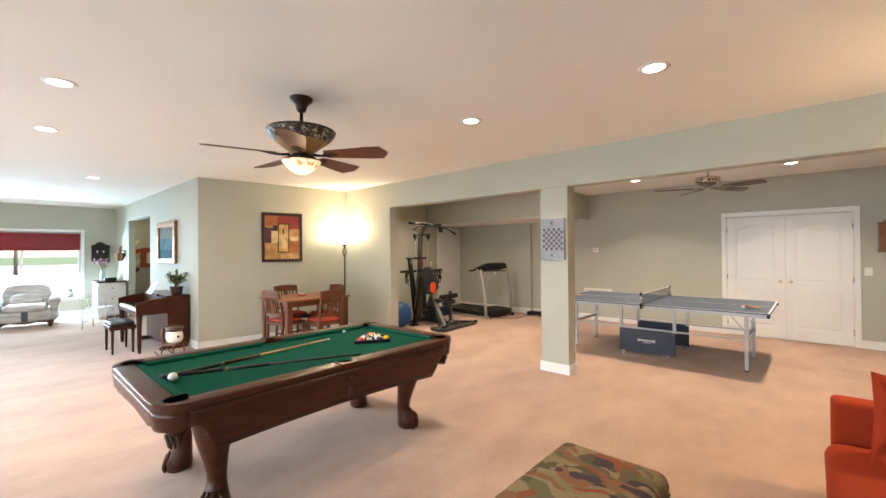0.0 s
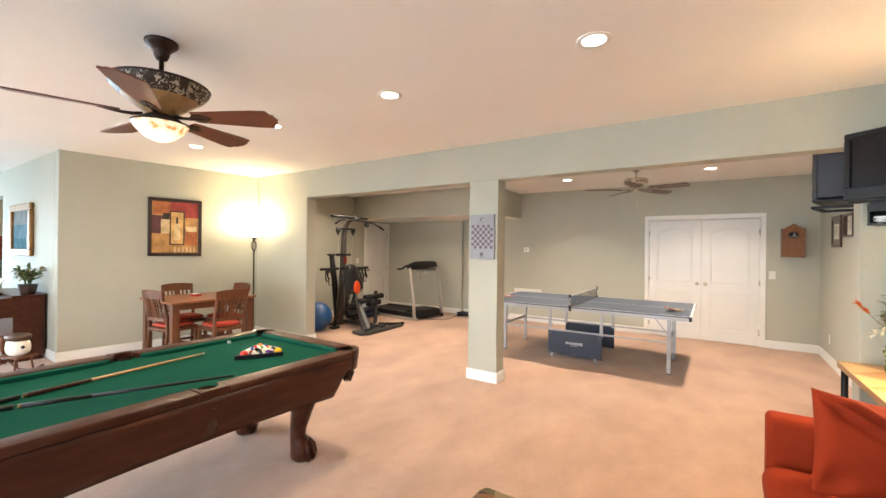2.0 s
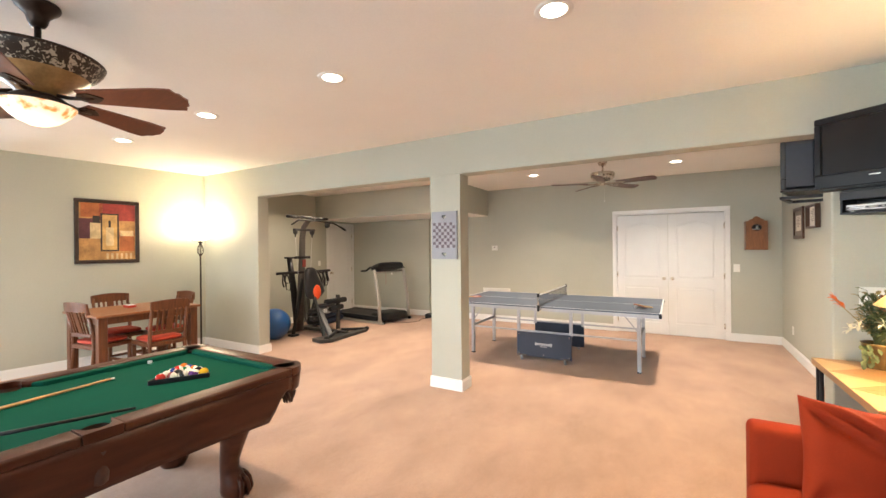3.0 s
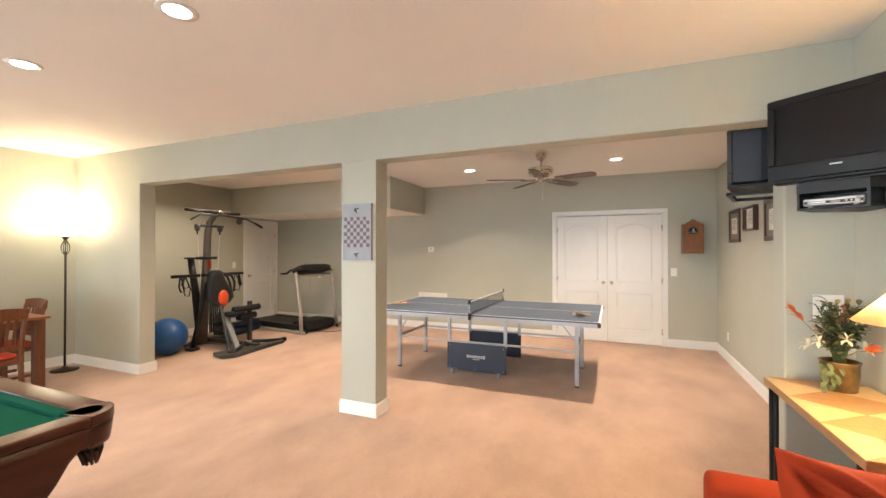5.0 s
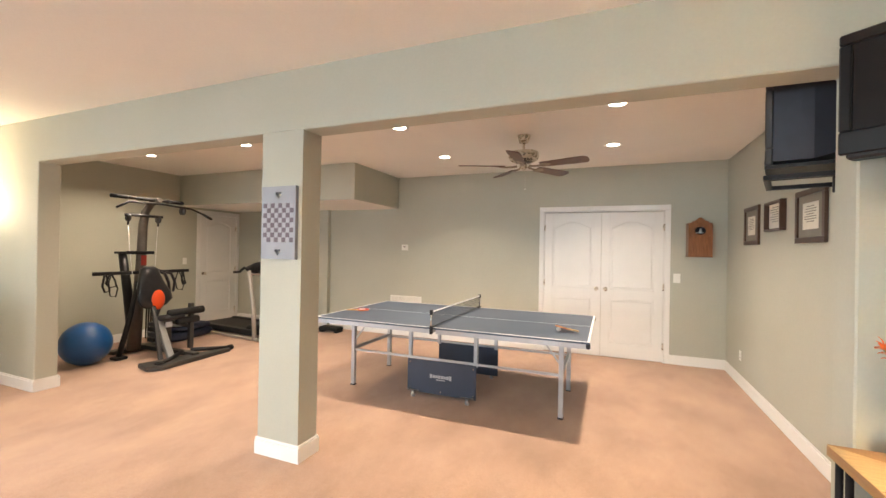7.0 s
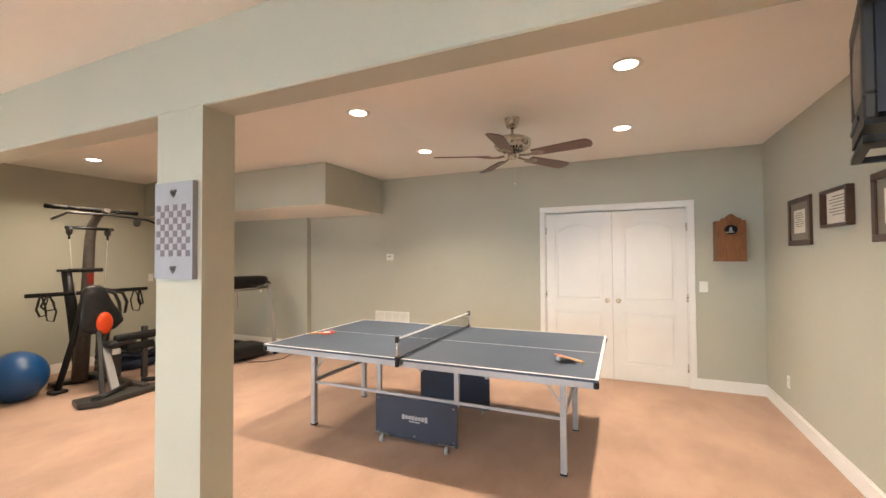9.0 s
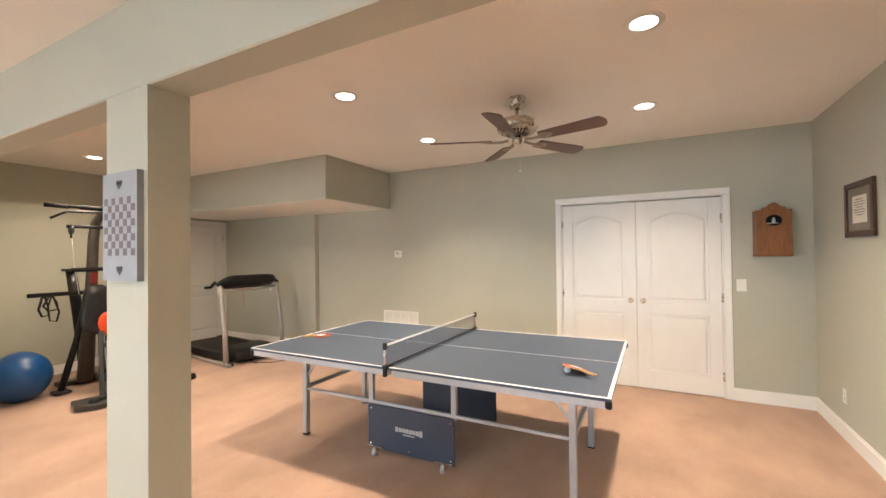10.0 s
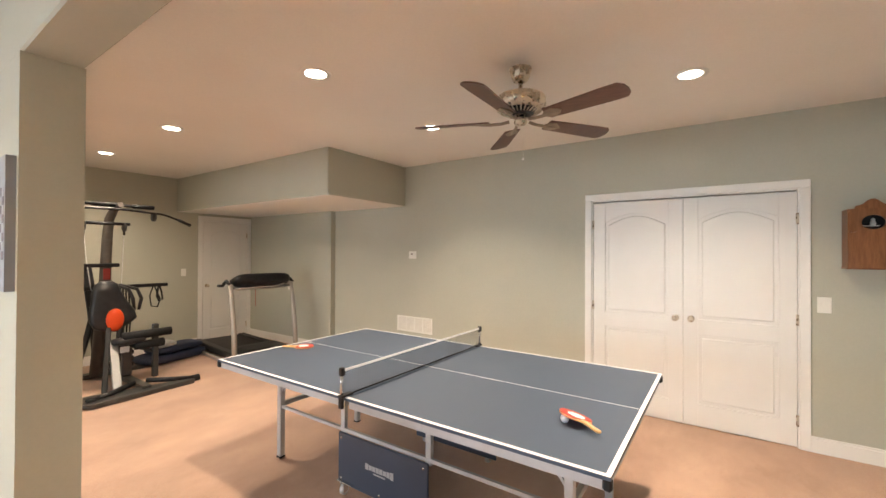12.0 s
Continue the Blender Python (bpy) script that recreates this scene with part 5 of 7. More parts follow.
def leaf(m, base, direction, length, width):
    d = Vector(direction).normalized()
    side = d.cross(Vector((0, 0, 1)))
    side = side.normalized() if side.length > 0.05 else Vector((1, 0, 0))
    upn = side.cross(d)
    b = Vector(base)
    i0 = len(m.v)
    for u, wd, lift in ((0, 0.05, 0), (0.3, 0.8, 0.10), (0.6, 1.0, 0.12), (0.85, 0.5, 0.05), (1.0, 0.02, -0.05)):
        c = b + d * length * u + upn * length * lift
        m.v += [tuple(c - side * width * wd / 2 + upn * width * 0.12), tuple(c), tuple(c + side * width * wd / 2 + upn * width * 0.12)]
    for k in range(4):
        for j in range(2):
            a = i0 + k * 3 + j
            m.f.append([a, a + 1, a + 4, a + 3])
            m.smooth.append(True)


def bush(parent, z0, spread, height, n, la, lb, lo=0.04, hi=0.085, seed=3):
    r = random.Random(seed)
    ma, mb = M(), M()
    for i in range(n // 6):
        g, rad = r.uniform(0, 6.28), spread * r.uniform(0.1, 0.75)
        tip = Vector((rad * math.cos(g), rad * math.sin(g), z0 + height * r.uniform(0.45, 1.0)))
        M().tube([(0.02 * math.cos(g), 0.02 * math.sin(g), z0 - 0.03), tip * 0.5 + Vector((0, 0, z0 * 0.5 + 0.05)), tip], 0.0022, 5).make("stem", la, parent)
        for k in range(6):
            b = Vector((0, 0, z0)).lerp(tip, r.uniform(0.3, 1.0))
            d = Vector((r.uniform(-1, 1), r.uniform(-1, 1), r.uniform(-0.35, 0.7))) + Vector((math.cos(g), math.sin(g), 0.2)) * 0.7
            leaf(ma if r.random() < 0.6 else mb, b, d, r.uniform(lo, hi), r.uniform(0.4, 0.62) * hi * 0.8)
    tagged(ma.make("foliage", la, parent), kind="stuff")
    tagged(mb.make("foliage", lb, parent), kind="stuff")


bush(fp, 0.17, 0.19, 0.38, 560, LEAFA, LEAFB, lo=0.035, hi=0.075)
drape = M()
for i in range(26):
    leaf(drape, (-0.09 + rng.uniform(-0.03, 0.05), -0.085 + rng.uniform(-0.02, 0.03), 0.18 - 0.15 * i / 26), (rng.uniform(-0.6, 0.3), rng.uniform(-0.9, -0.3), -0.8), 0.05, 0.03)
tagged(drape.make("trailing_ivy", LEAFA, fp), kind="stuff")


def lily(at, d, size, material):
    m = M()
    d = Vector(d).normalized()
    a = d.cross(Vector((0.2, 0.1, 1))).normalized()
    b = d.cross(a)
    for k in range(6):
        g = 2 * math.pi * k / 6
        leaf(m, at, d * 0.6 + a * math.cos(g) + b * math.sin(g), size, size * 0.42)
    m.ball(at, size * 0.13, seg=8)
    return m.make("blossom", material, fp)


for p, d in (((-0.14, -0.10, 0.30), (-1, -0.8, 0.5)), ((-0.03, -0.16, 0.33), (-0.2, -1, 0.5)), ((0.07, -0.13, 0.28), (0.3, -1, 0.4)), ((-0.16, 0.0, 0.26), (-1, -0.2, 0.4)), ((0.05, -0.08, 0.42), (0.0, -0.6, 1))):
    lily(p, d, 0.055, PETALW)
for x, y, z in ((0.01, -0.03, 0.47), (0.08, 0.02, 0.43)):
    mm = M().tube([(x * 0.3, y * 0.3, 0.2), (x, y, z)], 0.003, 5)
    for k in range(9):
        mm.ball((x + rng.uniform(-0.014, 0.014), y + rng.uniform(-0.014, 0.014), z + 0.012 * k - 0.05), 0.013, seg=8)
    mm.make("seed_head", RUSTP, fp)
for p0, p1, p2 in (((0, 0, 0.18), (-0.12, -0.03, 0.33), (-0.29, -0.12, 0.50)), ((0, 0, 0.18), (0.03, -0.12, 0.26), (0.06, -0.24, 0.30))):
    st = M().tube([p0, p1, p2], 0.003, 6)
    st.make("stem", LEAFB, fp)
    d = (Vector(p2) - Vector(p1)).normalized()
    sp = M()
    for k in range(12):
        q = Vector(p1).lerp(Vector(p2), 0.55 + 0.45 * k / 11)
        for j in (-1, 1):
            leaf(sp, q, d + Vector((rng.uniform(-0.4, 0.4), rng.uniform(-0.4, 0.4), 0.35 * j)), 0.05, 0.022)
    sp.make("flower_spike", PETALO, fp, "orange flower spike")

# ---------- televisions ----------
MATB = mat("grey_mat_board", (0.22, 0.20, 0.16), 0.8, var=0.06)
SCREEN = mat("dark_screen_glass", (0.008, 0.008, 0.009), 0.2, var=0.1, spec=0.25)
GLOSSB = mat("gloss_black_bezel", (0.007, 0.007, 0.008), 0.3, var=0.2, spec=0.25)
a0, a1 = Vector((1.005, 4.685)), Vector((1.44, 4.325))
ang = math.degrees(math.atan2(a1.y - a0.y, a1.x - a0.x))
TW = (a1 - a0).length
tv = thing("flat_television", (a0.x, a0.y, 1.90), "black flat television angled in the wall corner, off", "television", turn=ang)
M().box(0, TW, 0.012, 0.075, 0.035, 0.49, 0.012, seg=2).make("cabinet", GLOSSB, tv)
for x0, x1, z0, z1 in ((0, TW, 0.455, 0.50), (0, 0.04, 0.10, 0.455), (TW - 0.04, TW, 0.10, 0.455), (0, TW, 0.005, 0.10)):
    M().box(x0, x1, -0.012, 0.012, z0, z1, 0.006).make("bezel", GLOSSB, tv)
M().box(0.04, TW - 0.04, 0.002, 0.010, 0.10, 0.455).make("screen", SCREEN, tv, "dark unlit screen")
M().box(TW * 0.52, TW * 0.62, -0.0135, -0.011, 0.063, 0.071).make("badge", CHROME, tv)
M().box(0.02, TW - 0.02, 0.0, 0.07, -0.015, 0.03, 0.01).make("speaker_bar", BLACK, tv)
M().prism([(0.16, -0.04), (TW - 0.02, -0.04), (TW - 0.08, 0.11), (0.22, 0.11)], -0.035, -0.018, bevel=0.004).make("stand_foot", GLOSSB, tv)
M().box(0.26, 0.38, 0.02, 0.06, -0.02, 0.01).make("stand_neck", GLOSSB, tv)
shf = thing("television_shelf", (a0.x, a0.y, 1.715), "black corner wall shelf holding the television", "wall shelf", turn=ang)
_plan = [(0.165, -0.06), (0.47, -0.06), (TW, 0.05), (TW * 0.62, 0.34), (0.165, 0.14)]
M().prism(_plan, 0.095, 0.149).make("upper_board", BLACK, shf)
M().prism(_plan, 0.0, 0.012).make("lower_board", BLACK, shf)
M().box(0.165, 0.177, -0.055, 0.13, 0.012, 0.095).make("side_board", BLACK, shf)
M().box(0.455, 0.47, -0.055, 0.13, 0.012, 0.095).make("side_board", BLACK, shf)
M().box(0.177, 0.455, 0.118, 0.130, 0.012, 0.095).make("back_board", BLACK, shf)
M().box(0.40, 0.44, 0.14, 0.30, 0.012, 0.095).make("wall_bracket", BLACK, shf)
dv = thing("dvd_player", (a0.x, a0.y, 1.727), "slim silver disc player on the wall shelf", "disc player", turn=ang)
SILVER = mat("silver_plastic", (0.40, 0.38, 0.35), 0.32, 0.5, var=0.06)
M().box(0.188, 0.445, -0.045, 0.06, 0.010, 0.052, 0.006).make("case", SILVER, dv)
M().box(0.194, 0.439, -0.0475, -0.0445, 0.021, 0.036).make("front_panel", BLACK, dv, "dark front strip")
M().box(0.21, 0.29, -0.050, -0.0474, 0.025, 0.032).make("disc_tray", SILVER, dv)
M().box(0.31, 0.35, -0.050, -0.0474, 0.024, 0.033).make("display", MATB, dv)
for u in (0.375, 0.395):
    M().cyl((u, -0.051, 0.029), (u, -0.0474, 0.029), 0.005, seg=10).make("button", SILVER, dv)
M().cyl((0.42, -0.054, 0.030), (0.42, -0.0474, 0.030), 0.012, seg=16).make("dial", SILVER, dv, "round silver dial")
for u in (0.22, 0.41):
    M().cyl((u, -0.03, 0), (u, -0.03, 0.011), 0.014, seg=12).make("foot", SILVER, dv)

# tube television hung in the recess, facing the room
crt = thing("tube_television", (0.975, 5.42, 1.975), "grey tube television on a wall bracket, off", "television", turn=-18)
CRTG = mat("charcoal_plastic", (0.034, 0.038, 0.050), 0.5, var=0.12, scale=10, bump=0.06)
CRTF = mat("grey_plastic_bezel", (0.040, 0.039, 0.038), 0.5, var=0.1, scale=10)
m = M()
secs = ((0.035, 0.225, 0.02, 0.45), (0.20, 0.205, 0.02, 0.45), (0.33, 0.15, 0.06, 0.42), (0.44, 0.11, 0.10, 0.36))
for x, wd, z0, z1 in secs:
    m.v += [(x, -wd, z0), (x, wd, z0), (x, wd, z1), (x, -wd, z1)]
for i in range(3):
    for k in range(4):
        m.f.append([i * 4 + k, i * 4 + (k + 1) % 4, i * 4 + 4 + (k + 1) % 4, i * 4 + 4 + k])
        m.smooth.append(False)
m.f += [[3, 2, 1, 0], [12, 13, 14, 15]]
m.smooth += [False, False]
m.make("back_case", CRTG, crt)
for y0, y1, z0, z1 in ((-0.23, 0.23, 0.41, 0.46), (-0.23, 0.23, 0.0, 0.09), (-0.23, -0.185, 0.09, 0.41), (0.185, 0.23, 0.09, 0.41)):
    M().box(0.0, 0.036, y0, y1, z0, z1, 0.008).make("bezel", CRTF, crt)
M().pillow(0.02, 0.195, 0.165, Matrix.Translation((0.022, 0, 0.25)), power=0.3).make("screen", SCREEN, crt, "curved dark screen")
M().box(-0.006, 0.004, -0.10, 0.20, 0.03, 0.05, 0.003).make("control_strip", BLACK, crt)
br = thing("television_bracket", (0.975, 5.42, 1.895), "black steel bracket carrying the tube television", "bracket", turn=-18)
for s in (-1, 1):
    M().bar((0.0, s * 0.22, 0.012), (0.36, s * 0.22, 0.012), 0.03, 0.024).make("side_rail", BLACK, br)
M().bar((0.01, -0.235, 0.012), (0.01, 0.235, 0.012), 0.03, 0.024).make("front_rail", BLACK, br)
M().box(0.0, 0.36, -0.235, 0.235, 0.06, 0.078).make("tray", BLACK, br)
M().cyl((0.33, -0.02, -0.06), (0.33, -0.02, 0.06), 0.05, seg=18).make("swivel", BLACK, br)
M().bar((0.33, 0.0, 0.0), (0.585, 0.0, 0.0), 0.06, 0.06).make("wall_arm", BLACK, br)
M().box(0.582, 0.594, -0.06, 0.045, -0.12, 0.16).make("wall_plate", BLACK, br)

# ---------- certificates on the recess wall ----------
PAPER = mat("cream_paper", (0.72, 0.68, 0.58), 0.7, var=0.04, scale=6)
BROWNF = mat("brown_frame_wood", (0.07, 0.035, 0.02), 0.4, var=0.2, scale=14)


def certificate(y0, y1, z0, z1, wide, matted, thick, label):
    c = thing("framed_certificate", (REC_RIGHT_X, (y0 + y1) / 2, (z0 + z1) / 2), label, "framed certificate", "framed certificates on the wall")
    hy, hz = (y1 - y0) / 2, (z1 - z0) / 2
    for a, b, d, e in ((-hy, hy, hz - wide, hz), (-hy, hy, -hz, -hz + wide), (-hy, -hy + wide, -hz + wide, hz - wide), (hy - wide, hy, -hz + wide, hz - wide)):
        M().box(-thick, -0.001, a, b, d, e, 0.004).make("frame_rail", BROWNF, c)
    M().box(-0.012, -0.002, -hy + wide, hy - wide, -hz + wide, hz - wide).make("mat_board", MATB if matted else PAPER, c)
    g = 0.075 if matted else 0.0
    if matted:
        M().box(-0.0135, -0.0121, -hy + wide + g, hy - wide - g, -hz + wide + g * 0.8, hz - wide - g * 0.8).make("paper", PAPER, c, "cream printed sheet")
    ink = M()
    hh, hw = hz - wide - g * 0.8, hy - wide - g
    for k in range(7):
        wd = hw * (0.75 if k % 3 else 0.5)
        zz = hh * 0.72 - k * hh * 0.19
        ink.box(-0.0142, -0.0136 if matted else -0.0121, -wd, wd, zz - 0.003, zz + 0.003)
    ink.make("print_lines", MATB, c)
    return c


certificate(7.55, 8.02, 1.60, 2.01, 0.045, True, 0.024, "certificate with grey mat in a wide brown frame")
certificate(6.90, 7.30, 1.715, 1.99, 0.022, False, 0.05, "cream certificate in a thin brown frame")
certificate(6.17, 6.67, 1.59, 2.005, 0.045, True, 0.024, "large certificate with grey mat in a brown frame")

# ---------- wall clock cabinet, board, plates, vent ----------
CLW = mat("cherry_cabinet_wood", (0.20, 0.072, 0.022), 0.34, scale=5, col2=(0.28, 0.112, 0.038), stretch=(12, 12, 1.5), fine=0.2, fine_scale=30)
# small wall clock cabinet beside the double doors
ck = thing("dartboard_cabinet", (1.225, BACK_Y, 1.68), "cherry wood wall cabinet with carved crest and oval opening", "wall cabinet")
kw, kh, kd = 0.135, 0.215, 0.165
M().box(-kw, -kw + 0.015, -kd, -0.002, -kh, kh).make("side_board", CLW, ck)
M().box(kw - 0.015, kw, -kd, -0.002, -kh, kh).make("side_board", CLW, ck)
M().box(-kw + 0.015, kw - 0.015, -kd, -0.002, kh - 0.015, kh).make("top_board", CLW, ck)
M().box(-kw - 0.006, kw + 0.006, -kd - 0.006, -0.002, -kh - 0.012, -kh, 0.003).make("bottom_board", CLW, ck)
M().box(-kw + 0.015, kw - 0.015, -0.012, -0.002, -kh, kh - 0.015).make("back_board", BLACK, ck)
crest = [(-kw * 0.72, 0.0), (-kw * 0.66, 0.022), (-kw * 0.40, 0.032), (-kw * 0.24, 0.055), (-kw * 0.08, 0.070), (kw * 0.08, 0.070), (kw * 0.24, 0.055), (kw * 0.40, 0.032), (kw * 0.66, 0.022), (kw * 0.72, 0.0)]
M().prism([(x, kh + z) for x, z in crest], kd - 0.018, kd, Matrix(((1, 0, 0, 0), (0, 0, -1, 0), (0, 1, 0, 0), (0, 0, 0, 1)))).make("crest", CLW, ck)
fr = M()
fr.box(-kw, kw, -kd - 0.014, -kd, -kh, 0.045)
n = 24
oc = (0.0, 0.115)
ow, oh = 0.062, 0.052
pts_o = [(oc[0] + ow * math.cos(2 * math.pi * i / n), oc[1] + oh * math.sin(2 * math.pi * i / n)) for i in range(n)]


def to_edge(x, z):
    dx, dz = x - oc[0], z - oc[1]
    f = min((kw / abs(dx)) if abs(dx) > 1e-6 else 1e9, ((kh - oc[1]) / dz) if dz > 1e-6 else 1e9, ((0.045 - oc[1]) / dz) if dz < -1e-6 else 1e9)
    return (oc[0] + dx * f, oc[1] + dz * f)


pts_e = [to_edge(*p) for p in pts_o]
for y in (-kd - 0.014, -kd):
    fr.v += [(x, y, z) for x, z in pts_o] + [(x, y, z) for x, z in pts_e]
b0 = len(fr.v) - 4 * n
for i in range(n):
    j = (i + 1) % n
    for q in ([i, j, n + j, n + i], [2 * n + j, 2 * n + i, 3 * n + i, 3 * n + j], [i, 2 * n + i, 2 * n + j, j], [n + j, 3 * n + j, 3 * n + i, n + i]):
        fr.f.append([b0 + t for t in q])
        fr.smooth.append(False)
fr.make("front_door", CLW, ck)
M().box(-0.05, 0.05, -0.10, -0.02, 0.09, 0.096).make("inner_shelf", WHITE, ck, "pale inner shelf")
M().lathe([(0.014, 0.0), (0.018, 0.02), (0.010, 0.035), (0.014, 0.045), (0.002, 0.055)], (0.02, -0.07, 0.096), 12).make("figurine", WHITE, ck, "small white ornament")

GREYP = mat("grey_painted_wood", (0.27, 0.28, 0.31), 0.55, var=0.06, scale=8, bump=0.05)
CHK = mat("faded_red_check", (0.105, 0.080, 0.098), 0.6, var=0.12, scale=30)
PALECHK = mat("pale_check", (0.29, 0.285, 0.31), 0.6, var=0.08, scale=30)
bd = thing("checkerboard_plaque", (-2.10, BEAM_Y0, 1.665), "grey wooden checkerboard plaque with heart cut-outs", "wall plaque")
bw, bh, bt = 0.158, 0.265, 0.032
BASISX = Matrix(((1, 0, 0, 0), (0, 0, -1, 0), (0, 1, 0, 0), (0, 0, 0, 1)))


def heart(cx, cz, s, flip=1):
    pts = []
    for i in range(22):
        t = 2 * math.pi * i / 22
        pts.append((cx + s * 16 * math.sin(t) ** 3 / 17, cz + flip * s * (13 * math.cos(t) - 5 * math.cos(2 * t) - 2 * math.cos(3 * t) - math.cos(4 * t)) / 17))
    return pts


def holed(m, x0, x1, z0, z1, hole, d0, d1):
    """A board from x0 to x1 and z0 to z1 with a hole through it."""
    n2 = len(hole)
    c = (sum(p[0] for p in hole) / n2, sum(p[1] for p in hole) / n2)

    def edge(p):
        dx, dz = p[0] - c[0], p[1] - c[1]
        f = 1e9
        if abs(dx) > 1e-9:
            f = min(f, ((x1 if dx > 0 else x0) - c[0]) / dx)
        if abs(dz) > 1e-9:
            f = min(f, ((z1 if dz > 0 else z0) - c[1]) / dz)
        return (c[0] + dx * f, c[1] + dz * f)

    order = sorted(hole, key=lambda p: math.atan2(p[1] - c[1], p[0] - c[0]))
    ring = [edge(p) for p in order]
    for cor in ((x0, z0), (x1, z0), (x1, z1), (x0, z1)):
        k2 = min(range(n2), key=lambda i: (ring[i][0] - cor[0]) ** 2 + (ring[i][1] - cor[1]) ** 2)
        ring[k2] = cor
    b1 = len(m.v)
    for y in (-d1, -d0):
        m.v += [(x, y, z) for x, z in order] + [(x, y, z) for x, z in ring]
    for i in range(n2):
        j = (i + 1) % n2
        for q in ([i, j, n2 + j, n2 + i], [2 * n2 + j, 2 * n2 + i, 3 * n2 + i, 3 * n2 + j], [i, 2 * n2 + i, 2 * n2 + j, j], [n2 + j, 3 * n2 + j, 3 * n2 + i, n2 + i]):
            m.f.append([b1 + t for t in q])
            m.smooth.append(False)


bm_ = M().box(-bw, bw, -bt, -0.002, -0.158, 0.158)
holed(bm_, -bw, bw, 0.158, bh, heart(0, 0.205, 0.030), 0.002, bt)
holed(bm_, -bw, bw, -bh, -0.158, heart(0, -0.212, 0.030), 0.002, bt)
body = bm_.make("board", GREYP, bd)
cell = 0.0355
for i in range(8):
    for j in range(8):
        x0, z0 = -4 * cell + i * cell, -4 * cell + j * cell
        M().box(x0 + 0.0008, x0 + cell - 0.0008, -bt - 0.0012, -bt + 0.0005, z0 + 0.0008, z0 + cell - 0.0008).make("square", CHK if (i + j) % 2 else PALECHK, body)


def plate(name, at, turn, w, h, label, kind_, mech):
    p = thing(name, at, label, kind_, turn=turn)
    M().box(-w / 2, w / 2, -0.007, -0.001, -h / 2, h / 2, 0.002).make("cover", WHITE, p)
    if mech == "switch":
        M().box(-0.017, 0.017, -0.009, -0.0068, -0.033, 0.033, 0.001).make("rocker", WHITE, p)
    elif mech == "outlet":
        for s in (-1, 1):
            o = M().cyl((0, -0.009, s * 0.022), (0, -0.0068, s * 0.022), 0.016, seg=16).make("socket", WHITE, p)
            M().box(-0.007, -0.005, -0.0096, -0.0088, s * 0.022 - 0.004, s * 0.022 + 0.005).box(0.005, 0.007, -0.0096, -0.0088, s * 0.022 - 0.004, s * 0.022 + 0.005).make("slots", BLACK, o)
    elif mech == "stat":
        M().box(-0.032, 0.032, -0.022, -0.0068, -0.028, 0.035, 0.004).make("dial_case", WHITE, p)
        M().box(-0.018, 0.018, -0.0228, -0.0218, 0.002, 0.022).make("display", MATB, p)
    elif mech == "jack":
        for x, z in ((-0.03, 0.02), (0.03, 0.02), (0.0, -0.025)):
            M().cyl((x, -0.012, z), (x, -0.0068, z), 0.008, seg=10).make("jack", CHROME, p)
    return p


plate("light_switch", (0.99, BACK_Y, 1.163), 0, 0.085, 0.125, "white light switch plate on the wall", "light switch", "switch")
plate("light_switch", (GYM_X, 7.54, 1.21), 90, 0.075, 0.12, "white light switch plate on the wall", "light switch", "switch")
plate("thermostat", (-3.135, BACK_Y, 1.522), 0, 0.125, 0.10, "small white wall thermostat", "thermostat", "stat")
plate("wall_outlet", (REC_RIGHT_X, 8.15, 0.33), -90, 0.072, 0.115, "white electrical outlet on the wall", "outlet", "outlet")
plate("wall_outlet", (1.34, BEAM_Y0, 1.14), 0, 0.15, 0.15, "white media plate on the wall above the console", "outlet", "jack")
plate("wall_outlet", (-5.75, GYM_BACK_Y, 0.95), 0, 0.05, 0.07, "small dark wall socket", "outlet", "")
vt = thing("return_air_vent", (-3.10, BACK_Y, 0.582), "white louvred wall vent above the baseboard", "wall vent")
M().box(-0.29, 0.29, -0.004, -0.001, -0.10, 0.10).make("backing", mat("pale_grey_metal", (0.68, 0.66, 0.60), 0.6), vt)
for x0, x1, z0, z1 in ((-0.30, 0.30, 0.085, 0.105), (-0.30, 0.30, -0.105, -0.085), (-0.30, -0.28, -0.085, 0.085), (0.28, 0.30, -0.085, 0.085)):
    M().box(x0, x1, -0.010, -0.001, z0, z1, 0.002).make("frame", WHITE, vt)
for i in range(3):
    M().box(-0.14 + 0.14 * i - 0.004, -0.14 + 0.14 * i + 0.004, -0.010, -0.003, -0.085, 0.085).make("mullion", WHITE, vt)
for i in range(11):
    z = -0.077 + 0.0154 * i
    M().bar((-0.28, -0.006, z), (0.28, -0.006, z), 0.010, 0.0025, up=(0, 0.6, 0.8)).make("slat", WHITE, vt)

# ---------- home gym ----------
MASTG = mat("grey_brown_steel", (0.105, 0.092, 0.080), 0.42, 0.3, var=0.12, scale=14)
GUN = mat("gunmetal_frame", (0.055, 0.053, 0.050), 0.4, 0.4, var=0.12, scale=14)
ORG = mat("orange_vinyl", (0.75, 0.075, 0.012), 0.4, var=0.06)
BLUEM = mat("blue_nylon", (0.014, 0.022, 0.052), 0.6, var=0.2, scale=20, bump=0.2, bump_scale=80)
gm = thing("multi_gym", (-6.0, 6.36, 0), "black and grey cable home gym with orange lumbar pad", "exercise machine")
M().box(-0.22, 0.98, -0.045, 0.045, 0.03, 0.085, 0.006).make("floor_beam", GUN, gm)
fb = M().prism([(0.74, -0.60), (0.98, -0.66), (1.10, -0.52), (1.07, 0.46), (0.99, 0.50)], 0.0, 0.055, bevel=0.008)
fb.make("front_foot_plate", GUN, gm)
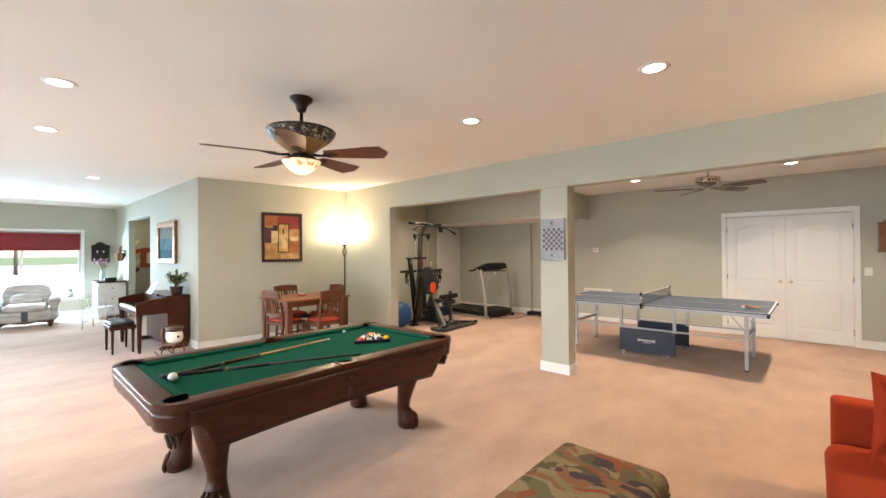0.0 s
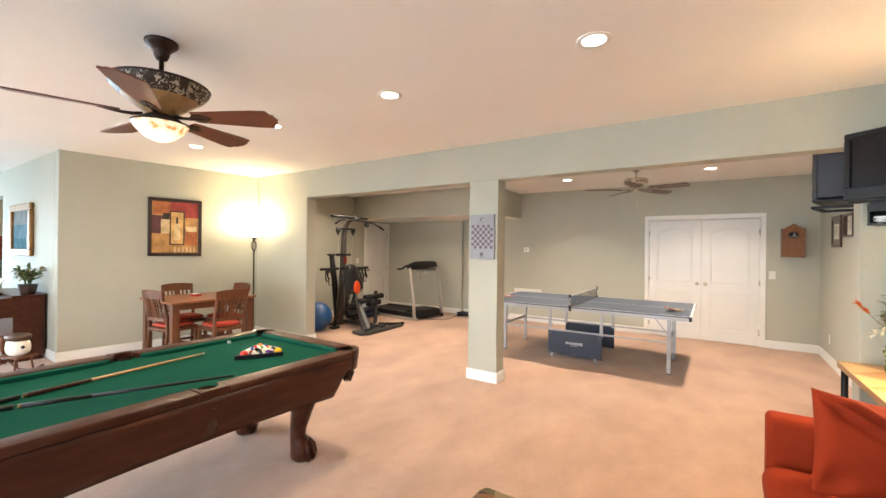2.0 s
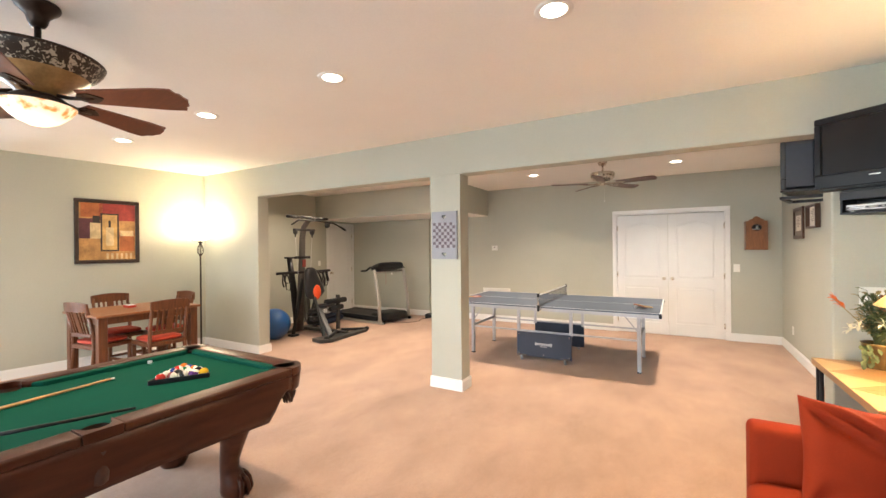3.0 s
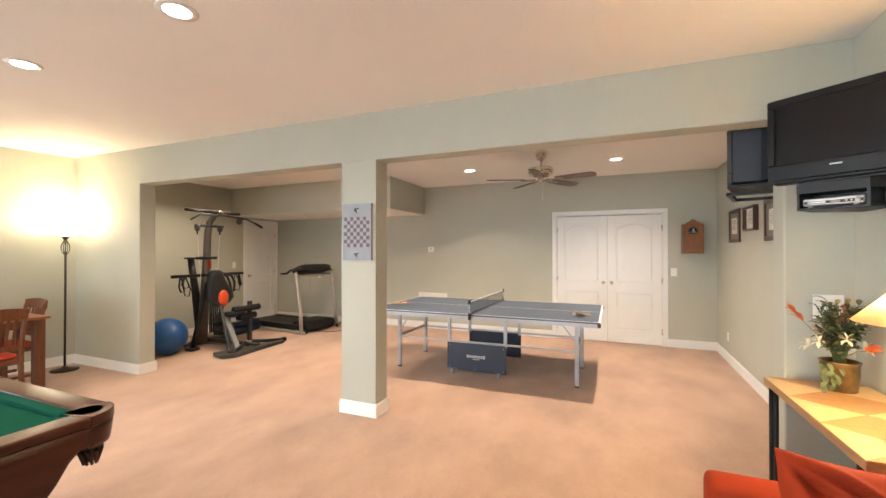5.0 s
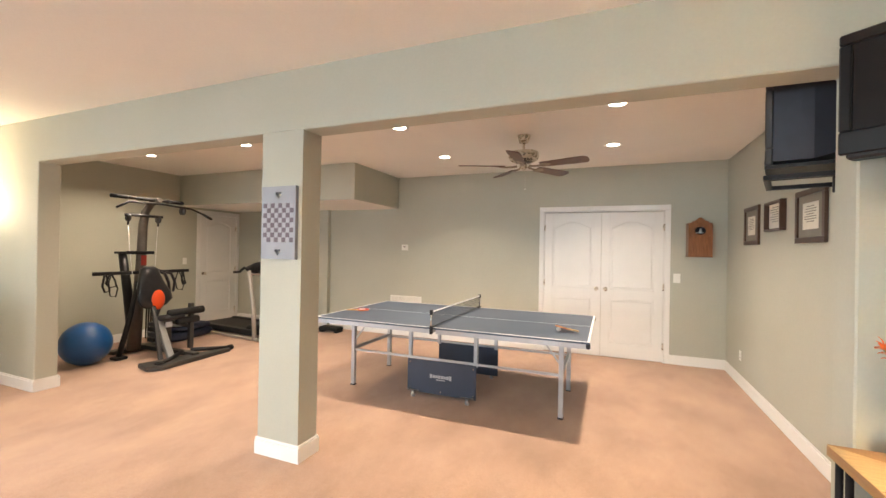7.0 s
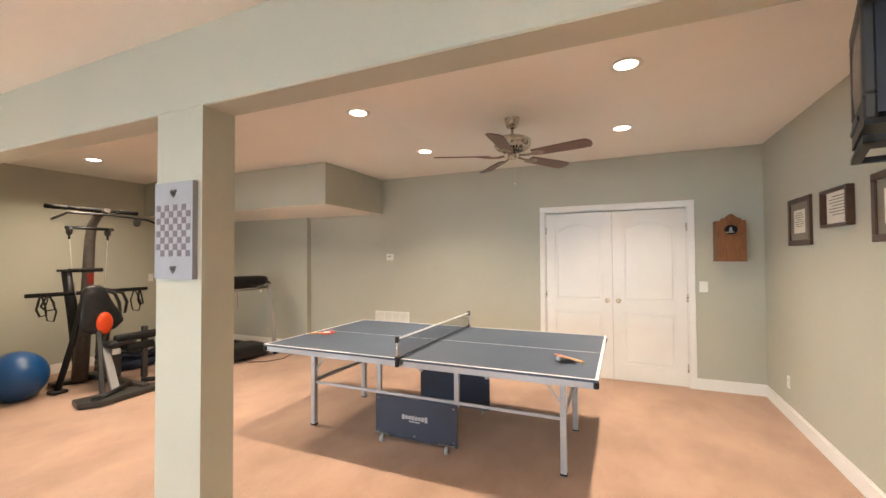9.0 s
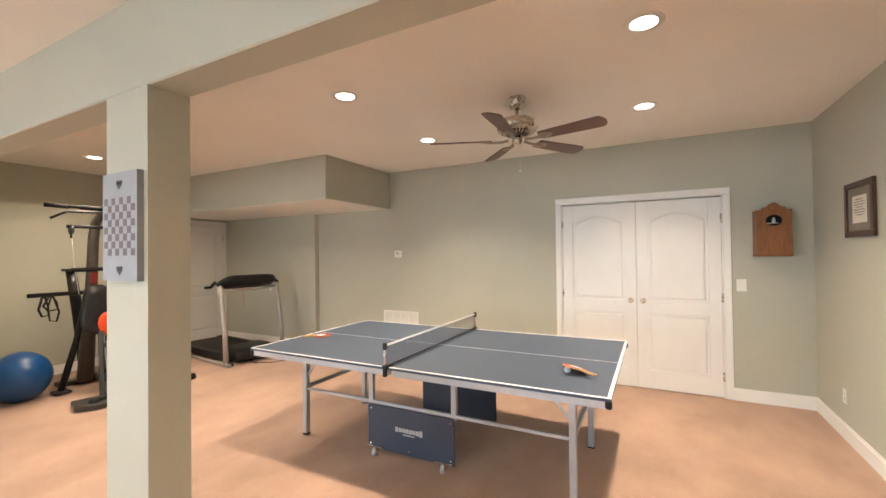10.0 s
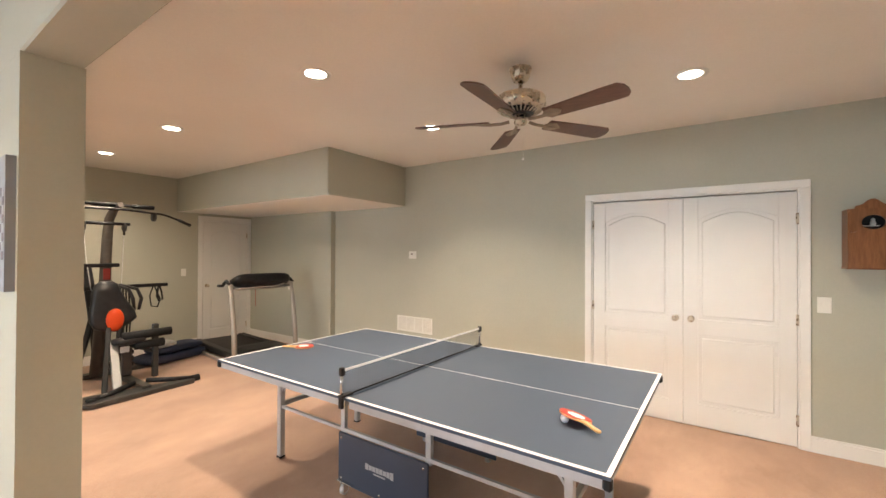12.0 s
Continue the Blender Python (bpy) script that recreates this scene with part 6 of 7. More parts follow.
for s in (-1, 1):
    M().tube([(0.78, s * 0.06, 0.09), (0.92, s * 0.30, 0.07), (1.0, s * 0.50, 0.05)], 0.028, 10).make("front_foot_tube", BLACK, gm)
    M().cyl((1.0, s * 0.47, 0.05), (1.0, s * 0.54, 0.05), 0.038).make("foot_roller", RUBBER, gm)
M().box(-0.30, -0.16, -0.38, 0.38, 0.0, 0.05, 0.008).make("rear_foot", GUN, gm)
M().tube([(-0.10, -0.15, 0.04), (-0.07, -0.13, 0.60), (-0.06, -0.10, 1.20), (-0.06, -0.08, 1.80), (-0.03, -0.07, 2.0), (0.07, -0.05, 2.12), (0.22, -0.03, 2.17)], [0.085, 0.075, 0.062, 0.056, 0.052, 0.046, 0.036], 12).make("mast", MASTG, gm)
M().box(-0.004, 0.012, -0.135, -0.065, 1.24, 1.38).make("mast_badge", mat("red_badge", (0.30, 0.03, 0.02), 0.5), gm, "red badge")
M().cyl((0.17, -0.62, 2.165), (0.17, 0.34, 2.165), 0.019, seg=12).make("pull_up_bar", BLACK, gm)
for a, b in ((-0.62, -0.42), (-0.30, -0.05), (0.10, 0.34)):
    M().cyl((0.17, a, 2.165), (0.17, b, 2.165), 0.026, seg=12).make("foam_grip", RUBBER, gm)
M().tube([(0.26, -0.60, 2.01), (0.26, -0.45, 2.10), (0.26, 0.0, 2.11), (0.26, 0.42, 2.08), (0.26, 0.66, 2.00), (0.26, 0.74, 1.96)], 0.014, 10).make("lat_bar", BLACK, gm)
M().cyl((0.26, 0.60, 2.02), (0.26, 0.75, 1.955), 0.020, seg=10).make("lat_grip", RUBBER, gm)
M().cyl((0.05, -0.38, 1.94), (0.05, 0.12, 1.94), 0.020, seg=12).make("upper_cross_bar", BLACK, gm)
for y in (-0.34, 0.06):
    M().cyl((0.05, y - 0.012, 1.90), (0.05, y + 0.012, 1.90), 0.055, seg=20).make("pulley", CRTF, gm)
    M().tube([(0.05, y, 1.86), (0.03, y * 0.9, 1.5), (0.02, y * 0.75, 1.12)], 0.004, 6).make("cable", LINE, gm)
    M().tube([(0.05, y, 1.88), (0.05, y, 1.80)], 0.012, 8).make("cable_clip", BLACK, gm)
M().cyl((0.16, 0.33, 2.05), (0.16, 0.36, 2.05), 0.06, seg=20).make("pulley", CRTF, gm)
M().cyl((0.02, -0.33, 1.42), (0.02, 0.02, 1.42), 0.024, seg=12).make("middle_cross_bar", BLACK, gm)
M().cyl((-0.02, -0.70, 1.14), (-0.02, 0.58, 1.14), 0.024, seg=12).make("press_arm", BLACK, gm)
for y, drop, w in ((-0.58, 0.20, 0.05), (-0.49, 0.27, -0.04), (-0.52, 0.14, 0.07), (0.42, 0.25, -0.05), (0.47, 0.17, 0.04)):
    M().tube([(0.0, y, 1.13), (0.05, y - w, 1.10 - drop * 0.6), (0.05, y - w * 0.4, 1.10 - drop), (0.03, y + w * 0.9, 1.10 - drop * 0.95), (-0.01, y + w, 1.10 - drop * 0.4), (0.0, y + w * 0.3, 1.13)], 0.013, 8, 0.6).make("hand_strap", RUBBER, gm)
rod = M().tube([(-0.20, -0.10, 0.10), (-0.22, -0.17, 0.85), (-0.24, -0.24, 1.42)], [0.065, 0.06, 0.05], 10)
rod.make("rod_box", BLACK, gm, "black resistance rod cover")
M().box(-0.30, -0.17, -0.31, -0.16, 1.40, 1.43, 0.004).make("rod_cap", BLACK, gm)
rods = M()
for k2 in range(5):
    rods.tube([(-0.18, 0.06 + 0.03 * k2, 0.15), (-0.20, 0.08 + 0.035 * k2, 0.7), (-0.20, 0.07 + 0.03 * k2, 1.15)], 0.010, 8)
rods.make("resistance_rods", BLACK, gm)
# back pad with orange lumbar part, seat and leg rolls
bk = M()
prof = [(0.0, 0.09, -0.16), (0.04, 0.17, -0.14), (0.12, 0.235, -0.11), (0.22, 0.225, -0.12), (0.34, 0.175, -0.15), (0.46, 0.140, -0.17), (0.54, 0.115, -0.17), (0.58, 0.06, -0.17)]
for i, (h, wd, yc) in enumerate(prof):
    x = 0.31 - 0.12 * h
    th = 0.065 if 0 < i < 7 else 0.03
    for k2 in range(16):
        g = 2 * math.pi * k2 / 16
        bk.v.append((x + th * math.cos(g), yc + wd * math.copysign(abs(math.sin(g)) ** 0.7, math.sin(g)), 0.655 + h))
for i in range(len(prof) - 1):
    for k2 in range(16):
        bk.f.append([i * 16 + k2, i * 16 + (k2 + 1) % 16, (i + 1) * 16 + (k2 + 1) % 16, (i + 1) * 16 + k2])
        bk.smooth.append(True)
last = 16 * (len(prof) - 1)
bk.f += [list(range(16))[::-1], [last + k2 for k2 in range(16)]]
bk.smooth += [False, False]
bk.make("back_pad", VINYL, gm, "black vinyl back pad")
M().ball((0.355, -0.115, 0.775), 0.10, 0.40, 0.92, 1.38, 18).make("lumbar_pad", ORG, gm, "bright orange lumbar pad")
for dy in (0.0, 0.09):
    M().tube([(0.14, -0.04 + dy * 0.3, 1.18), (0.22, 0.06 + dy, 1.12), (0.24, 0.10 + dy, 1.0), (0.26, 0.11 + dy * 0.5, 0.86)], [0.03, 0.034, 0.034, 0.026], 10, 0.6).make("shoulder_strap", VINYL, gm)
M().tube([(0.08, -0.22, 1.02), (0.09, -0.30, 0.60), (0.10, -0.45, 0.03)], [0.030, 0.032, 0.034], 10).make("side_brace", BLACK, gm)
M().box(0.04, 0.18, -0.53, -0.38, 0.0, 0.035, 0.008).make("brace_foot", BLACK, gm)
M().tube([(0.05, 0, 0.30), (0.24, 0, 0.75)], 0.030, 10).make("pad_support", GUN, gm)
M().bar((0.42, -0.15, 0.52), (0.78, -0.21, 0.03), 0.085, 0.06, 0.008).make("front_strut", mat("mid_grey_steel", (0.20, 0.20, 0.20), 0.4, 0.3, var=0.08), gm, "grey steel strut")
M().bar((0.34, -0.17, 0.70), (0.74, -0.32, 0.03), 0.05, 0.05, 0.006).make("diagonal_strut", BLACK, gm)
M().pillow(0.17, 0.16, 0.045, Matrix.Translation((0.44, -0.02, 0.52)) @ Euler((0, radians(-8), 0)).to_matrix().to_4x4(), power=0.4).make("seat_pad", VINYL, gm, "black vinyl seat")
M().box(0.36, 0.42, -0.06, 0.04, 0.10, 0.50, 0.006).make("seat_post", GUN, gm)
M().box(0.50, 0.56, 0.21, 0.27, 0.05, 0.70, 0.006).make("leg_extension_post", GUN, gm)
M().tube([(0.40, 0.02, 0.46), (0.53, 0.24, 0.36)], 0.025, 8).make("leg_extension_link", GUN, gm)
for z, y0 in ((0.595, -0.10), (0.47, 0.02)):
    M().cyl((0.56, y0, z), (0.56, y0 + (0.50 if z > 0.5 else 0.30), z), 0.05, seg=16).make("foam_roll", RUBBER, gm, "black foam roll")
for k2 in range(4):
    M().box(0.10, 0.24, -0.10 + 0.002 * k2, 0.12, 0.16 + 0.075 * k2, 0.215 + 0.075 * k2, 0.01).make("weight_plate", CRTF if k2 % 2 else BLACK, gm)
M().box(0.50, 0.52, -0.11, -0.02, 0.40, 0.47, 0.004).make("data_plate", LINE, gm, "pale instruction plate")

tagged(M().ball((-6.02, 5.60, 0.217), 0.272, seg=36).make("exercise_ball", mat("blue_ball_rubber", (0.010, 0.075, 0.24), 0.32, var=0.1, scale=8, bump=0.06, bump_scale=90)), "glossy blue exercise ball on the carpet", "exercise ball")

bg = thing("folded_mat", (-6.33, 7.12, 0), "folded navy exercise mat and towel on carpet", "exercise mat", turn=12)
M().pillow(0.22, 0.46, 0.07, Matrix.Translation((0, 0, 0.07)), power=0.4).make("mat_fold", BLUEM, bg)
M().pillow(0.19, 0.36, 0.05, Matrix.Translation((0.02, 0.04, 0.185)), power=0.4, seed=2).make("mat_fold", BLUEM, bg)
M().pillow(0.16, 0.17, 0.04, Matrix.Translation((0.03, -0.16, 0.26)), power=0.6, seed=6).make("towel", mat("pale_grey_towel", (0.36, 0.37, 0.38), 0.9, var=0.2, scale=14, bump=0.3), bg, "pale grey crumpled towel")
db = thing("step_bench", (-4.45, 8.50, 0), "small black exercise step by the wall", "exercise step")
M().box(-0.20, 0.20, -0.10, 0.10, 0.03, 0.09, 0.012).make("platform", RUBBER, db)
for s in (-1, 1):
    M().box(*sorted((s * 0.19, s * 0.13)), -0.09, 0.09, 0, 0.03).make("foot", BLACK, db)

# treadmill
tm = thing("treadmill", (-5.90, 7.93, 0), "grey treadmill with black console and belt", "treadmill", turn=-6)
tm.scale.z = 0.93
PALEG = mat("warm_grey_steel", (0.40, 0.37, 0.33), 0.42, 0.25, var=0.06)
BELT = mat("treadmill_belt", (0.035, 0.032, 0.030), 0.7, var=0.2, scale=12, fine=0.4, fine_scale=160, bump=0.2)
M().box(-0.78, 0.62, -0.28, 0.28, 0.105, 0.135, 0.006).make("belt", BELT, tm, "black ribbed belt")
for s in (-1, 1):
    M().box(-0.80, 0.72, *sorted((s * 0.29, s * 0.40)), 0.05, 0.15, 0.012).make("side_rail", BLACK, tm)
    M().box(-0.62, 0.95, *sorted((s * 0.41, s * 0.465)), 0.0, 0.045, 0.006).make("floor_rail", PALEG, tm)
    M().tube([(0.86, s * 0.445, 0.02), (0.83, s * 0.445, 0.50), (0.74, s * 0.445, 1.02), (0.70, s * 0.445, 1.20)], [0.036, 0.034, 0.032, 0.030], 10).make("upright", PALEG, tm)
    M().tube([(0.72, s * 0.46, 1.20), (0.62, s * 0.47, 1.25), (0.50, s * 0.47, 1.17), (0.36, s * 0.47, 1.16)], 0.022, 10).make("handrail", RUBBER, tm)
    M().cyl((0.92, s * 0.39, 0.035), (0.92, s * 0.42, 0.035), 0.035, seg=16).make("wheel", RUBBER, tm)
M().pillow(0.27, 0.34, 0.10, Matrix.Translation((0.70, 0, 0.13)), power=0.3).make("motor_hood", BLACK, tm, "black motor hood")
M().pillow(0.15, 0.41, 0.085, Matrix.Translation((0.66, 0, 1.245)) @ Euler((0, radians(-18), 0)).to_matrix().to_4x4(), power=0.4).make("console", BLACK, tm, "black console")
M().cyl((0.70, -0.445, 1.14), (0.70, 0.445, 1.14), 0.018, seg=12).make("cross_bar", CHROME, tm)
M().box(0.58, 0.72, -0.36, 0.36, 1.105, 1.125, 0.004).make("console_tray", PALEG, tm)
M().tube([(0.70, -0.10, 1.13), (0.71, -0.10, 0.85)], 0.003, 6).make("safety_cord", RUBRED, tm, "red safety cord")

cord = M().tube([(x, y, grade(y) + 0.005) for x, y in ((-5.10, 7.78), (-4.92, 7.70), (-4.70, 7.82), (-4.58, 8.05), (-4.66, 8.30), (-4.52, 8.52), (-4.36, 8.72))], 0.005, 6)
tagged(cord.make("power_cord", RUBBER), "black power cord trailing over the carpet", "cord")

# ---------- far living room ----------
wn = thing("window_1", (FAR_X, 0.07, 0), "white-framed picture window with bright daylight", "window")
wn["kind"] = "structure"
hw = (W1 - W0) / 2
for y0, y1, z0, z1 in ((-hw - 0.07, hw + 0.07, WZ1, WZ1 + 0.07), (-hw - 0.07, -hw, WZ0, WZ1), (hw, hw + 0.07, WZ0, WZ1), (-hw - 0.07, hw + 0.07, WZ0 - 0.07, WZ0 - 0.025)):
    M().box(0.001, 0.02, y0, y1, z0, z1, 0.003).make("casing", TRIM, wn)
M().box(-0.12, 0.07, -hw - 0.09, hw + 0.09, WZ0 - 0.025, WZ0, 0.004).make("sill", TRIM, wn)
for y0, y1, z0, z1 in ((-hw, hw, WZ1 - 0.05, WZ1), (-hw, hw, WZ0, WZ0 + 0.05), (-hw, -hw + 0.05, WZ0 + 0.05, WZ1 - 0.05), (hw - 0.05, hw, WZ0 + 0.05, WZ1 - 0.05), (0.26, 0.31, WZ0 + 0.05, WZ1 - 0.05)):
    M().box(-0.11, -0.06, y0, y1, z0, z1, 0.004).make("window_frame", TRIM, wn)
PANE = glass("window_glass")
for y0, y1 in ((-hw + 0.05, 0.26), (0.31, hw - 0.05)):
    ob = M().box(-0.088, -0.083, y0, y1, WZ0 + 0.05, WZ1 - 0.05).make("pane", PANE, wn)
    ob.visible_shadow = False
bl = thing("roman_blind", (FAR_X, 0.07, 1.66), "dark red fabric roman blind, half raised", "window blind")
REDF = mat("dark_red_fabric", (0.22, 0.018, 0.022), 0.85, var=0.12, scale=10, bump=0.15, bump_scale=250)
M().box(0.022, 0.055, -hw + 0.03, hw - 0.02, 0.36, 0.40).make("headrail", REDF, bl)
for k2 in range(4):
    M().box(0.024 + 0.004 * (k2 % 2), 0.036 + 0.004 * (k2 % 2), -hw + 0.03, hw - 0.02, 0.09 * k2, 0.09 * k2 + 0.0895, 0.004).make("fold", REDF, bl)
M().box(0.022, 0.05, -hw + 0.03, hw - 0.02, -0.03, 0.0, 0.008).make("bottom_fold", REDF, bl)

CREAMF = mat("cream_print_upholstery", (0.74, 0.70, 0.66), 0.9, scale=3, stretch=(1, 1, 7), col2=(0.40, 0.36, 0.34), fine=0.1, fine_scale=200, detail=6)
BLUEST = mat("slate_stripe_fabric", (0.10, 0.11, 0.14), 0.9, var=0.2, scale=30)
ac = thing("armchair", (-12.45, 0.38, 0), "cream printed armchair with dark carved feet", "armchair", turn=-6)
M().box(-0.42, 0.36, -0.42, 0.42, 0.14, 0.36, 0.04, seg=2).make("base", CREAMF, ac)
M().pillow(0.38, 0.33, 0.09, Matrix.Translation((0.02, 0, 0.42)), power=0.3).make("seat_cushion", CREAMF, ac)
M().pillow(0.13, 0.40, 0.30, Matrix.Translation((-0.36, 0, 0.62)) @ Euler((0, radians(-12), 0)).to_matrix().to_4x4(), power=0.45).make("back_cushion", CREAMF, ac)
M().pillow(0.10, 0.26, 0.15, Matrix.Translation((-0.18, 0, 0.56)) @ Euler((0, radians(-20), 0)).to_matrix().to_4x4(), power=0.5, seed=9).make("lumbar_cushion", CREAMF, ac)
for s in (-1, 1):
    M().tube([(-0.45, s * 0.45, 0.56), (0.25, s * 0.46, 0.54), (0.36, s * 0.46, 0.52)], [0.10, 0.105, 0.09], 14).make("rolled_arm", CREAMF, ac)
    M().box(-0.42, 0.33, *sorted((s * 0.40, s * 0.52)), 0.14, 0.54, 0.03).make("arm_panel", CREAMF, ac)
    for x in (-0.36, 0.32):
        M().lathe([(0.02, 0.0), (0.045, 0.03), (0.05, 0.08), (0.06, 0.145)], (x, s * 0.40, 0), 12).make("foot", MAHOG, ac)
    M().box(-0.42, -0.36, s * 0.30 - 0.03, s * 0.30 + 0.03, 0.55, 0.84).make("stripe", BLUEST, ac)
M().box(0.358, 0.365, -0.05, 0.05, 0.15, 0.36).make("stripe", BLUEST, ac)
M().prism([(-0.42, 0.14), (-0.40, 0.09), (-0.2, 0.115), (0.0, 0.085), (0.2, 0.115), (0.40, 0.09), (0.42, 0.14)], 0.34, 0.372, Matrix(((0, 0, 1, 0), (1, 0, 0, 0), (0, 1, 0, 0), (0, 0, 0, 1)))).make("carved_rail", MAHOG, ac, "dark carved front rail")

WCAB = mat("white_painted_wood", (0.74, 0.73, 0.70), 0.45, var=0.03)
wc = thing("white_cabinet", (-12.75, 1.86, 0), "small white painted cabinet with drawers", "cabinet")
M().box(-0.42, 0.36, -0.27, 0.27, 0.06, 0.88, 0.006).make("body", WCAB, wc)
M().box(-0.45, 0.39, -0.30, 0.29, 0.88, 0.915, 0.005).make("top", MAHOGX, wc, "dark wooden top")
for k2 in range(3):
    d = M().box(0.36, 0.375, -0.25, 0.25, 0.10 + 0.26 * k2, 0.34 + 0.26 * k2, 0.004).make("drawer", WCAB, wc)
    M().ball((0.388, 0, 0.22 + 0.26 * k2), 0.016, seg=10).make("knob", BRASS, d)
    M().box(-0.40 + 0.26 * k2, -0.16 + 0.26 * k2, -0.282, -0.27, 0.12, 0.82, 0.004).make("side_panel", WCAB, wc)
for sx in (-0.38, 0.32):
    for s in (-0.23, 0.23):
        M().box(sx - 0.025, sx + 0.025, s - 0.025, s + 0.025, 0, 0.06).make("foot", WCAB, wc)
vs = thing("flower_vase", (-12.95, 1.75, 0.86), "glass vase with pink flowers on the cabinet", "vase")
M().lathe([(0.05, 0), (0.06, 0.10), (0.035, 0.20), (0.045, 0.27)], seg=18, cap=False).make("vase", mat("pale_blue_glass", (0.45, 0.55, 0.60), 0.15), vs)
bush(vs, 0.26, 0.20, 0.22, 60, LEAFA, LEAFB, seed=11)
fm = M()
for i in range(14):
    g = rng.uniform(0, 6.28)
    fm.ball((0.17 * math.cos(g) * rng.uniform(0.3, 1), 0.17 * math.sin(g) * rng.uniform(0.3, 1), 0.40 + rng.uniform(0, 0.14)), 0.022, seg=7)
fm.make("blossoms", mat("pink_petal", (0.45, 0.18, 0.30), 0.7, var=0.2), vs, "mauve pink blossoms")
tagged(M().box(-12.55, -12.42, 1.72, 1.95, 0.86, 0.945, 0.01).make("telephone", BLACK), "black telephone on the cabinet", "telephone")
tagged(M().lathe([(0.05, 0), (0.05, 0.16), (0.035, 0.18)], (-12.45, 2.04, 0.86), 16).make("canister", WHITE), "pale canister on the cabinet", "canister")

# white metal garden chair
wc2 = thing("metal_chair", (-11.1, 1.45, 0), "white wire-metal chair with curved arms", "chair", turn=150)
WIRE = mat("white_wire_metal", (0.72, 0.72, 0.72), 0.4, var=0.03)
M().pillow(0.22, 0.21, 0.02, Matrix.Translation((0, 0, 0.43)), power=0.4).make("seat", WIRE, wc2)
M().tube([(-0.20, -0.20, 0.42), (-0.27, -0.19, 0.66), (-0.29, -0.10, 0.76), (-0.29, 0.10, 0.76), (-0.27, 0.19, 0.66), (-0.20, 0.20, 0.42)], 0.011, 8).make("back_frame", WIRE, wc2)
for y in (-0.10, -0.033, 0.033, 0.10):
    M().tube([(-0.20, y, 0.43), (-0.27, y, 0.62), (-0.29, y, 0.76)], 0.005, 6).make("back_wire", WIRE, wc2)
for s in (-1, 1):
    M().tube([(0.20, s * 0.20, 0.0), (0.19, s * 0.20, 0.42)], 0.011, 8).make("leg", WIRE, wc2)
    M().tube([(-0.26, s * 0.20, 0.0), (-0.20, s * 0.20, 0.42)], 0.011, 8).make("leg", WIRE, wc2)
    M().tube([(-0.25, s * 0.22, 0.72), (-0.05, s * 0.25, 0.66), (0.18, s * 0.25, 0.64), (0.24, s * 0.23, 0.58), (0.20, s * 0.21, 0.42)], 0.012, 8).make("arm", WIRE, wc2)
    M().tube([(0.20, s * 0.20, 0.15), (-0.24, s * 0.20, 0.15)], 0.008, 8).make("stretcher", WIRE, wc2)

# dark wall shelf with crest
ws = thing("wall_shelf", (FAR_X, 1.83, 1.58), "dark arched wall shelf with small ornaments", "wall shelf")
arch = [(-0.19, -0.24), (0.19, -0.24), (0.19, 0.19), (0.12, 0.20), (0.06, 0.26), (0.0, 0.28), (-0.06, 0.26), (-0.12, 0.20), (-0.19, 0.19)]
M().prism(arch, 0.002, 0.014, Matrix(((0, 0, 1, 0), (1, 0, 0, 0), (0, 1, 0, 0), (0, 0, 0, 1)))).make("back_board", FRAMED, ws)
for s in (-1, 1):
    M().box(0.014, 0.11, s * 0.18 - 0.01, s * 0.18 + 0.01, -0.24, 0.18).make("side", FRAMED, ws)
for z in (-0.23, -0.02, 0.16):
    M().box(0.014, 0.115, -0.17, 0.17, z - 0.008, z + 0.008).make("shelf", FRAMED, ws)
for i in range(5):
    M().lathe([(0.018, 0), (0.022, 0.03), (0.010, 0.06)], (0.06, -0.13 + 0.065 * i, -0.012 if i % 2 else -0.222), 10).make("ornament", WHITE, ws)
hb = thing("wall_basket", (-12.75, 2.18, 1.45), "hanging wicker basket with ears and flowers", "wall basket")
M().lathe([(0.06, -0.10), (0.10, 0.0), (0.11, 0.10)], (0, -0.11, 0), 16, cap=False).make("basket", mat("wicker", (0.24, 0.13, 0.06), 0.8, var=0.3, scale=50, bump=0.4), hb)
for s in (-1, 1):
    M().tube([(s * 0.06, -0.10, 0.08), (s * 0.08, -0.10, 0.20), (s * 0.10, -0.08, 0.30)], [0.02, 0.022, 0.006], 8).make("twig", RUSTP, hb)
bush(hb, 0.08, 0.10, 0.10, 30, LEAFB, LEAFA, lo=0.03, hi=0.06, seed=5)

# things in the passage opening
hg = thing("hanging_hearts", (-13.6, 2.56, 1.50), "string of wooden heart and star ornaments", "wall hanging", turn=90)
M().tube([(0, -0.012, -0.42), (0, -0.012, 0.52)], 0.004, 6).make("cord", RUSTP, hg)
for z, s2, mt in ((0.36, 0.09, PETALW), (0.10, 0.11, SEATRED), (-0.20, 0.12, PETALW), (-0.42, 0.09, BROWNF)):
    M().prism(heart(0, z, s2), 0.004, 0.02, BASISX).make("heart", mt, hg)
ra = thing("framed_picture", (-13.6, 2.80, 1.42), "rust red framed picture in the passage", "picture", turn=90)
M().box(-0.14, 0.17, -0.03, -0.001, -0.28, 0.28, 0.008).make("frame", mat("rust_red_frame", (0.28, 0.06, 0.02), 0.5, var=0.15), ra)
M().box(0.0, 0.13, -0.034, -0.0301, -0.16, 0.14).make("print", PAPER, ra)

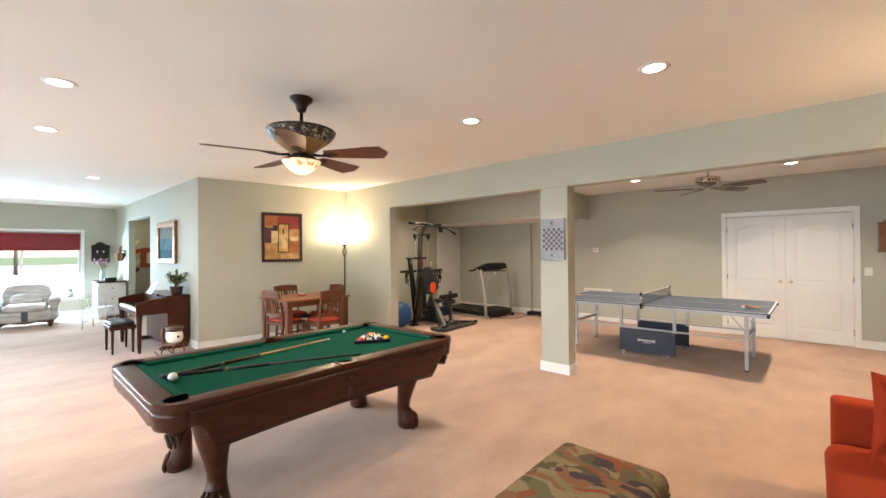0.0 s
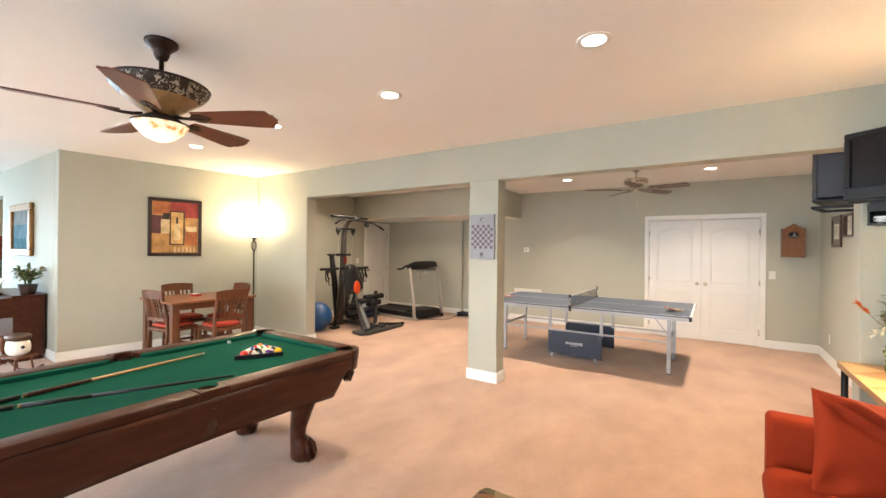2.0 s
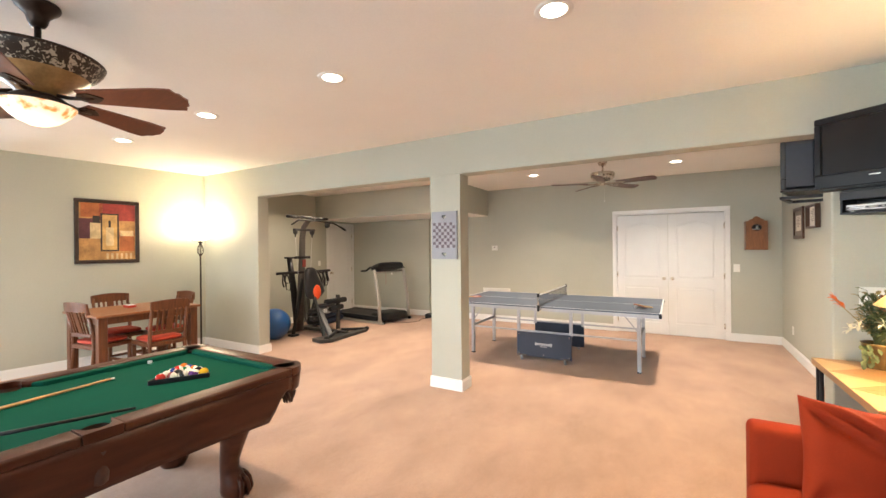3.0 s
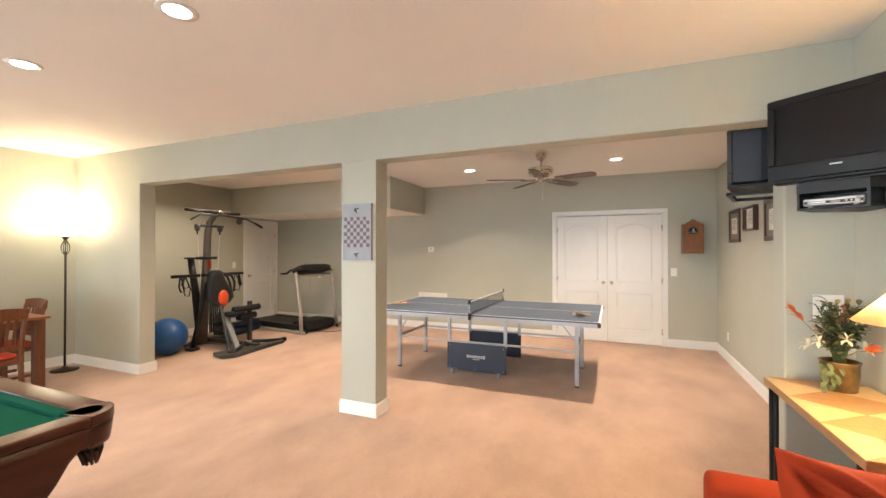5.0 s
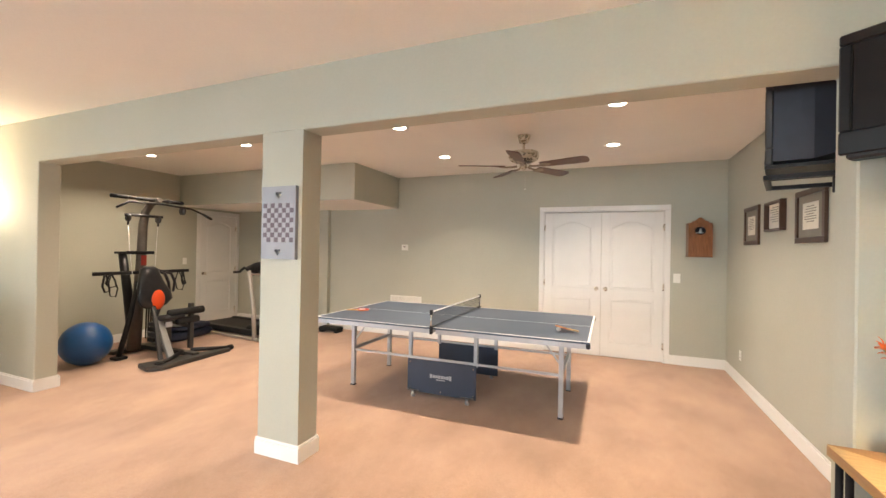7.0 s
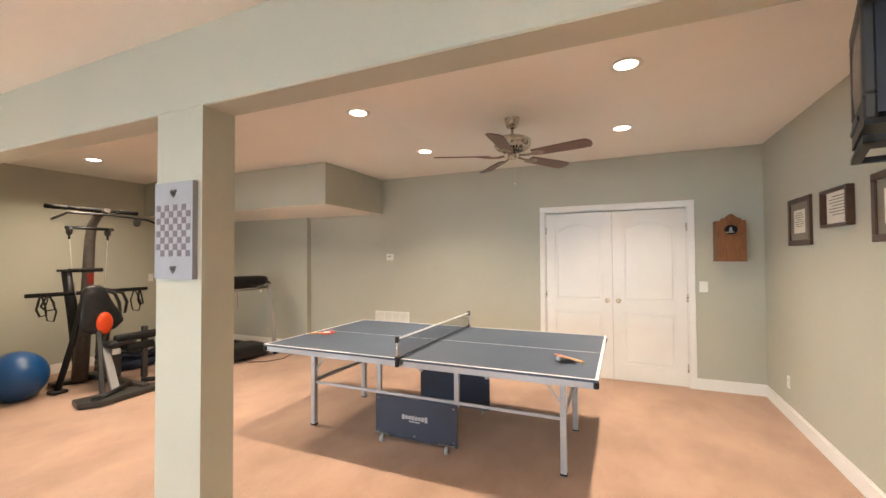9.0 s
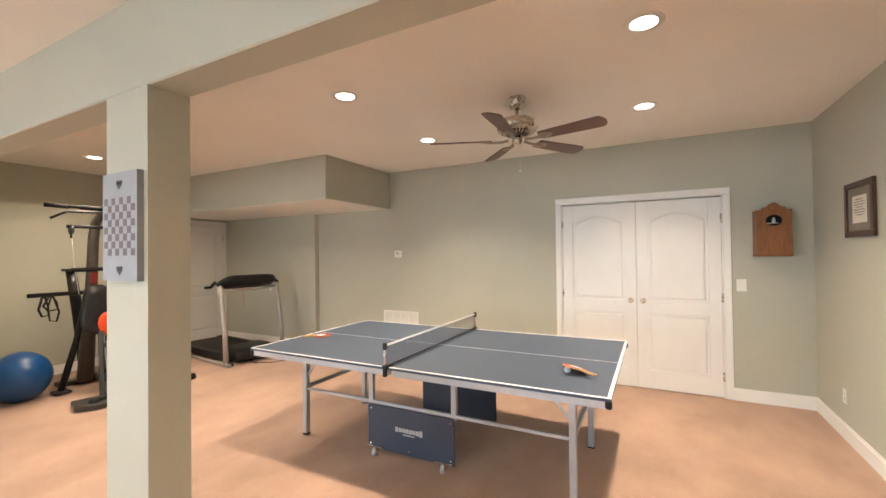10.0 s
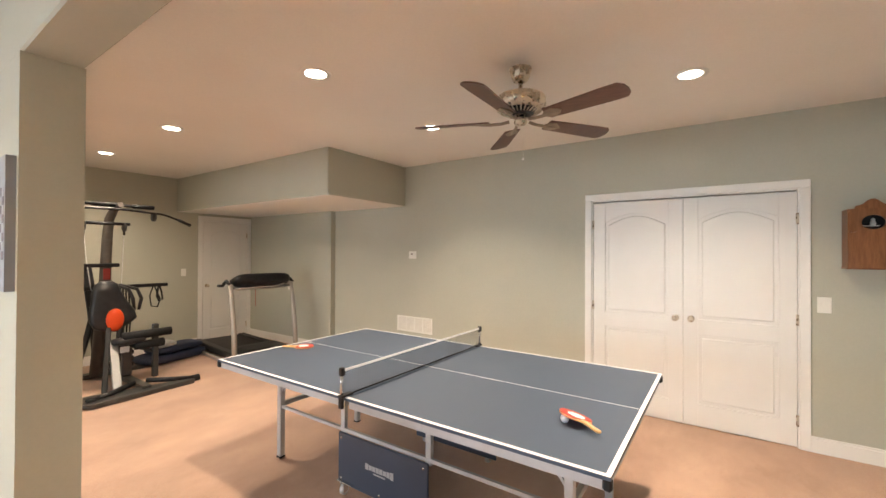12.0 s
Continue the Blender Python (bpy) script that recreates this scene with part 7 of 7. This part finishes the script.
# gilt framed picture above the piano
mp_ = thing("framed_landscape", (-8.83, 2.18, 1.735), "blue landscape picture in wide gilt frame", "picture")
fw, fh = 0.62, 0.40
GILT = mat("aged_gilt", (0.30, 0.15, 0.05), 0.4, 0.5, var=0.25, scale=12, bump=0.2, bump_scale=60)
for x0, x1, z0, z1 in ((-fw, fw, fh - 0.10, fh), (-fw, fw, -fh, -fh + 0.10), (-fw, -fw + 0.12, -fh + 0.10, fh - 0.10), (fw - 0.12, fw, -fh + 0.10, fh - 0.10)):
    M().box(x0, x1, -0.055, -0.001, z0, z1, 0.015).make("frame_rail", GILT, mp_)
M().box(-fw + 0.12, fw - 0.12, -0.02, -0.004, -fh + 0.10, fh - 0.10).make("picture_mat", PAPER, mp_)
for z0, z1, c in ((-0.22, -0.10, (0.05, 0.14, 0.18)), (-0.10, 0.06, (0.10, 0.19, 0.24)), (0.06, 0.22, (0.20, 0.22, 0.22))):
    M().box(-0.495, 0.495, -0.0212, -0.0201, z0 * 1.35, z1 * 1.35).make("painted_band", mat("landscape_paint", c, 0.9, var=0.25, scale=6, spec=0.1), mp_)

# spinet piano with bench
pn = thing("spinet_piano", (-8.17, 1.78, 0), "dark mahogany spinet piano against the wall", "piano")
M().box(-0.70, 0.70, 0.06, 0.37, 0.06, 0.86, 0.008).make("body", MAHOGX, pn)
M().box(-0.72, 0.72, 0.04, 0.385, 0.86, 0.885, 0.006).make("lid", MAHOGX, pn)
M().box(-0.652, 0.652, -0.355, 0.058, 0.60, 0.68, 0.008).make("key_bed", MAHOGX, pn)
for s in (-1, 1):
    M().prism([(-0.36, 0.60), (0.06, 0.60), (0.06, 0.86), (-0.16, 0.84), (-0.36, 0.79)], 0, 0.045, pose(s * 0.70 - (0.045 if s > 0 else 0), 0, 0) @ Matrix(((0, 0, 1, 0), (1, 0, 0, 0), (0, 1, 0, 0), (0, 0, 0, 1)))).make("cheek", MAHOG, pn)
    M().lathe([(0.022, 0.0), (0.028, 0.10), (0.035, 0.45), (0.045, 0.56), (0.045, 0.60)], (s * 0.655, -0.31, 0), 14).make("leg", MAHOG, pn)
    M().box(s * 0.66 - 0.04, s * 0.66 + 0.04, -0.05, 0.36, 0.0, 0.06, 0.01).make("toe_block", MAHOG, pn)
wk = M().box(-0.655, 0.655, -0.345, -0.20, 0.681, 0.70)
wk.make("white_keys", LINE, pn, "white keys")
for i in range(36):
    if i % 7 not in (2, 6):
        M().box(-0.64 + 0.0355 * i + 0.010, -0.64 + 0.0355 * i + 0.022, -0.29, -0.20, 0.70, 0.712).make("black_key", BLACK, pn)
M().box(-0.652, 0.652, 0.015, 0.045, 0.69, 0.858, 0.004).make("fall_board", MAHOGX, pn)
M().box(-0.30, 0.30, 0.0, 0.03, 0.86, 0.90, 0.004).make("music_ledge", MAHOGX, pn)
tagged(M().bar((-8.12, 1.72, 0.835), (-8.12, 1.84, 1.025), 0.36, 0.012, up=(0, 1, 0)).make("sheet_music", PAPER), "open sheet music on the piano", "sheet music")
pf = thing("photo_frame", (-7.92, 2.03, 0.83), "dark framed photo standing on the piano", "photo frame")
M().bar((0, 0, 0.0), (0, 0.07, 0.26), 0.20, 0.015, up=(0, 1, 0)).make("frame", FRAMED, pf)
M().bar((0, -0.010, 0.04), (0, 0.050, 0.23), 0.14, 0.006, up=(0, 1, 0)).make("photo", PAPER, pf)
pt = thing("potted_plant", (-7.59, 2.0, 0.83), "green leafy plant in dark pot on piano", "potted plant")
M().lathe([(0.07, 0), (0.085, 0.05), (0.10, 0.13), (0.105, 0.14), (0.09, 0.14)], seg=20).make("pot", FRAMED, pt)
bush(pt, 0.13, 0.22, 0.24, 180, mat("pothos_green", (0.075, 0.13, 0.04), 0.6, var=0.3, scale=20), LEAFB, lo=0.05, hi=0.10, seed=21)
bn = thing("piano_bench", (-8.0, 1.30, 0), "dark wooden piano bench with padded seat", "bench")
M().box(-0.30, 0.30, -0.17, 0.17, 0.38, 0.44, 0.006).make("seat_frame", MAHOGX, bn)
M().pillow(0.29, 0.165, 0.035, Matrix.Translation((0, 0, 0.465)), power=0.3).make("cushion", VINYL, bn, "dark padded cushion")
for s in (-1, 1):
    for u in (-1, 1):
        M().cyl((s * 0.26, u * 0.13, 0), (s * 0.26, u * 0.13, 0.38), 0.014, 0.024, 10).make("leg", MAHOG, bn)

# rocking toy with a plush lamb
rt = thing("rocking_toy", (-6.84, 1.76, 0), "small wooden rocker with white and brown plush toy", "toy", turn=25)
for s in (-1, 1):
    M().tube([(-0.26, s * 0.10, 0.09), (-0.13, s * 0.10, 0.025), (0.0, s * 0.10, 0.010), (0.13, s * 0.10, 0.025), (0.26, s * 0.10, 0.09)], 0.013, 8).make("rocker", OAK, rt)
    for x in (-0.12, 0.12):
        M().cyl((x, s * 0.10, 0.02), (x * 0.9, s * 0.08, 0.20), 0.011, seg=8).make("post", OAK, rt)
M().box(-0.18, 0.18, -0.11, 0.11, 0.20, 0.225, 0.004).make("seat", OAK, rt)
M().tube([(-0.17, 0, 0.22), (-0.21, 0, 0.36), (-0.19, 0, 0.44)], [0.02, 0.03, 0.02], 8).make("back_post", OAK, rt)
M().pillow(0.12, 0.10, 0.11, Matrix.Translation((0.03, 0, 0.32)), power=0.8, seed=3).make("plush_body", WHITEBALL, rt, "white plush body")
M().pillow(0.12, 0.11, 0.05, Matrix.Translation((0.03, 0, 0.44)), power=0.8, seed=8).make("plush_cap", BROWNF, rt, "dark brown plush top")
M().ball((0.135, -0.03, 0.33), 0.022, seg=10).make("plush_nose", BLACK, rt)

tagged(M().lathe([(0.055, 0.0), (0.07, 0.06), (0.06, 0.13), (0.035, 0.15), (0.05, 0.19), (0.045, 0.23), (0.01, 0.25)], (-13.83, 1.22, WZ0), 14).make("bear_ornament", mat("grey_plush", (0.30, 0.27, 0.25), 0.95, var=0.15, scale=30)), "small grey plush ornament on the window sill", "ornament")

# glazed opening on the garden side
gw = thing("window_2", ((S0 + S1) / 2, SOUTH_Y, 0), "wide white-framed glazed garden doors", "window")
gw["kind"] = "structure"
gh = (S1 - S0) / 2
for i in range(9):
    x = -gh + 2 * gh * i / 8
    M().box(max(-gh, x - 0.04), min(gh, x + 0.04), -0.11, -0.05, 0, SZ1).make("mullion", TRIM, gw)
M().box(-gh, gh, -0.12, -0.04, SZ1 - 0.06, SZ1 - 0.001).make("head", TRIM, gw)
for i in range(8):
    x0, x1 = -gh + 2 * gh * i / 8 + 0.04, -gh + 2 * gh * (i + 1) / 8 - 0.04
    ob = M().box(x0, x1, -0.085, -0.080, 0.02, SZ1 - 0.06).make("pane", PANE, gw)
    ob.visible_shadow = False

# ---------- everything down on the carpet ----------
for name in ("pool_table", "floor_lamp", "sofa", "ottoman", "console_table", "table_tennis_table"):
    settle(bpy.data.objects[name])
for name in ("armchair", "white_cabinet", "metal_chair", "spinet_piano", "piano_bench", "rocking_toy", "multi_gym", "folded_mat", "step_bench", "treadmill"):
    settle(bpy.data.objects[name], False)

# ---------- outside ----------
GRASS = mat("lawn_grass", (0.10, 0.14, 0.055), 0.9, var=0.35, scale=0.6, fine=0.4, fine_scale=30)
structure(M().box(-400, 400, -400, 400, -0.6, -0.25).make("ground", GRASS), "mown green lawn", "lawn")
# made-up pale slab over the lawn, so the window view turns bright white
CONCRETE = mat("pale_concrete", (0.52, 0.51, 0.49), 0.85, var=0.06, scale=0.8, fine=0.1, fine_scale=60, bump=0.1)
structure(M().box(-95, FAR_X - 0.3, -30, 30, -0.3, -0.235).make("driveway", CONCRETE), "pale slab added outside to whiten the window view", "driveway")
HEDGE = mat("tree_foliage", (0.05, 0.10, 0.03), 0.8, var=0.4, scale=1.5)
BARK = mat("tree_bark", (0.10, 0.075, 0.055), 0.9, var=0.3, scale=6, bump=0.4, bump_scale=30)


def tree(x, y, h, seed):
    r = random.Random(seed)
    t = thing("tree", (x, y, -0.25), "leafy broad green garden tree", "tree", "garden trees")
    M().tube([(0, 0, 0), (0.05, 0.03, h * 0.3), (0.0, 0.08, h * 0.6)], [0.16, 0.12, 0.07], 8).make("trunk", BARK, t)
    lm = M()
    cr = M()
    for i in range(9):
        g = r.uniform(0, 6.28)
        tip = Vector((math.cos(g) * h * 0.28 * r.uniform(0.5, 1), math.sin(g) * h * 0.28 * r.uniform(0.5, 1), h * r.uniform(0.5, 0.95)))
        lm.tube([(0, 0, h * 0.35), tip * 0.55 + Vector((0, 0, h * 0.2)), tip], [0.06, 0.035, 0.012], 6)
        for k2 in range(70):
            o = Vector((r.gauss(0, 1), r.gauss(0, 1), r.gauss(0, 0.8))) * h * 0.10
            leaf(cr, tip + o, (r.uniform(-1, 1), r.uniform(-1, 1), r.uniform(-0.6, 0.6)), r.uniform(0.18, 0.34), 0.14)
    lm.make("limbs", BARK, t)
    tagged(cr.make("crown", HEDGE, t), kind="stuff")


for i, (x, y, h) in enumerate(((-44, -3.0, 9.0), (-52, 1.0, 10.0), (-47, 5.5, 9.0), (-55, -8.0, 10.5), (-50, 9.2, 9.5))):
    tree(x, y, h, 40 + i)
